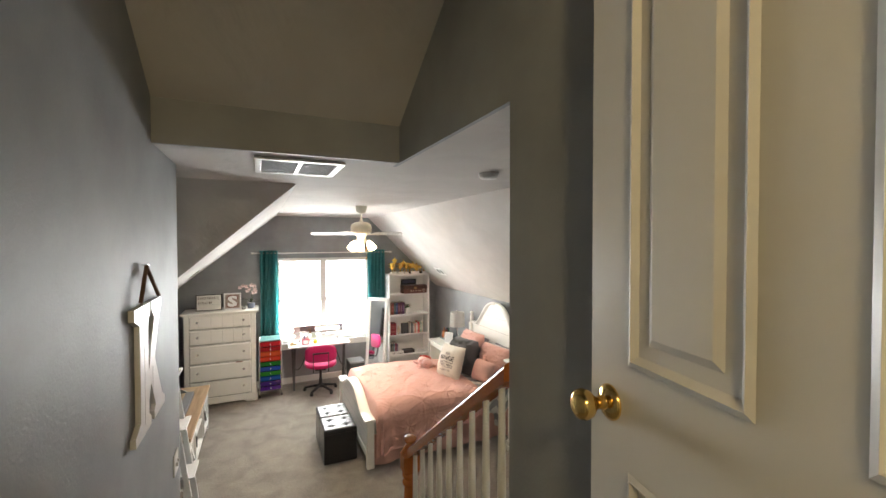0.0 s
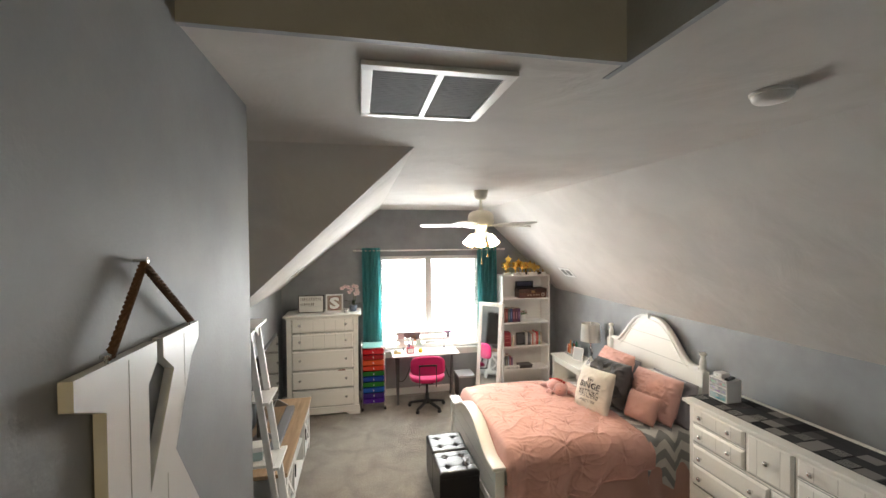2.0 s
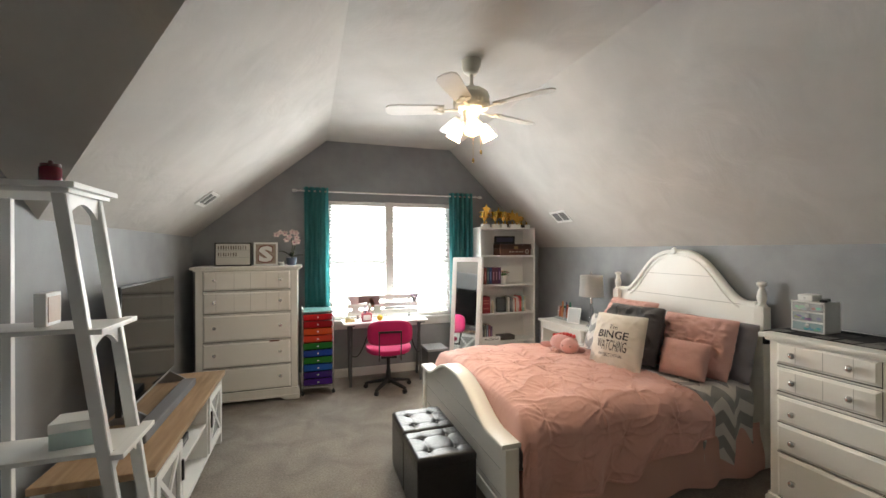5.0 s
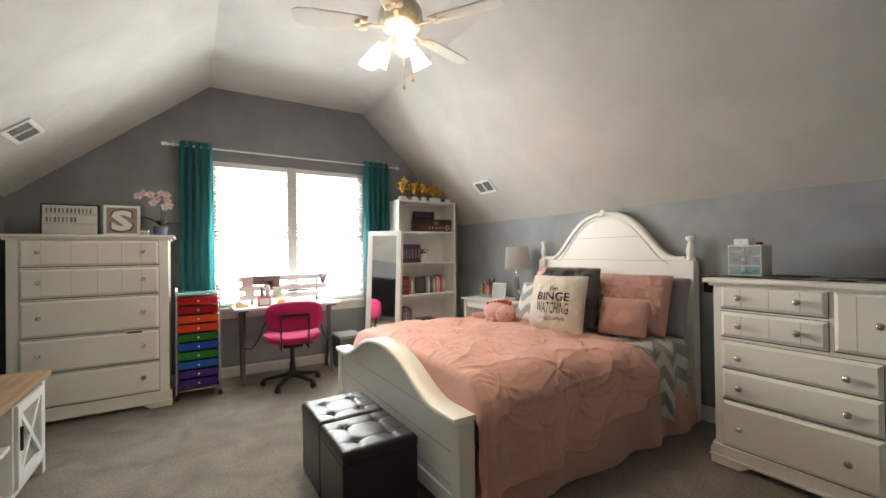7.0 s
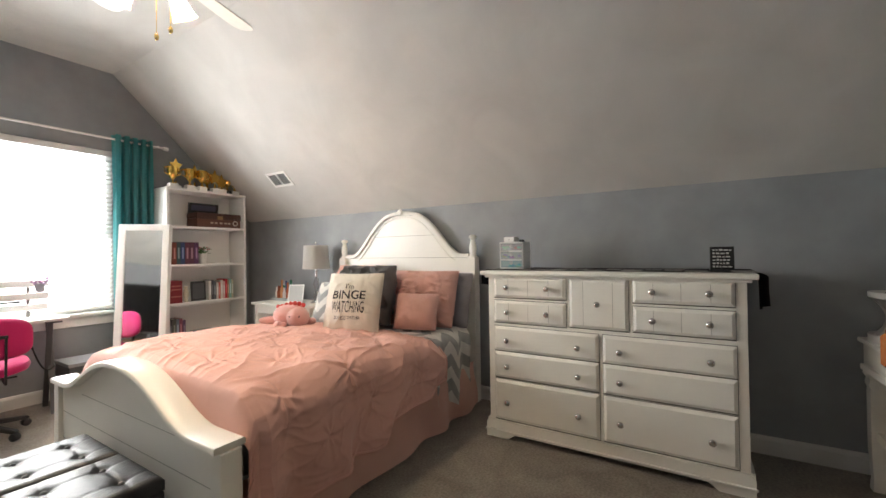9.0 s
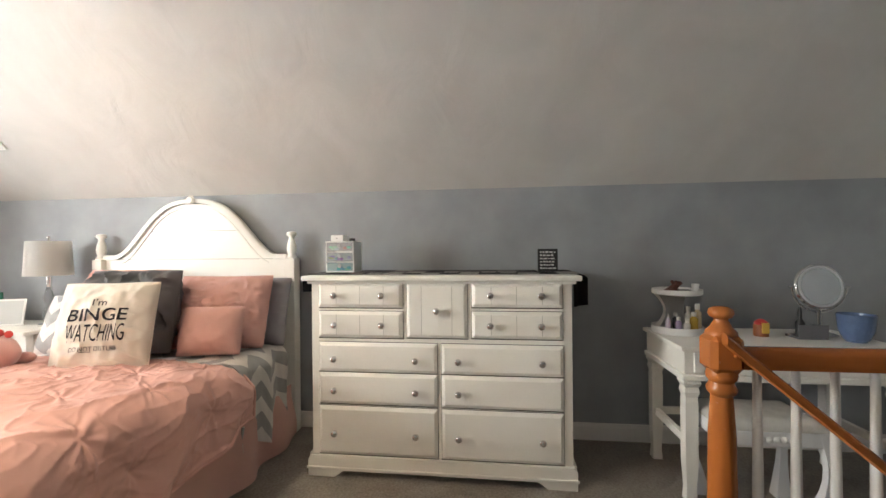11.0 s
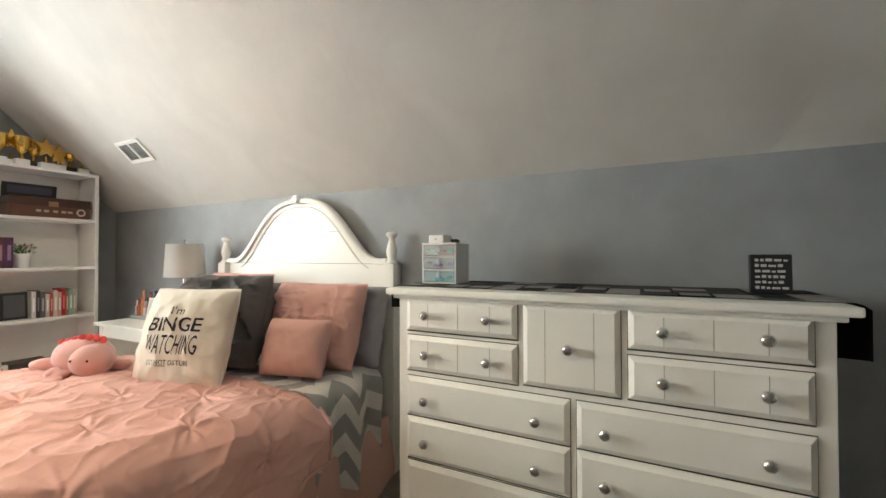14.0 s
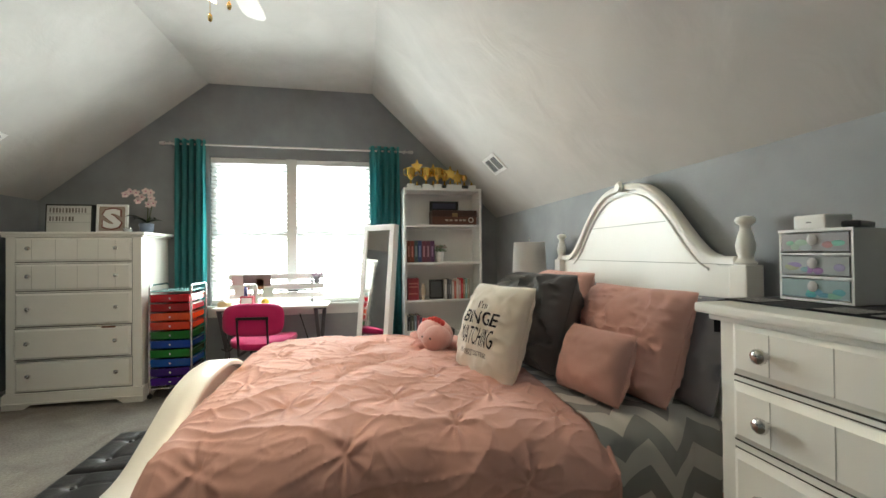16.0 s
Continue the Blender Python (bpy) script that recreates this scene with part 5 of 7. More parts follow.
def book(x, z, w, h, color, depth=0.17, lean=0.0, label="hardback book standing upright on the bookcase shelf"):
    ob = thing("book", label, "book", pose(x, BY0 + 0.045, z, 0, lean, 0), "books on the bookcase")
    m = plain("book_cover", color, 0.55)
    part("spine", box(0, 0, 0, w, 0.004, h, 0.001), m, ob)
    part("cover", box(0, 0.004, 0, 0.0022, depth, h), m, ob)
    part("cover", box(w - 0.0022, 0.004, 0, w, depth, h), m, ob)
    part("pages", box(0.0024, 0.005, 0.003, w - 0.0024, depth - 0.004, h - 0.003), M_PAPER, ob)
    part("title_bar", box(w * 0.3, -0.0012, h * 0.25, w * 0.7, -0.0002, h * 0.75), plain("title_print", tuple(min(0.8, c * 2.2 + 0.12) for c in color)), ob)


M_PAPER = plain("book_pages", (0.66, 0.60, 0.48), 0.9)


def row(x, z, spec):
    for w, h, c in spec:
        book(x, z, w, h, c)
        x += w + 0.0015
    return x


Z2, Z3, Z4, Z5 = SHELF[3] + 0.0225, SHELF[2] + 0.0225, SHELF[1] + 0.0225, SHELF[4] + 0.0225
row(2.035, Z2, [(0.034, 0.225, (0.16, 0.05, 0.02)), (0.038, 0.225, (0.17, 0.03, 0.015)), (0.036, 0.228, (0.03, 0.06, 0.06)), (0.040, 0.228, (0.02, 0.04, 0.12)), (0.044, 0.226, (0.10, 0.02, 0.04)), (0.042, 0.226, (0.08, 0.02, 0.04)), (0.045, 0.226, (0.07, 0.02, 0.07))])
xe = row(2.425, Z3, [(0.026, 0.205, (0.55, 0.54, 0.50)), (0.022, 0.21, (0.05, 0.05, 0.06)), (0.028, 0.20, (0.12, 0.13, 0.14)), (0.024, 0.18, (0.55, 0.50, 0.45)), (0.020, 0.185, (0.50, 0.10, 0.08)), (0.026, 0.205, (0.62, 0.55, 0.48)), (0.022, 0.19, (0.60, 0.35, 0.33)), (0.024, 0.215, (0.48, 0.02, 0.03)), (0.018, 0.20, (0.30, 0.20, 0.12)), (0.026, 0.212, (0.22, 0.42, 0.36)), (0.020, 0.205, (0.50, 0.42, 0.30))])
row(2.035, Z4, [(0.030, 0.21, (0.05, 0.05, 0.06)), (0.034, 0.22, (0.09, 0.10, 0.08)), (0.026, 0.215, (0.15, 0.20, 0.25)), (0.030, 0.22, (0.20, 0.05, 0.08)), (0.028, 0.20, (0.10, 0.06, 0.12))])


def shelf_things():
    s = thing("keepsake_case", "brown suitcase-style keepsake box with straps and a round badge", "keepsake box", pose(2.54, BY0 + 0.13, Z5))
    br, bd = mat("brown_leatherette", (0.10, 0.035, 0.02), 0.5, 0.25, 30), mat("dark_brown_strap", (0.05, 0.018, 0.010), 0.5, 0.2, 30)
    part("base", box(-0.24, -0.10, 0, 0.24, 0.10, 0.095, 0.008), br, s)
    part("lid", box(-0.244, -0.104, 0.096, 0.244, 0.104, 0.155, 0.008), bd, s)
    part("corner_strip", box(-0.246, -0.106, 0.088, 0.246, -0.101, 0.100, 0.002), bd, s)
    part("latch", box(-0.03, -0.112, 0.085, 0.03, -0.104, 0.125, 0.003), plain("aged_brass", (0.30, 0.20, 0.10), metal=0.8), s)
    part("badge", lathe([(0.030, 0), (0.030, 0.003)], 24), plain("pale_badge", (0.48, 0.42, 0.36)), s, at=pose(0.175, -0.101, 0.052, 90))
    part("badge_centre", lathe([(0.018, 0), (0.018, 0.004)], 20), br, s, at=pose(0.175, -0.101, 0.052, 90))
    for x in (-0.10, -0.055, 0.0, 0.05, 0.09):
        part("plain_mark", box(x, -0.1015, 0.04, x + 0.03, -0.0995, 0.058), plain("pale_badge", (0.40, 0.33, 0.26)), s)
    f = thing("leaning_artwork", "dark framed picture leaning at the back of the shelf", "picture", pose(2.46, BY1 - 0.07, Z5 + 0.0, 8, 0, 0))
    part("panel", box(-0.16, 0, 0, 0.16, 0.012, 0.27, 0.002), M_BLACK, f)
    part("print", box(-0.13, -0.002, 0.19, 0.13, 0.0, 0.25), plain("dark_blue_print", (0.05, 0.05, 0.09)), f)
    p = thing("potted_plant", "small white pot with green leaves and pale pink buds", "plant", pose(2.385, BY0 + 0.10, Z2))
    part("pot", lathe([(0.036, 0), (0.045, 0.10), (0.047, 0.105), (0.041, 0.104)], 20), M_WHITE2, p, smooth=True)
    rnd = random.Random(2)
    lv = bmesh.new()
    for k in range(60):
        a, e = rnd.uniform(0, 360), rnd.uniform(10, 80)
        m = pose(0, 0, 0.10, 0, 0, a) @ pose(rnd.uniform(0.01, 0.07), 0, rnd.uniform(0.0, 0.06), 0, -e, 0)
        vs = [lv.verts.new(m @ Vector(q)) for q in ((0, 0, 0), (0.014, 0.010, 0.004), (0.032, 0, 0.0), (0.014, -0.010, 0.004))]
        lv.faces.new(vs)
    part("leaves", lv, plain("green_leaves", (0.06, 0.14, 0.04)), p)
    bd_ = bmesh.new()
    for k in range(9):
        bmesh.ops.create_icosphere(bd_, subdivisions=1, radius=0.009, matrix=Matrix.Translation((rnd.uniform(-0.06, 0.06), rnd.uniform(-0.05, 0.02), rnd.uniform(0.14, 0.18))))
    part("buds", bd_, plain("pale_pink_buds", (0.55, 0.30, 0.28)), p)
    r = thing("boxed_set", "dark red boxed book set on the shelf", "boxed books", pose(2.095, BY0 + 0.10, Z3))
    part("box", box(-0.058, -0.07, 0, 0.058, 0.08, 0.225, 0.002), mat("dark_red_card", (0.20, 0.012, 0.02), 0.5), r)
    for z in (0.06, 0.13, 0.165):
        part("plain_mark", box(-0.045, -0.0715, z, 0.045, -0.0702, z + 0.014), plain("faded_print", (0.35, 0.12, 0.10)), r)
    v = thing("figurine", "cream ceramic vase-shaped figurine on a dark plinth", "figurine", pose(2.205, BY0 + 0.07, Z3))
    part("body", lathe([(0.016, 0), (0.020, 0.01), (0.012, 0.025), (0.022, 0.05), (0.028, 0.08), (0.020, 0.12), (0.012, 0.14), (0.020, 0.155), (0.018, 0.16)], 18), plain("cream_ceramic", (0.62, 0.55, 0.42)), v, smooth=True)
    q = thing("framed_photo", "dark standing picture frame among the books", "picture frame", pose(2.345, BY0 + 0.09, Z3, -4, 0, 0))
    part("frame", box(-0.075, 0, 0, 0.075, 0.015, 0.205, 0.003), M_BLACK, q)
    part("picture", box(-0.058, -0.002, 0.02, 0.058, 0, 0.185), plain("dim_photo", (0.07, 0.075, 0.08)), q)
    g = thing("slogan_block", "small white block sign with black capitals", "sign", pose(2.16, BY0 + 0.03, Z4))
    part("block", box(-0.13, -0.025, 0, 0.13, 0.02, 0.065, 0.002), M_WHITE2, g)
    flat_text(g, "MIND THE GAP", 0.21, 0.026, pose(0, -0.0262, 0.034, 90), M_INK)
    h = thing("dark_tray", "flat dark box lying on the lower shelf", "box", pose(2.42, BY0 + 0.12, Z4))
    part("body", box(-0.11, -0.08, 0, 0.11, 0.08, 0.05, 0.01), plain("dark_box", (0.06, 0.05, 0.05)), h)
    part("lid", box(-0.112, -0.082, 0.05, 0.112, 0.082, 0.058, 0.003), plain("dark_box", (0.08, 0.07, 0.07)), h)


def flat_text(parent, text, width, height, m, material, name="lettering", thick=0.0):
    """Flat lettering, width by height, centred in the xy plane of m."""
    cu = bpy.data.curves.new("print", "FONT")
    cu.body, cu.align_x, cu.align_y, cu.resolution_u, cu.offset = text, "CENTER", "CENTER", 2, thick
    tmp = bpy.data.objects.new("print", cu)
    scene.collection.objects.link(tmp)
    me = bpy.data.meshes.new_from_object(tmp.evaluated_get(bpy.context.evaluated_depsgraph_get()))
    bpy.data.objects.remove(tmp)
    bm = bmesh.new()
    bm.from_mesh(me)
    xs, ys = [v.co.x for v in bm.verts], [v.co.y for v in bm.verts]
    for v in bm.verts:
        v.co = ((v.co.x - (max(xs) + min(xs)) / 2) * width / (max(xs) - min(xs)), (v.co.y - (max(ys) + min(ys)) / 2) * height / (max(ys) - min(ys)), 0)
    return part(name, bm, material, parent, at=m)


shelf_things()
M_GOLD = mat("gold_plastic", (0.80, 0.52, 0.12), 0.22, 0.08, 20, metal=1.0)


def trophy(x, y, h, kind):
    ob = thing("trophy", "gold sports trophy on a small base on the bookcase top", "trophy", pose(x, y, 1.9195) @ Matrix.Diagonal((1.3, 1.3, 1.7, 1)), "trophies on the bookcase")
    base = M_WHITE2 if kind else M_BLACK
    part("plinth", box(-0.03, -0.025, 0, 0.03, 0.025, 0.026, 0.002), base, ob)
    if kind == 2:
        part("stem", lathe([(0.012, 0.026), (0.006, 0.04), (0.006, 0.055)], 12), M_GOLD, ob, smooth=True)
        star = []
        for i in range(10):
            a, r = math.pi / 2 + i * math.pi / 5, (0.052 if i % 2 == 0 else 0.025)
            star.append((r * math.cos(a), h - 0.055 + r * math.sin(a)))
        part("star", prism(star, 1, -0.008, 0.008, 0.003), M_GOLD, ob)
        return
    part("cup", lathe([(0.018, 0.026), (0.008, 0.035), (0.006, 0.05), (0.022, 0.062), (0.034, 0.085), (0.037, h), (0.034, h), (0.030, 0.09)], 20), M_GOLD, ob, smooth=True)
    for s in (-1, 1):
        part("handle", rod([(s * 0.030, 0, 0.075), (s * 0.055, 0, 0.085), (s * 0.060, 0, h - 0.012), (s * 0.036, 0, h - 0.004)], 0.0045, 8), M_GOLD, ob, smooth=True)


for x, y, h, k in ((2.08, 7.02, 0.125, 1), (2.16, 7.13, 0.20, 2), (2.24, 7.02, 0.125, 1), (2.33, 7.10, 0.17, 2), (2.36, 7.01, 0.125, 1), (2.45, 7.08, 0.12, 0), (2.50, 7.02, 0.15, 2), (2.58, 7.03, 0.13, 2), (2.66, 7.06, 0.085, 0), (2.74, 7.05, 0.085, 1)):
    trophy(x, y, h, k)


# ---- nightstand ----
def nightstand():
    ob = thing("nightstand", "small white nightstand with an open front beside the bed", "nightstand", pose(2.655, 5.745, 0))
    w, d, h = 0.85, 0.42, 0.73
    part("top", box(-0.02, 0, h - 0.024, d, w, h, 0.005), M_WHITE, ob)
    part("apron", box(0.02, 0.03, h - 0.11, 0.04, w - 0.03, h - 0.024), M_WHITE, ob)
    for x in (0.01, d - 0.055):
        for y in (0.02, w - 0.065):
            part("leg", box(x, y, 0, x + 0.045, y + 0.045, h - 0.024, 0.004), M_WHITE, ob)
    part("lower_shelf", box(0.015, 0.03, 0.30, d - 0.015, w - 0.03, 0.32), M_WHITE, ob)
    part("end_panel", box(0.03, w - 0.045, 0.32, d - 0.03, w - 0.03, h - 0.03), M_WHITE, ob)
    part("back_panel", box(d - 0.03, 0.06, 0.32, d - 0.018, w - 0.06, h - 0.03), M_WHITE, ob)


nightstand()


def table_lamp():
    ob = thing("table_lamp", "table lamp with a white drum shade and a clear glass stem", "lamp", pose(2.89, 5.87, 0.7305) @ Matrix.Diagonal((1.1, 1.1, 1.0, 1)))
    clear = bpy.data.materials.new("clear_glass")
    clear.use_nodes = True
    b = clear.node_tree.nodes["Principled BSDF"]
    b.inputs["Transmission Weight"].default_value, b.inputs["Roughness"].default_value = 1.0, 0.03
    part("foot", lathe([(0.055, 0), (0.055, 0.012), (0.03, 0.02)], 24), M_CHROME, ob, smooth=True)
    part("stem", lathe([(0.02, 0.02), (0.035, 0.06), (0.022, 0.11), (0.016, 0.14), (0.030, 0.19), (0.018, 0.24), (0.012, 0.27)], 20), clear, ob, smooth=True)
    part("socket", lathe([(0.012, 0.27), (0.014, 0.33), (0.01, 0.38)], 12), M_CHROME, ob, smooth=True)
    sh = bmesh.new()
    rings = []
    for r, z in ((0.122, 0.35), (0.110, 0.59)):
        rings.append([sh.verts.new((r * math.cos(a), r * math.sin(a), z)) for a in [2 * math.pi * i / 40 for i in range(40)]])
    for i in range(40):
        sh.faces.new((rings[0][i], rings[0][(i + 1) % 40], rings[1][(i + 1) % 40], rings[1][i]))
    bmesh.ops.solidify(sh, geom=sh.faces[:], thickness=0.003)
    part("shade", sh, cloth("white_linen_shade", (0.72, 0.70, 0.67)), ob, "white linen drum shade", smooth=True)
    part("spider", rod([(-0.11, 0, 0.565), (0.11, 0, 0.565)], 0.003, 6), M_CHROME, ob)
    part("finial", lathe([(0.004, 0.56), (0.004, 0.605), (0.009, 0.612), (0.009, 0.622), (0.002, 0.628)], 12), M_CHROME, ob, smooth=True)


table_lamp()
fr = thing("photo_stand", "white tablet-like photo frame on a dark easel", "photo frame", pose(2.83, 6.13, 0.7305, 0, 0, -64) @ pose(0, 0, 0, -14, 0, 0) @ Matrix.Diagonal((1.12, 1, 1.15, 1)))
part("frame", box(-0.075, 0, 0, 0.075, 0.008, 0.165, 0.004), M_WHITE2, fr)
part("screen", box(-0.064, -0.0015, 0.012, 0.064, 0, 0.153), plain("pale_photo", (0.60, 0.62, 0.62), 0.2), fr)
part("easel", prism([(0.008, 0.15), (0.012, 0.15), (0.075, 0.002), (0.07, 0.0)], 0, -0.05, 0.05), M_BLACK, fr)
cd = thing("nail_polish_rack", "clear rack crowded with small cosmetic bottles", "bottle rack", pose(2.93, 6.43, 0.7305) @ Matrix.Diagonal((1.2, 1.2, 1.4, 1)))
part("tray", box(-0.06, -0.10, 0, 0.06, 0.10, 0.02, 0.003), plain("clear_tray", (0.40, 0.45, 0.45), 0.15), cd)
part("back", box(0.052, -0.10, 0.02, 0.058, 0.10, 0.12), plain("clear_tray", (0.40, 0.45, 0.45), 0.15), cd)
rnd = random.Random(12)
for k in range(10):
    c = [(0.35, 0.10, 0.05), (0.04, 0.16, 0.10), (0.55, 0.50, 0.48), (0.10, 0.04, 0.06), (0.50, 0.22, 0.10), (0.06, 0.08, 0.16)][k % 6]
    h = rnd.uniform(0.08, 0.17)
    part("bottle", lathe([(0.016, 0.0), (0.016, h * 0.55), (0.008, h * 0.62), (0.009, h * 0.65), (0.009, h)], 12), plain("bottle_colour", c, 0.2), cd, smooth=True, at=pose(-0.03 + 0.045 * (k % 2) + rnd.uniform(-0.01, 0.01), -0.082 + 0.04 * (k // 2), 0.02))


# ---- television corner ----
M_TOP = wood("washed_oak_top", (0.26, 0.16, 0.085), (0.42, 0.285, 0.17), 1, 0.45, 6.0)


def tv_stand():
    x0, x1, y0, y1, h = -1.33, -0.87, 4.27, 5.90, 0.60
    ob = thing("tv_stand", "white farmhouse media stand with a pale oak top and barn doors", "tv stand", pose(0, 0, 0))
    part("top", box(x0, y0 - 0.02, h - 0.035, x1 + 0.02, y1 + 0.02, h, 0.006), M_TOP, ob, "pale weathered oak top")
    for x in (x0 + 0.01, x1 - 0.055):
        for y in (y0, y1 - 0.05):
            part("post", box(x, y, 0, x + 0.05, y + 0.05, h - 0.035, 0.003), M_WHITE2, ob)
    part("bottom_shelf", box(x0 + 0.01, y0 + 0.01, 0.08, x1 - 0.01, y1 - 0.01, 0.105), M_WHITE2, ob)
    part("back_panel", box(x0 + 0.002, y0 + 0.01, 0.105, x0 + 0.012, y1 - 0.01, h - 0.035), M_WHITE2, ob)
    for y in (y0 + 0.48, y1 - 0.50):
        part("divider", box(x0 + 0.012, y, 0.105, x1 - 0.012, y + 0.022, h - 0.036), M_WHITE2, ob)
    part("middle_shelf", box(x0 + 0.012, y0 + 0.50, 0.33, x1 - 0.02, y1 - 0.50, 0.35), M_WHITE2, ob)
    for k, (a, b) in enumerate(((y0 + 0.055, y0 + 0.475), (y1 - 0.475, y1 - 0.055))):
        c, d, fx = 0.115, h - 0.07, x1 - 0.002
        dr = part("door", box(fx - 0.018, a, c, fx - 0.012, b, d), plain("door_backing", (0.30, 0.30, 0.29)), ob, "barn door with crossed braces")
        for q in ((a, c, b, c + 0.05), (a, d - 0.05, b, d), (a, c + 0.05, a + 0.05, d - 0.05), (b - 0.05, c + 0.05, b, d - 0.05)):
            part("rail", box(fx - 0.012, q[0], q[1], fx + 0.006, q[2], q[3], 0.002), M_WHITE2, dr)
        for (ya, za), (yb, zb) in (((a + 0.05, c + 0.05), (b - 0.05, d - 0.05)), ((a + 0.05, d - 0.05), (b - 0.05, c + 0.05))):
            v = Vector((0, yb - ya, zb - za))
            n = Vector((0, -v.z, v.y)).normalized() * 0.014
            part("brace", prism([(ya + n.y, za + n.z), (yb + n.y, zb + n.z), (yb - n.y, zb - n.z), (ya - n.y, za - n.z)], 0, fx - 0.011, fx + (0.001 if za < zb else 0.003)), M_WHITE2, dr)
        part("handle", box(fx + 0.006, (b - 0.03) if k == 0 else (a + 0.018), 0.30, fx + 0.018, (b - 0.018) if k == 0 else (a + 0.03), 0.42, 0.003), M_BLACK, dr)


tv_stand()
gc = thing("game_console", "black game console on the media stand shelf", "game console", pose(-1.08, 5.0, 0.3505))
part("body", box(-0.14, -0.17, 0, 0.14, 0.17, 0.055, 0.008), M_BLACK, gc)
part("stripe", box(0.139, -0.12, 0.024, 0.1415, 0.12, 0.030), M_GREY, gc)


def television():
    ob = thing("television", "large flat black television switched off on a grey stand", "television", pose(-1.20, 5.30, 0.60, 0, 0, 2))
    scr = mat("dark_glossy_screen", (0.006, 0.006, 0.0065), 0.035, 0.0, 5, spec=0.5)
    part("panel", box(-0.02, -0.54, 0.085, 0.012, 0.54, 0.82, 0.004), M_BLACK, ob)
    part("screen", box(0.012, -0.53, 0.10, 0.0145, 0.53, 0.81), scr, ob, "glossy dark screen")
    for y in (-0.40, 0.40):
        part("foot", prism([(-0.11, 0.0), (0.13, 0.0), (0.13, 0.008), (0.012, 0.09), (-0.012, 0.09), (-0.11, 0.008)], 1, y - 0.008, y + 0.008), M_GREY, ob)
    part("bezel", box(0.0125, -0.54, 0.085, 0.0155, 0.54, 0.099), M_GREY, ob)


television()
sb = thing("soundbar", "long grey fabric soundbar in front of the television", "soundbar", pose(-1.03, 5.05, 0.6005, 0, 0, 0))
part("body", box(-0.045, -0.50, 0.004, 0.045, 0.50, 0.058, 0.010), mat("grey_speaker_cloth", (0.16, 0.16, 0.17), 0.8, 0.1, 300, 0.0006, 500), sb)
part("foot", box(-0.03, -0.40, 0, 0.03, -0.36, 0.004), M_BLACK, sb)
part("foot", box(-0.03, 0.36, 0, 0.03, 0.40, 0.004), M_BLACK, sb)


def ladder_shelf():
    ob = thing("ladder_shelf", "narrow white leaning ladder shelf with arched aprons", "ladder shelf", pose(0, 0, 0))
    ya, yb = 3.90, 4.19

    def fx(z):
        return -0.775 - 0.135 * z
    for y in (ya, yb - 0.03):
        part("front_rail", prism([(fx(0), 0), (fx(1.86), 1.86), (fx(1.86) - 0.045, 1.86), (fx(0) - 0.045, 0)], 1, y, y + 0.03, 0.003), M_WHITE2, ob)
        part("back_rail", box(-1.36, y + 0.002, 0, -1.325, y + 0.028, 1.86, 0.003), M_WHITE2, ob)
    for z in (0.38, 0.83, 1.31):
        part("shelf", box(-1.36, ya + 0.031, z, fx(z) + 0.045, yb - 0.031, z + 0.02, 0.003), M_WHITE2, ob)
        part("shelf_lip", box(fx(z) + 0.002, ya - 0.02, z, fx(z) + 0.048, yb + 0.02, z + 0.021, 0.003), M_WHITE2, ob)
    part("top_board", box(-1.38, ya - 0.035, 1.86, fx(1.86) + 0.045, yb + 0.035, 1.882, 0.004), M_WHITE2, ob)
    part("top_moulding", box(-1.37, ya - 0.018, 1.842, fx(1.86) + 0.022, yb + 0.018, 1.86, 0.004), M_WHITE2, ob)
    for z in (0.38, 0.83, 1.31, 1.842):
        n = 14
        a, b = ya + 0.03, yb - 0.03
        pts = [(a, z), (a, z - 0.085)] + [(a + (b - a) * (i / n), z - 0.085 + 0.055 * math.sin(math.pi * i / n)) for i in range(1, n)] + [(b, z - 0.085), (b, z)]
        part("apron", prism(pts, 0, fx(z) - 0.026, fx(z) - 0.006), M_WHITE2, ob)


ladder_shelf()
ct = thing("small_carton", "small white and pale teal carton on the ladder shelf", "carton", pose(-1.06, 4.06, 0.8515, 0, 0, 8))
part("box", box(-0.07, -0.06, 0, 0.07, 0.06, 0.10, 0.002), plain("pale_teal_card", (0.45, 0.58, 0.57)), ct)
part("flap", box(-0.072, -0.062, 0.065, 0.072, 0.062, 0.102, 0.002), M_WHITE2, ct)
for k in range(3):
    part("plain_mark", box(0.0705, -0.035 + 0.028 * k, 0.02, 0.0725, -0.015 + 0.028 * k, 0.05), plain("grey_print", (0.25, 0.27, 0.28)), ct)
wb = thing("photo_block", "small white block frame on the ladder shelf", "photo block", pose(-1.15, 4.05, 1.3315))
part("block", box(-0.02, -0.05, 0, 0.02, 0.05, 0.13, 0.003), M_WHITE2, wb)
part("picture", box(0.020, -0.04, 0.015, 0.0225, 0.04, 0.115), plain("warm_photo", (0.50, 0.38, 0.30)), wb)
rd = thing("candle_jar", "dark red candle jar on top of the ladder shelf", "candle", pose(-1.10, 3.97, 1.8825))
part("jar", lathe([(0.032, 0), (0.035, 0.01), (0.035, 0.06), (0.030, 0.065)], 18), mat("dark_red_glass", (0.16, 0.005, 0.02), 0.15), rd, smooth=True)
part("lid", lathe([(0.031, 0.065), (0.031, 0.075), (0.008, 0.078), (0.008, 0.088), (0.002, 0.09)], 18), mat("dark_red_lid", (0.10, 0.01, 0.02), 0.4), rd, smooth=True)


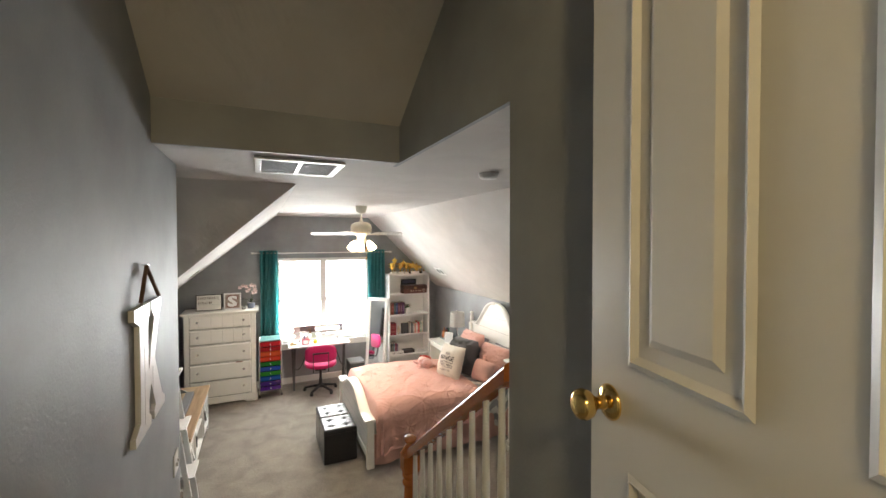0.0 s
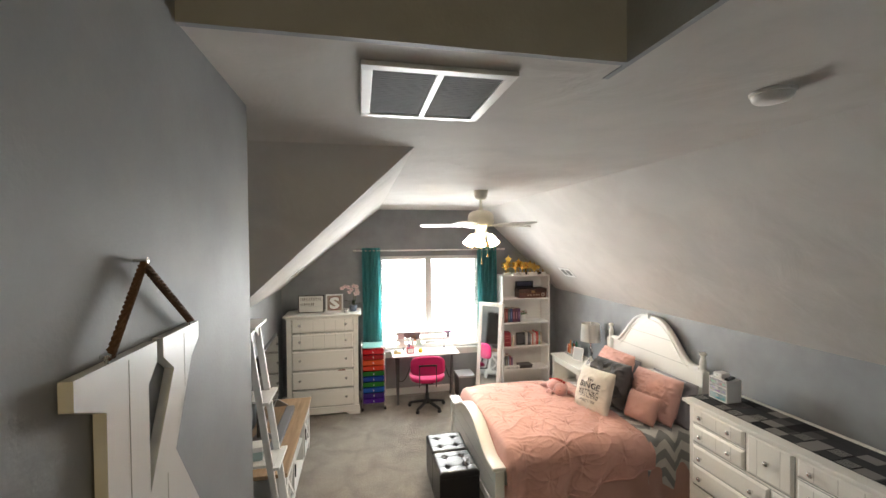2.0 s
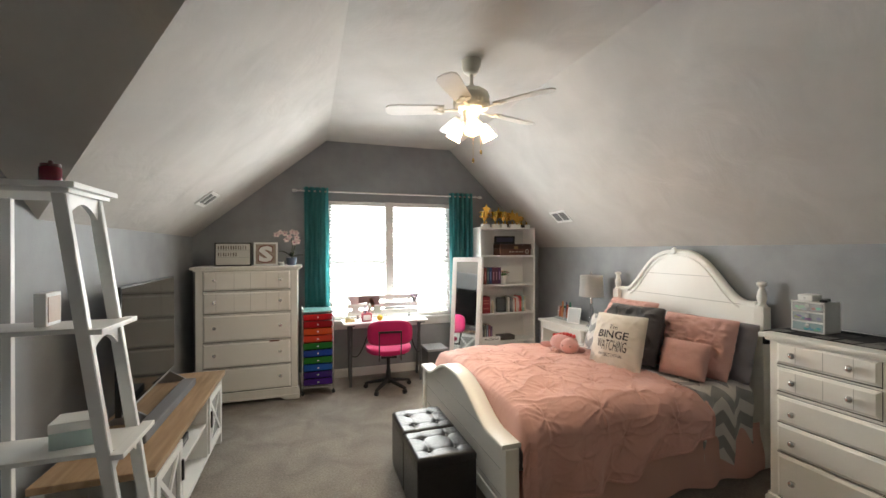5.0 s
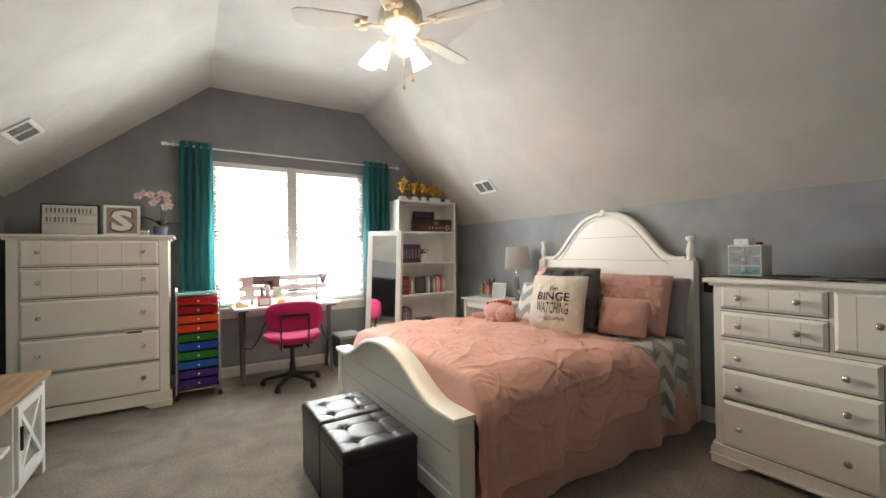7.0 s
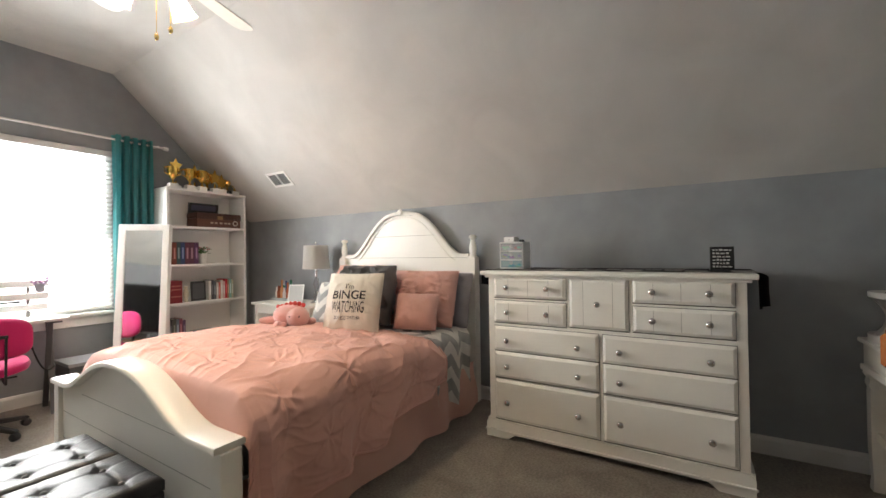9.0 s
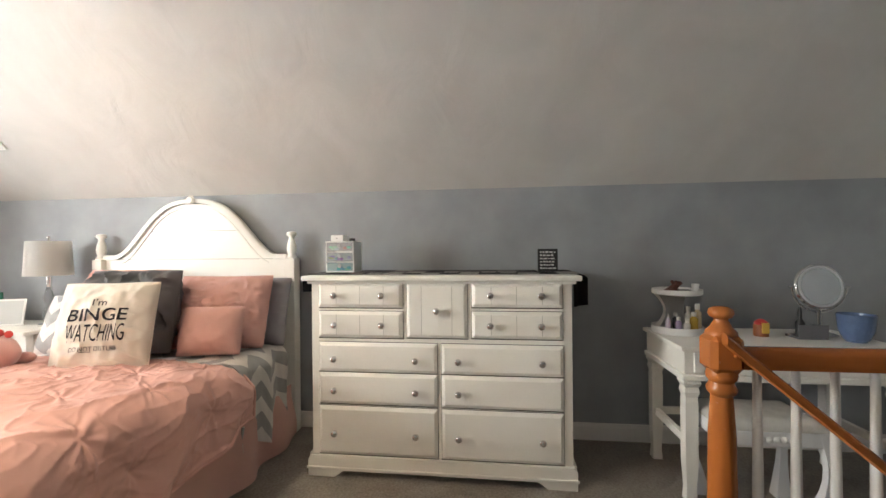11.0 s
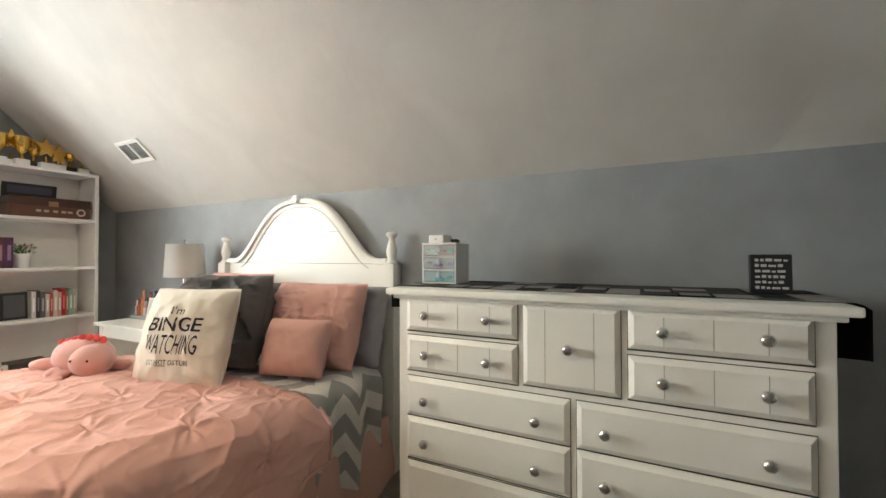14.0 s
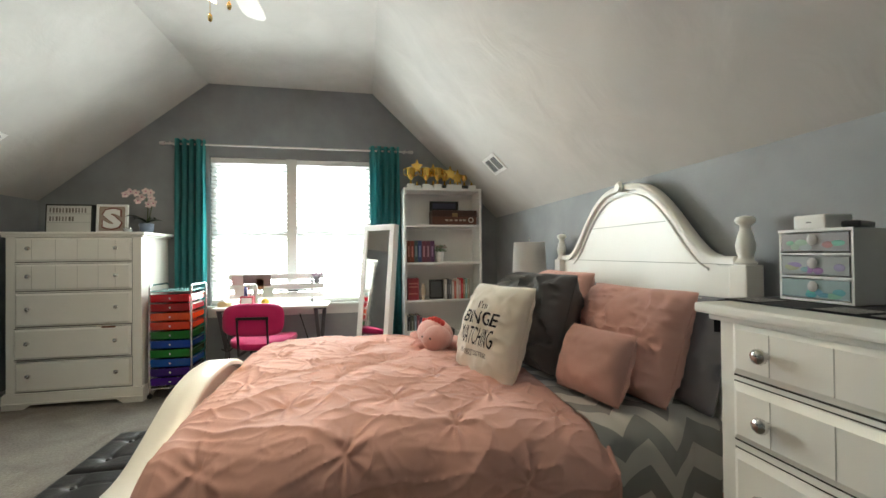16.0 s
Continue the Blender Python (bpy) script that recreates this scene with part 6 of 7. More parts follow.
# ---- on the chest ----
CT = 1.4525
lb = thing("lightbox_sign", "white cinema lightbox with a black rim and small letters", "lightbox", pose(-0.955, 6.96, CT, -3, 0, 0) @ Matrix.Diagonal((1.25, 1.12, 1.25, 1)))
part("case", box(-0.145, 0, 0, 0.145, 0.045, 0.205, 0.003), M_BLACK, lb)
part("face", box(-0.135, -0.002, 0.010, 0.135, 0.0, 0.195), plain("opal_face", (0.66, 0.65, 0.61), 0.4), lb)
for z in (0.073, 0.134):
    part("rail", box(-0.135, -0.006, z, 0.135, -0.002, z + 0.005), plain("clear_rail", (0.50, 0.50, 0.47), 0.3), lb)
rnd = random.Random(21)
for z, n in ((0.145, 12), (0.085, 8)):
    for k in range(n):
        part("letter_bar", box(-0.118 + 0.0195 * k, -0.0035, z, -0.118 + 0.0195 * k + rnd.uniform(0.006, 0.012), -0.0022, z + 0.032), plain("letter_print", (0.16, 0.14, 0.12)), lb)


def monogram():
    ob = thing("monogram_frame", "white framed plaque with a large letter S", "framed letter", pose(-0.625, 6.96, CT, -4, 0, 0) @ Matrix.Diagonal((1.24, 1.1, 1.24, 1)))
    brown = mat("rustic_pale_brown_board", (0.36, 0.29, 0.24), 0.7, 0.2, 25)
    part("board", box(-0.085, 0.006, 0.012, 0.085, 0.014, 0.198), brown, ob)
    for q in ((-0.10, 0, 0.10, 0.016), (-0.10, 0.194, 0.10, 0.21), (-0.10, 0.016, -0.084, 0.194), (0.084, 0.016, 0.10, 0.194)):
        part("frame", box(q[0], 0, q[1], q[2], 0.022, q[3], 0.002), M_WHITE2, ob)
    flat_text(ob, "S", 0.120, 0.145, pose(0, 0.002, 0.105, 90), M_WHITE2, thick=0.05)
    flat_text(ob, "S", 0.138, 0.163, pose(0, 0.005, 0.105, 90), mat("russet_letter_edge", (0.20, 0.05, 0.035), 0.7), thick=0.065)


monogram()


def orchid():
    ob = thing("potted_orchid", "pale pink orchid with dark leaves in a ribbed blue pot", "orchid", pose(-0.355, 6.99, CT) @ Matrix.Diagonal((1.12, 1.12, 1.08, 1)))
    part("pot", lathe([(0.040, 0), (0.048, 0.03), (0.052, 0.075), (0.054, 0.08), (0.047, 0.079)], 24), mat("slate_blue_glaze", (0.13, 0.17, 0.24), 0.3), ob, smooth=True)
    green = plain("orchid_leaf", (0.015, 0.035, 0.02), 0.3)
    for k, (a, l, up) in enumerate(((190, 0.15, 0.06), (-15, 0.15, 0.02), (80, 0.10, 0.05), (240, 0.10, 0.03))):
        def leaf(u, v):
            w = 0.024 * math.sin(math.pi * (0.08 + 0.9 * u)) * (2 * v - 1)
            return (l * u, w, 0.085 + up * math.sin(u * 2.2) + 0.4 * abs(w))
        bm = grid(leaf, 10, 4)
        bmesh.ops.solidify(bm, geom=bm.faces[:], thickness=0.002)
        part("leaf", bm, green, ob, "dark strap leaf", smooth=True, at=pose(0, 0, 0, 0, 0, a))
    stems = ([(0, 0, 0.07), (0.01, 0, 0.20), (-0.005, 0, 0.30), (-0.06, -0.01, 0.35), (-0.14, -0.02, 0.325)], [(0.01, 0, 0.07), (0.03, 0, 0.18), (0.045, 0, 0.27), (0.04, -0.01, 0.34)])
    for s in stems:
        part("stem", rod(s, 0.003, 8), plain("orchid_stem", (0.07, 0.10, 0.03)), ob, smooth=True)
    petal, lip = plain("orchid_petal", (0.76, 0.62, 0.61), 0.6), plain("orchid_lip", (0.50, 0.12, 0.25), 0.5)
    spots = [(-0.14, -0.025, 0.32), (-0.10, -0.03, 0.345), (-0.06, -0.03, 0.335), (-0.02, -0.03, 0.30), (-0.045, -0.035, 0.27), (0.01, -0.03, 0.35), (0.045, -0.03, 0.34), (0.05, -0.035, 0.29), (0.03, -0.035, 0.24), (0.065, -0.03, 0.25)]
    r2 = random.Random(5)
    for x, y, z in spots:
        bm = bmesh.new()
        for k in range(5):
            a = 90 + 72 * k
            m = pose(x, y, z, r2.uniform(-20, 20), r2.uniform(-20, 20), 0) @ pose(0, 0, 0, 90, 0, 0) @ pose(0, 0, 0, 0, 0, a) @ pose(0.014, 0, 0, 0, -18, 0) @ Matrix.Diagonal((0.021, 0.015, 0.0022, 1))
            bmesh.ops.create_icosphere(bm, subdivisions=1, radius=1, matrix=m)
        fl = part("flower", bm, petal, ob, "pale pink orchid flower", smooth=True)
        bm = bmesh.new()
        bmesh.ops.create_icosphere(bm, subdivisions=1, radius=0.006, matrix=Matrix.Translation((x, y - 0.006, z)))
        part("lip", bm, lip, fl)


orchid()
jar = thing("glass_jar", "small clear glass jar on the chest", "jar", pose(-0.46, 6.89, CT))
part("body", lathe([(0.030, 0), (0.032, 0.004), (0.032, 0.035), (0.030, 0.038)], 20), plain("clear_grey_glass", (0.45, 0.46, 0.45), 0.1), jar, smooth=True)
part("rim", lathe([(0.033, 0.034), (0.034, 0.038), (0.033, 0.042)], 20), M_CHROME, jar, smooth=True)


# ---- on the dresser ----
def runner():
    ob = thing("table_runner", "black, grey and white patchwork runner laid along the dresser", "table runner", pose(0, 0, 1.1005))
    tones = [cloth("runner_black", (0.018, 0.018, 0.020), sheen=0.0, rough=0.95), cloth("runner_grey", (0.10, 0.098, 0.098), sheen=0.0, rough=0.95), cloth("runner_pale", (0.26, 0.25, 0.24), sheen=0.0, rough=0.95), cloth("runner_charcoal", (0.05, 0.05, 0.054), sheen=0.0, rough=0.95)]
    r3 = random.Random(17)
    x0, x1, y0, y1 = 2.60, 2.99, 2.275, 3.845
    nx, ny = 4, 14
    part("backing", box(x0, y0 + 0.03, 0, x1, y1 - 0.03, 0.002), tones[0], ob)
    for i in range(nx):
        for j in range(ny):
            a, b = x0 + (x1 - x0) * i / nx, x0 + (x1 - x0) * (i + 1) / nx
            c, d = y0 + 0.03 + (y1 - y0 - 0.06) * j / ny, y0 + 0.03 + (y1 - y0 - 0.06) * (j + 1) / ny
            t = r3.choice((0, 0, 0, 0, 1, 3, 3, 3, 2))
            pc = part("patch", box(a + 0.001, c + 0.001, 0.002, b - 0.001, d - 0.001, 0.0045 + r3.uniform(0, 0.001)), tones[t], ob)
            if t in (0, 1) and r3.random() < 0.55:
                for q in range(5):
                    e = a + (b - a) * (q + 0.5) / 5
                    part("stripe", box(e - 0.006, c + 0.012, 0.0056, e + 0.006, d - 0.012, 0.0062), tones[2 if t == 0 else 0], pc)
    for y, s, drop in ((y1, 1, 0.13), (y0, -1, 0.21)):
        def hang(u, v):
            return (x0 + (x1 - x0) * u, y - s * 0.03 + s * (0.035 * min(1, v * 6) + 0.012 * math.sin(u * 9) * v), 0.002 - max(0, v - 0.05) * drop * (0.8 + 0.35 * u))
        bm = grid(hang, 20, 12)
        bmesh.ops.solidify(bm, geom=bm.faces[:], thickness=0.003)
        part("hanging_end", bm, tones[0], ob, "black hanging end of the runner", smooth=True)


runner()


def mini_drawers():
    ob = thing("mini_drawer_box", "small white box of three clear drawers on the dresser", "drawer box", pose(2.735, 3.68, 1.1062) @ Matrix.Diagonal((0.92, 0.92, 1.0, 1)))
    part("back_panel", box(0.155, -0.095, 0, 0.16, 0.095, 0.185), M_WHITE2, ob)
    for y in (-0.095, 0.089):
        part("side_panel", box(0, y, 0, 0.155, y + 0.006, 0.185, 0.001), M_WHITE2, ob)
    for z in (0.0, 0.060, 0.120, 0.180):
        part("tier", box(0.0, -0.089, z, 0.155, 0.089, z + 0.006), M_WHITE2, ob)
    part("front_rim", box(-0.003, -0.096, 0.180, 0.002, 0.096, 0.188, 0.001), M_WHITE2, ob)
    tint = [(0.40, 0.40, 0.42), (0.40, 0.43, 0.44), (0.34, 0.43, 0.45)]
    fill = [(0.42, 0.42, 0.46), (0.22, 0.30, 0.32), (0.14, 0.30, 0.34)]
    r4 = random.Random(3)
    for k, z in enumerate((0.126, 0.066, 0.006)):
        dr = part("drawer_front", box(-0.002, -0.086, z + 0.004, 0.001, 0.086, z + 0.051), plain("smoky_clear_plastic", tint[k], 0.12), ob, "smoky clear plastic drawer front")
        part("pull", lathe([(0.012, 0), (0.014, 0.004), (0.008, 0.008)], 12), plain("clear_pull", (0.55, 0.55, 0.55), 0.15), dr, smooth=True, at=pose(-0.002, 0, z + 0.034, 0, -90, 0))
        for q in range(6):
            c = r4.uniform(-0.07, 0.07)
            bm = bmesh.new()
            bmesh.ops.create_icosphere(bm, subdivisions=2, radius=1, matrix=pose(-0.0022, c, z + r4.uniform(0.012, 0.028)) @ Matrix.Diagonal((0.0015, r4.uniform(0.010, 0.022), r4.uniform(0.006, 0.010), 1)))
            part("content", bm, plain("drawer_content", tuple(v * r4.uniform(0.5, 1.4) for v in fill[k])), dr, smooth=True)


mini_drawers()
rt = thing("white_adapter_box", "small white square device on the drawer box", "device", pose(2.80, 3.705, 1.2945))
part("body", box(-0.045, -0.04, 0, 0.045, 0.04, 0.038, 0.006), M_WHITE2, rt)
part("light", box(-0.046, -0.006, 0.016, -0.0445, 0.006, 0.020), M_GREY, rt)
rm = thing("black_remote", "black remote lying on the drawer box", "remote", pose(2.80, 3.625, 1.2945, 0, 0, 20))
part("body", box(-0.06, -0.018, 0, 0.06, 0.018, 0.016, 0.006), M_BLACK, rm)
part("button", lathe([(0.006, 0.016), (0.005, 0.018)], 10), M_GREY, rm, at=pose(-0.03, 0, 0))
cable = tagged(part("wall_cable", rod([(3.06, 4.20, 1.16), (3.09, 4.30, 1.22), (3.09, 4.45, 1.27), (3.085, 4.56, 1.32)], 0.003, 6), M_WHITE2, smooth=True), "thin pale cable looped behind the headboard", "cable")
sg = thing("quote_sign", "small black block sign with white scribbled lines", "sign", pose(2.78, 2.45, 1.1075, 0, 0, -90) @ pose(0, 0, 0, -3, 0, 0))
part("block", box(-0.056, 0, 0, 0.056, 0.03, 0.130, 0.002), M_BLACK, sg)
r5 = random.Random(8)
for k in range(6):
    x = -0.044
    while x < 0.036:
        w = r5.uniform(0.008, 0.022)
        part("letter_bar", box(x, -0.0014, 0.014 + 0.0185 * k, min(0.046, x + w), -0.0004, 0.014 + 0.0185 * k + r5.uniform(0.006, 0.010)), plain("chalk_white", (0.55, 0.55, 0.53)), sg)
        x += w + 0.005


# ---- vanity ----
def vanity():
    x0, x1, y0, y1, h = 2.475, 2.965, 0.86, 1.85, 0.76
    ob = thing("vanity_table", "white dressing table with turned-in legs and three small drawers", "vanity table", pose(0, 0, 0))
    part("top", box(x0 - 0.02, y0 - 0.02, h - 0.022, x1, y1 + 0.02, h, 0.006), M_WHITE, ob)
    part("case", box(x0, y0, h - 0.135, x1 - 0.01, y1, h - 0.022, 0.003), M_WHITE, ob)
    part("moulding", box(x0 - 0.014, y0 - 0.014, h - 0.165, x1 - 0.005, y1 + 0.014, h - 0.135, 0.008), M_WHITE, ob)
    n = 3
    for k in range(n):
        a = y0 + 0.03 + (y1 - y0 - 0.06) * k / n + 0.012
        b = y0 + 0.03 + (y1 - y0 - 0.06) * (k + 1) / n - 0.012
        dr = part("drawer", box(x0 - 0.010, a, h - 0.125, x0 + 0.002, b, h - 0.032, 0.003), M_WHITE, ob)
        part("knob", lathe([(0.005, 0), (0.012, 0.012), (0.013, 0.018), (0.004, 0.024)], 14), M_CHROME, dr, smooth=True, at=pose(x0 - 0.010, (a + b) / 2, h - 0.078, 0, -90, 0))
    for x, y in ((x0 + 0.035, y0 + 0.035), (x0 + 0.035, y1 - 0.035), (x1 - 0.045, y0 + 0.035), (x1 - 0.045, y1 - 0.035)):
        bm = bmesh.new()
        prof = [(0.036, h - 0.165), (0.040, h - 0.18), (0.030, h - 0.20), (0.034, h - 0.225), (0.027, h - 0.25), (0.029, h - 0.27), (0.029, 0.20), (0.022, 0.06), (0.026, 0.0)]
        rings = [[bm.verts.new((x + sx * r, y + sy * r, z)) for sx, sy in ((-1, -1), (1, -1), (1, 1), (-1, 1))] for r, z in prof]
        for a, b in zip(rings, rings[1:]):
            for i in range(4):
                bm.faces.new((a[i], a[(i + 1) % 4], b[(i + 1) % 4], b[i]))
        bm.faces.new(rings[0])
        bm.faces.new(rings[-1][::-1])
        part("leg", bm, M_WHITE, ob)
    for y in (y0 + 0.035, y1 - 0.035):
        part("side_stretcher", box(x0 + 0.06, y - 0.012, 0.26, x1 - 0.07, y + 0.012, 0.30, 0.003), M_WHITE, ob)
    part("back_stretcher", box(x1 - 0.058, y0 + 0.06, 0.26, x1 - 0.034, y1 - 0.06, 0.30, 0.003), M_WHITE, ob)


vanity()


def stool():
    ob = thing("vanity_stool", "white stool with a pale damask cushion under the dressing table", "stool", pose(2.47, 1.545, 0))
    w, d = 0.225, 0.155
    sc = mat("pale_damask", (0.55, 0.54, 0.51), 0.8, 0.25, 22)
    M_ST = plain("bluish_white_paint", (0.78, 0.79, 0.80), 0.4)

    def top(u, v):
        x, y = (2 * u - 1) * d, (2 * v - 1) * w
        e = min(d - abs(x), w - abs(y))
        return (x, y, 0.445 + 0.03 * (1 - max(0, 1 - e / 0.05) ** 2))
    bm = grid(top, 20, 26)
    r = bmesh.ops.extrude_edge_only(bm, edges=[e for e in bm.edges if e.is_boundary])
    for v in [g for g in r["geom"] if isinstance(g, bmesh.types.BMVert)]:
        v.co.z = 0.430
    part("cushion", bm, sc, ob, smooth=True)
    part("apron", box(-d, -w, 0.365, d, w, 0.43, 0.004), M_ST, ob)
    for k in range(5):
        part("carving", lathe([(0.016, 0), (0.010, 0.005), (0.003, 0.008)], 10), M_ST, ob, smooth=True, at=pose(-d, -0.06 + 0.03 * k, 0.395, 0, -90, 0))
    for sx in (-1, 1):
        for sy in (-1, 1):
            bm = bmesh.new()
            rings = []
            for t in range(9):
                f = t / 8
                z = 0.43 * (1 - f)
                r = 0.028 - 0.012 * math.sin(math.pi * min(1, f * 1.1)) + (0.004 if t == 8 else 0)
                bow = 0.02 * math.sin(math.pi * f * 1.3) * (1 if f < 0.75 else 0.6)
                x, y = sx * (d - 0.03 + bow), sy * (w - 0.03 + bow)
                rings.append([bm.verts.new((x + a * r, y + b * r, z)) for a, b in ((-1, -1), (1, -1), (1, 1), (-1, 1))])
            for a, b in zip(rings, rings[1:]):
                for i in range(4):
                    bm.faces.new((a[i], a[(i + 1) % 4], b[(i + 1) % 4], b[i]))
            bm.faces.new(rings[0])
            bm.faces.new(rings[-1][::-1])
            part("leg", bm, M_ST, ob, smooth=True)


stool()


def cosmetic_tower():
    ob = thing("cosmetic_tower", "two-tier round white cosmetics stand holding bottles", "cosmetics stand", pose(2.82, 1.735, 0.7602))
    part("lower_tray", lathe([(0.125, 0), (0.130, 0.004), (0.130, 0.04), (0.126, 0.04), (0.124, 0.012), (0.01, 0.010)], 36), M_WHITE2, ob, smooth=True)
    part("upper_tray", lathe([(0.120, 0.215), (0.127, 0.22), (0.127, 0.245), (0.122, 0.245), (0.121, 0.228), (0.01, 0.226)], 36), M_WHITE2, ob, smooth=True)

    def side(u, v):
        a = radians(-50 + 100 * v)
        r = 0.122 - 0.05 * math.sin(math.pi * u)
        return (r * math.cos(a), r * math.sin(a), 0.02 + 0.20 * u)
    bm = grid(side, 12, 14)
    bmesh.ops.solidify(bm, geom=bm.faces[:], thickness=0.004)
    part("back_wall", bm, M_WHITE2, ob, smooth=True)

    def flank(u, v):
        a = radians(62 + 44 * v)
        r = 0.122 - 0.055 * math.sin(math.pi * u)
        return (r * math.cos(a), r * math.sin(a), 0.02 + 0.20 * u)
    bm = grid(flank, 12, 8)
    bmesh.ops.solidify(bm, geom=bm.faces[:], thickness=0.004)
    part("side_wall", bm, M_WHITE2, ob, smooth=True)
    specs = [(-0.09, 0.03, 0.085, 0.016, (0.30, 0.24, 0.36)), (-0.06, 0.07, 0.095, 0.014, (0.55, 0.48, 0.55)), (-0.095, -0.01, 0.075, 0.018, (0.62, 0.60, 0.55)), (-0.075, -0.055, 0.11, 0.020, (0.50, 0.34, 0.06)), (-0.04, -0.09, 0.15, 0.020, (0.62, 0.52, 0.34)), (0.0, -0.06, 0.13, 0.018, (0.66, 0.66, 0.62)), (-0.03, 0.02, 0.10, 0.016, (0.05, 0.05, 0.06))]
    for x, y, h, r, c in specs:
        b = part("bottle", lathe([(r, 0.0), (r, h * 0.7), (r * 0.5, h * 0.78), (r * 0.5, h)], 14), plain("bottle_colour", c, 0.25), ob, smooth=True, at=pose(x, y, 0.012))
        part("cap", lathe([(r * 0.62, h * 0.82), (r * 0.62, h * 1.02)], 12), plain("cap_colour", (0.66, 0.65, 0.60)), b, smooth=True)
    wood_c = plain("dark_brown_accessory", (0.08, 0.022, 0.012))
    for k in range(7):
        a = 1.6 + 0.35 * k
        part("accessory", rod([(-0.04 + 0.06 * math.cos(a), 0.05 + 0.03 * math.sin(a), 0.235), (-0.05 + 0.07 * math.cos(a + 1.3), 0.06 + 0.04 * math.sin(a + 2), 0.29)], 0.009, 7), wood_c, ob, "dark brown hair accessory")
    part("white_cup", lathe([(0.014, 0.245), (0.020, 0.292), (0.018, 0.292), (0.013, 0.25)], 16), M_WHITE2, ob, smooth=True, at=pose(-0.05, -0.075, -0.015))
    part("silver_dish", lathe([(0.03, 0.232), (0.045, 0.243), (0.043, 0.244), (0.028, 0.235)], 20), M_CHROME, ob, smooth=True, at=pose(-0.05, -0.01, 0))


cosmetic_tower()


def makeup_mirror():
    ob = thing("makeup_mirror", "round chrome makeup mirror with a frosted rim on a stand", "mirror", pose(2.80, 1.02, 0.7602))
    part("foot", lathe([(0.075, 0), (0.078, 0.006), (0.05, 0.014), (0.012, 0.02)], 30), M_CHROME, ob, smooth=True)
    part("stem", lathe([(0.010, 0.015), (0.010, 0.13), (0.016, 0.14)], 14), M_CHROME, ob, smooth=True)
    yoke = [(0, 0.135 * math.cos(a), 0.26 + 0.135 * math.sin(a)) for a in [math.pi + math.pi * i / 20 for i in range(21)]]
    part("yoke", rod(yoke, 0.006, 8), M_CHROME, ob, smooth=True)
    head = part("rim", lathe([(0.118, -0.010), (0.124, 0), (0.118, 0.010), (0.104, 0.012), (0.100, 0.010)], 44), M_CHROME, ob, smooth=True, at=pose(0, 0, 0.26, 0, -82, 0))
    part("light_ring", lathe([(0.110, 0.0105), (0.110, 0.0125), (0.100, 0.0125), (0.100, 0.0105)], 44), plain("frosted_mirror_ring", (0.62, 0.64, 0.65), 0.35), head, "frosted pale ring")
    part("mirror_glass", lathe([(0.0985, 0.011), (0.0985, 0.0128)], 44), bpy.data.materials["mirror_glass"], head, "round mirror glass")
    for s in (-1, 1):
        part("pivot", rod([(0, s * 0.118, 0.26), (0, s * 0.15, 0.26)], 0.006, 8), M_CHROME, ob, smooth=True)


makeup_mirror()
vb = thing("blue_glass_bowl", "deep blue hobnail glass bowl on the dressing table", "bowl", pose(2.64, 0.97, 0.7602) @ Matrix.Diagonal((1.12, 1.12, 1.2, 1)))
part("bowl", lathe([(0.034, 0), (0.045, 0.01), (0.062, 0.05), (0.068, 0.115), (0.064, 0.115), (0.056, 0.05), (0.02, 0.014)], 30), mat("blue_glass", (0.10, 0.15, 0.27), 0.15, 0.2, 40, 0.002, 120), vb, smooth=True)
part("base_ring", lathe([(0.036, 0), (0.036, 0.006)], 24), plain("pale_blue_glass", (0.35, 0.40, 0.60), 0.1), vb, smooth=True)
vc = thing("cosmetics_caddy", "clear acrylic caddy with dark cosmetics", "caddy", pose(2.72, 1.14, 0.7602))
part("tray", box(-0.05, -0.07, 0, 0.05, 0.07, 0.012, 0.002), plain("smoky_acrylic", (0.14, 0.14, 0.15), 0.1), vc)
part("wall", box(-0.05, -0.07, 0.012, -0.047, 0.07, 0.075), plain("smoky_acrylic", (0.14, 0.14, 0.15), 0.1), vc)
part("bottle", lathe([(0.020, 0.012), (0.020, 0.08), (0.008, 0.10), (0.008, 0.14), (0.004, 0.16)], 14), M_BLACK, vc, smooth=True, at=pose(0, 0.03, 0))
part("bottle", lathe([(0.022, 0.012), (0.022, 0.06), (0.012, 0.07)], 14), plain("dark_navy", (0.02, 0.02, 0.05), 0.3), vc, smooth=True, at=pose(-0.01, -0.035, 0))
vd = thing("candy_tin", "small red and yellow tin on the dressing table", "tin", pose(2.75, 1.34, 0.7602))
part("tin", lathe([(0.034, 0), (0.036, 0.06), (0.034, 0.062)], 20), plain("brown_orange_tin", (0.28, 0.09, 0.03)), vd, smooth=True)
part("lid", lathe([(0.030, 0.062), (0.032, 0.075), (0.012, 0.09), (0.002, 0.092)], 16), plain("red_lid", (0.50, 0.04, 0.04)), vd, smooth=True)
part("tag", box(-0.040, -0.018, 0.02, -0.034, 0.018, 0.075, 0.002), plain("yellow_tag", (0.70, 0.45, 0.08)), vd)


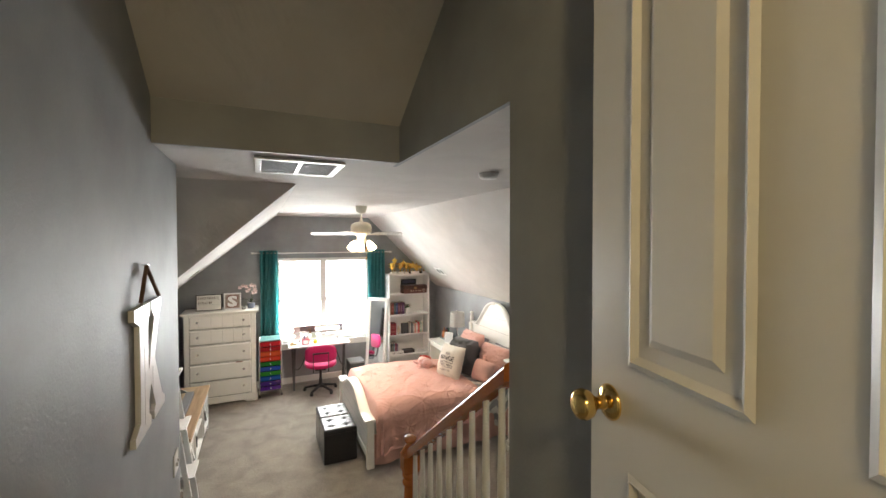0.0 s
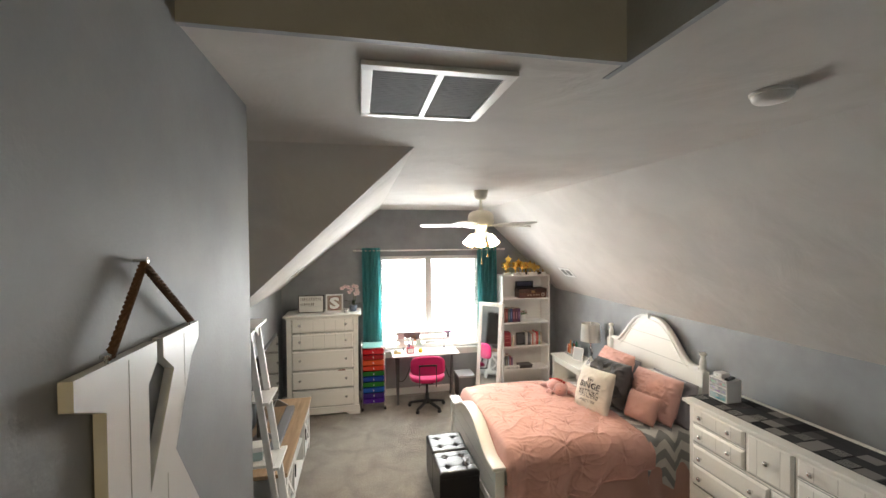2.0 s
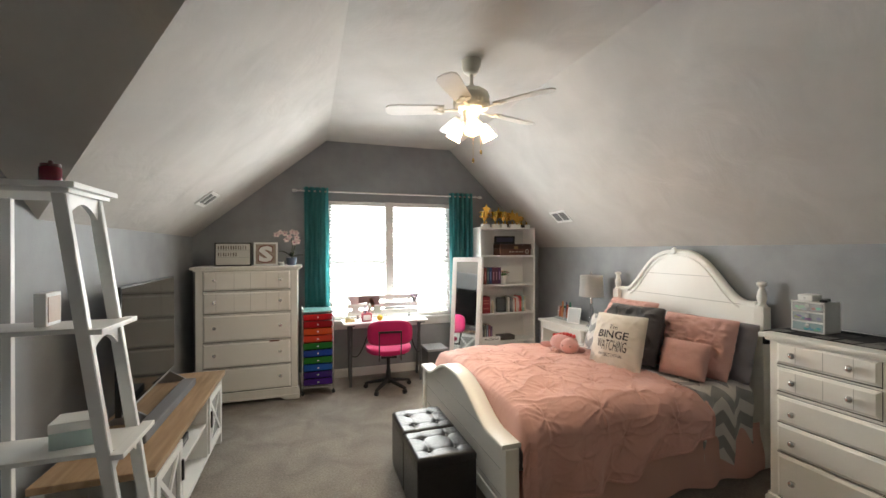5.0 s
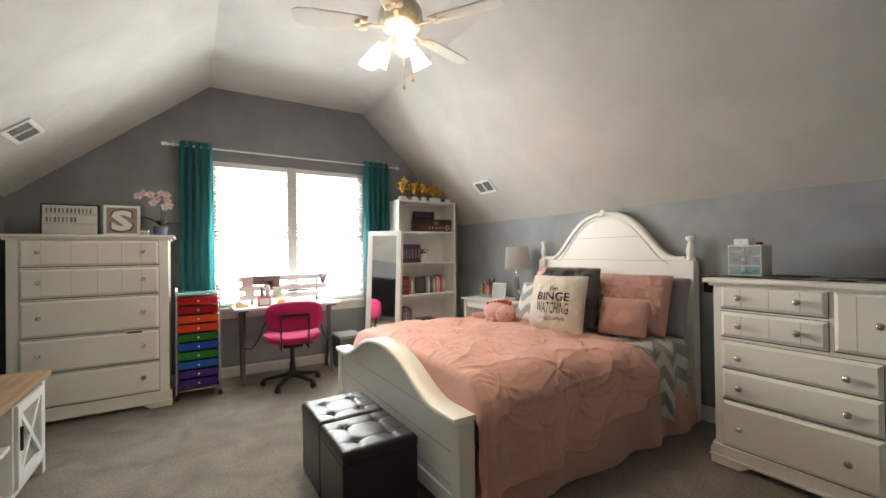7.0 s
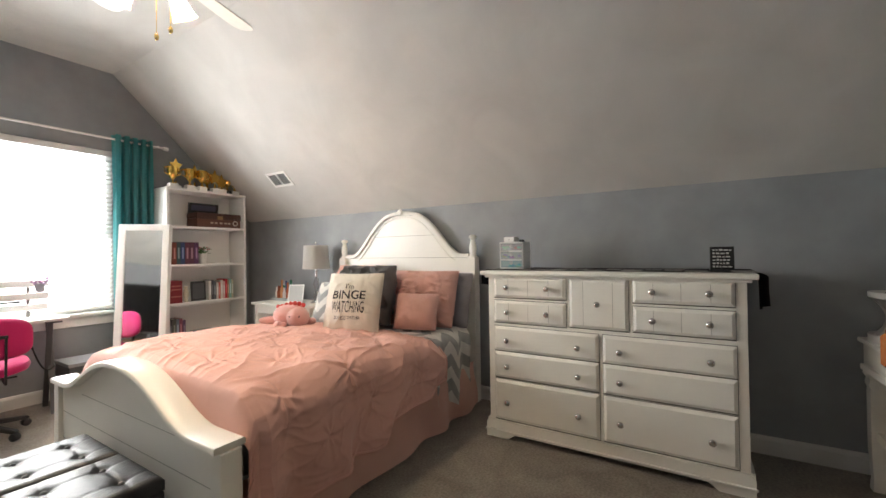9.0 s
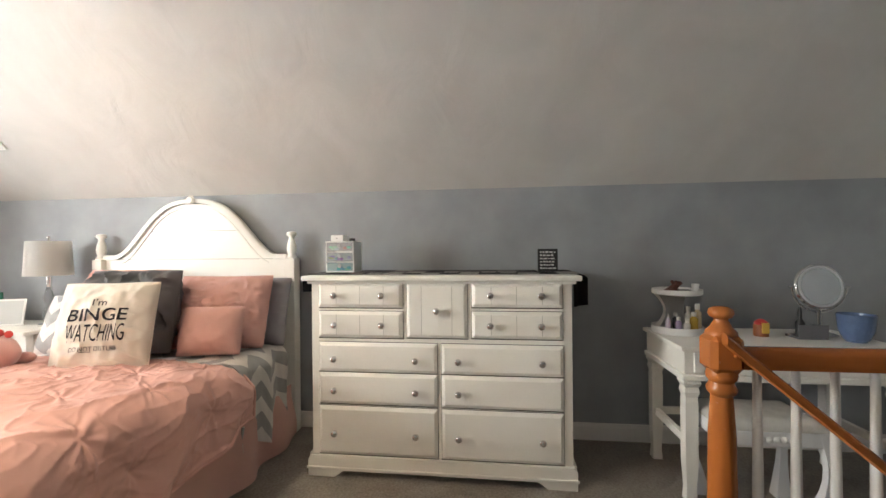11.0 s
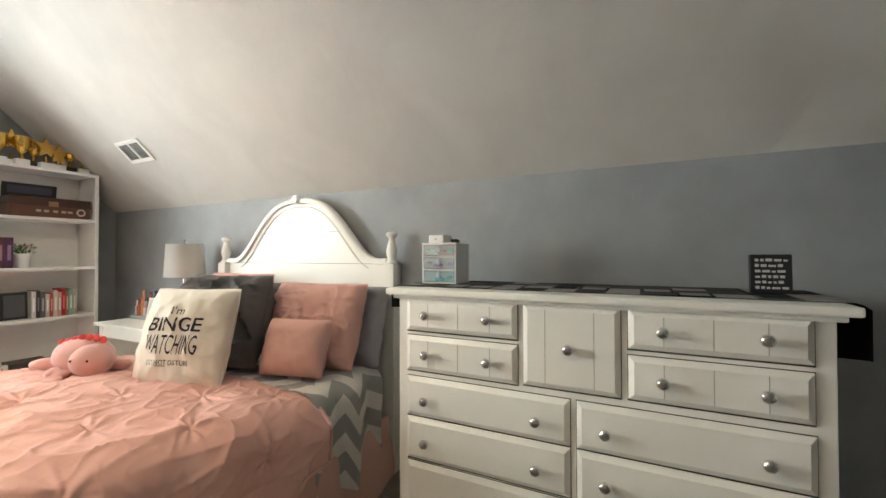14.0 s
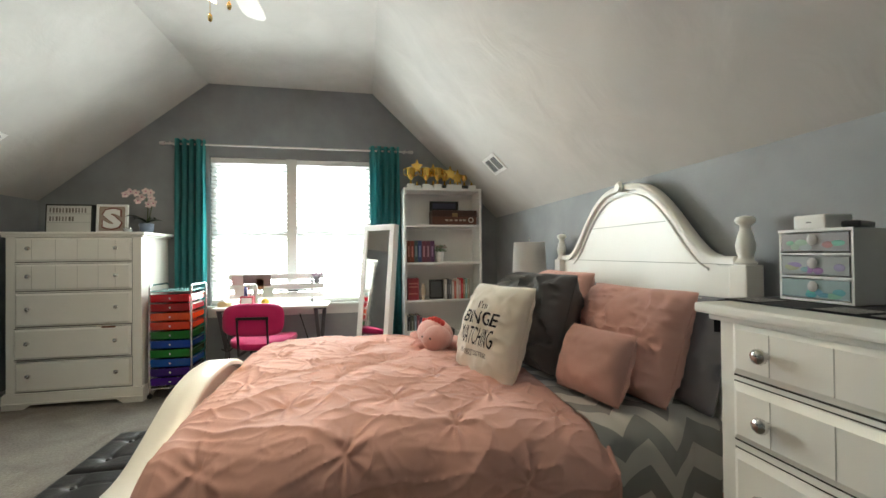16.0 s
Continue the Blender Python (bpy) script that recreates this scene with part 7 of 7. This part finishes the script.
# ---- stair wall ----
def wall_letter():
    ob = thing("wall_letter", "large white planked wooden letter K hung on a rope", "wall letter", pose(SL + 0.003, 0.211, 0.3375) @ Matrix.Diagonal((1, 0.852, 0.87, 1)))
    pts = [(1.44, 2.25), (1.715, 2.25), (1.715, 2.205), (1.675, 2.165), (1.675, 1.93), (1.80, 2.165), (1.745, 2.205), (1.745, 2.25), (1.957, 2.25), (1.957, 2.205), (1.905, 2.165), (1.80, 1.965),
           (1.955, 1.735), (2.02, 1.70), (2.02, 1.66), (1.775, 1.66), (1.775, 1.70), (1.805, 1.725), (1.72, 1.855), (1.675, 1.79), (1.675, 1.725), (1.715, 1.70), (1.715, 1.66), (1.44, 1.66), (1.44, 1.70), (1.525, 1.735), (1.525, 2.165), (1.44, 2.20)]
    part("letter", prism(pts, 0, 0.0, 0.019), M_TRIM, ob)
    # the letter's grooves are shade painted as grey strips
    for y in (1.60, 1.755, 1.86):
        z0, z1 = {1.60: (1.70, 2.24), 1.755: (1.80, 1.93), 1.86: (2.10, 2.24)}[y]
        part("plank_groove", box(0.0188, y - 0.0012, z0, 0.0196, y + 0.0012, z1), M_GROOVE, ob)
    twine = mat("brown_jute_rope", (0.13, 0.07, 0.04), 0.9, 0.4, 120, 0.003, 220)
    for a, b in (((0.016, 1.535, 2.262), (0.012, 1.672, 2.425)), ((0.012, 1.672, 2.425), (0.016, 1.900, 2.262))):
        bm = bmesh.new()
        for k in range(3):
            pts = []
            for i in range(41):
                t = i / 40
                p = Vector(a).lerp(Vector(b), t)
                ang = t * 40 + k * 2.094
                pts.append((p.x + 0.004 * math.cos(ang) + 0.004, p.y + 0.003 * math.sin(ang), p.z + 0.003 * math.sin(ang)))
            rod(pts, 0.0048, 6, bm)
        part("rope", bm, twine, ob, "twisted brown rope", smooth=True)
    for y in (1.535, 1.90):
        part("screw_eye", lathe([(0.003, 2.245), (0.003, 2.258), (0.009, 2.262), (0.009, 2.268), (0.002, 2.272)], 12), M_CHROME, ob, smooth=True, at=pose(0.016, y, 0))
    part("nail", lathe([(0.004, 0), (0.004, 0.022), (0.007, 0.024)], 10), M_CHROME, ob, at=pose(0, 1.672, 2.432, 0, 90, 0))


wall_letter()
sw = thing("light_switch", "white double light switch plate on the stair wall", "light switch", pose(SL, 2.29, 1.31))
part("plate", box(0.0005, -0.058, -0.06, 0.008, 0.058, 0.06, 0.003), M_TRIM, sw)
for y in (-0.023, 0.023):
    part("toggle", box(0.008, y - 0.005, -0.012, 0.020, y + 0.005, 0.010, 0.002), M_TRIM, sw)


# ---- plush toy ----
def plush_toy():
    pink, red = mat("pale_pink_plush", (0.68, 0.36, 0.32), 0.95, 0.08, 40, 0.003, 350, sheen=0.5), mat("coral_plush_crest", (0.62, 0.07, 0.06), 0.9)
    bm = bmesh.new()

    def blob(x, y, z, a, b, c, rz=0, mi=0):
        n0 = len(bm.faces)
        bmesh.ops.create_uvsphere(bm, u_segments=20, v_segments=14, radius=1, matrix=pose(x, y, z, 0, 0, rz) @ Matrix.Diagonal((a, b, c, 1)))
        bm.faces.ensure_lookup_table()
        for f in bm.faces[n0:]:
            f.material_index = mi
    blob(0, 0, 0.085, 0.085, 0.13, 0.085)
    blob(-0.045, -0.075, 0.075, 0.085, 0.08, 0.072)
    blob(0.02, 0.16, 0.045, 0.03, 0.09, 0.03, 15)
    blob(-0.08, 0.06, 0.028, 0.06, 0.03, 0.026, 20)
    blob(-0.09, 0.02, 0.024, 0.05, 0.026, 0.022, 0)
    blob(0.06, -0.12, 0.03, 0.035, 0.05, 0.028, 0)
    for k in range(7):
        t = k / 6
        blob(-0.03 + 0.02 * t, -0.11 + 0.20 * t, 0.148 + 0.026 * math.sin(math.pi * min(1, t * 0.9 + 0.2)), 0.010, 0.016, 0.017, 0, 1)
    for y in (-0.115, -0.045):
        blob(-0.122, y, 0.09, 0.004, 0.006, 0.006, 0, 2)
    ob = part("plush_toy", bm, (pink, red, M_BLACK), smooth=True, at=pose(1.99, 5.11, BT + 0.046, 0, 0, 28) @ Matrix.Diagonal((0.99, 0.99, 0.99, 1)))
    tagged(ob, "pale pink plush dinosaur with a coral crest on the comforter", "plush toy")


plush_toy()
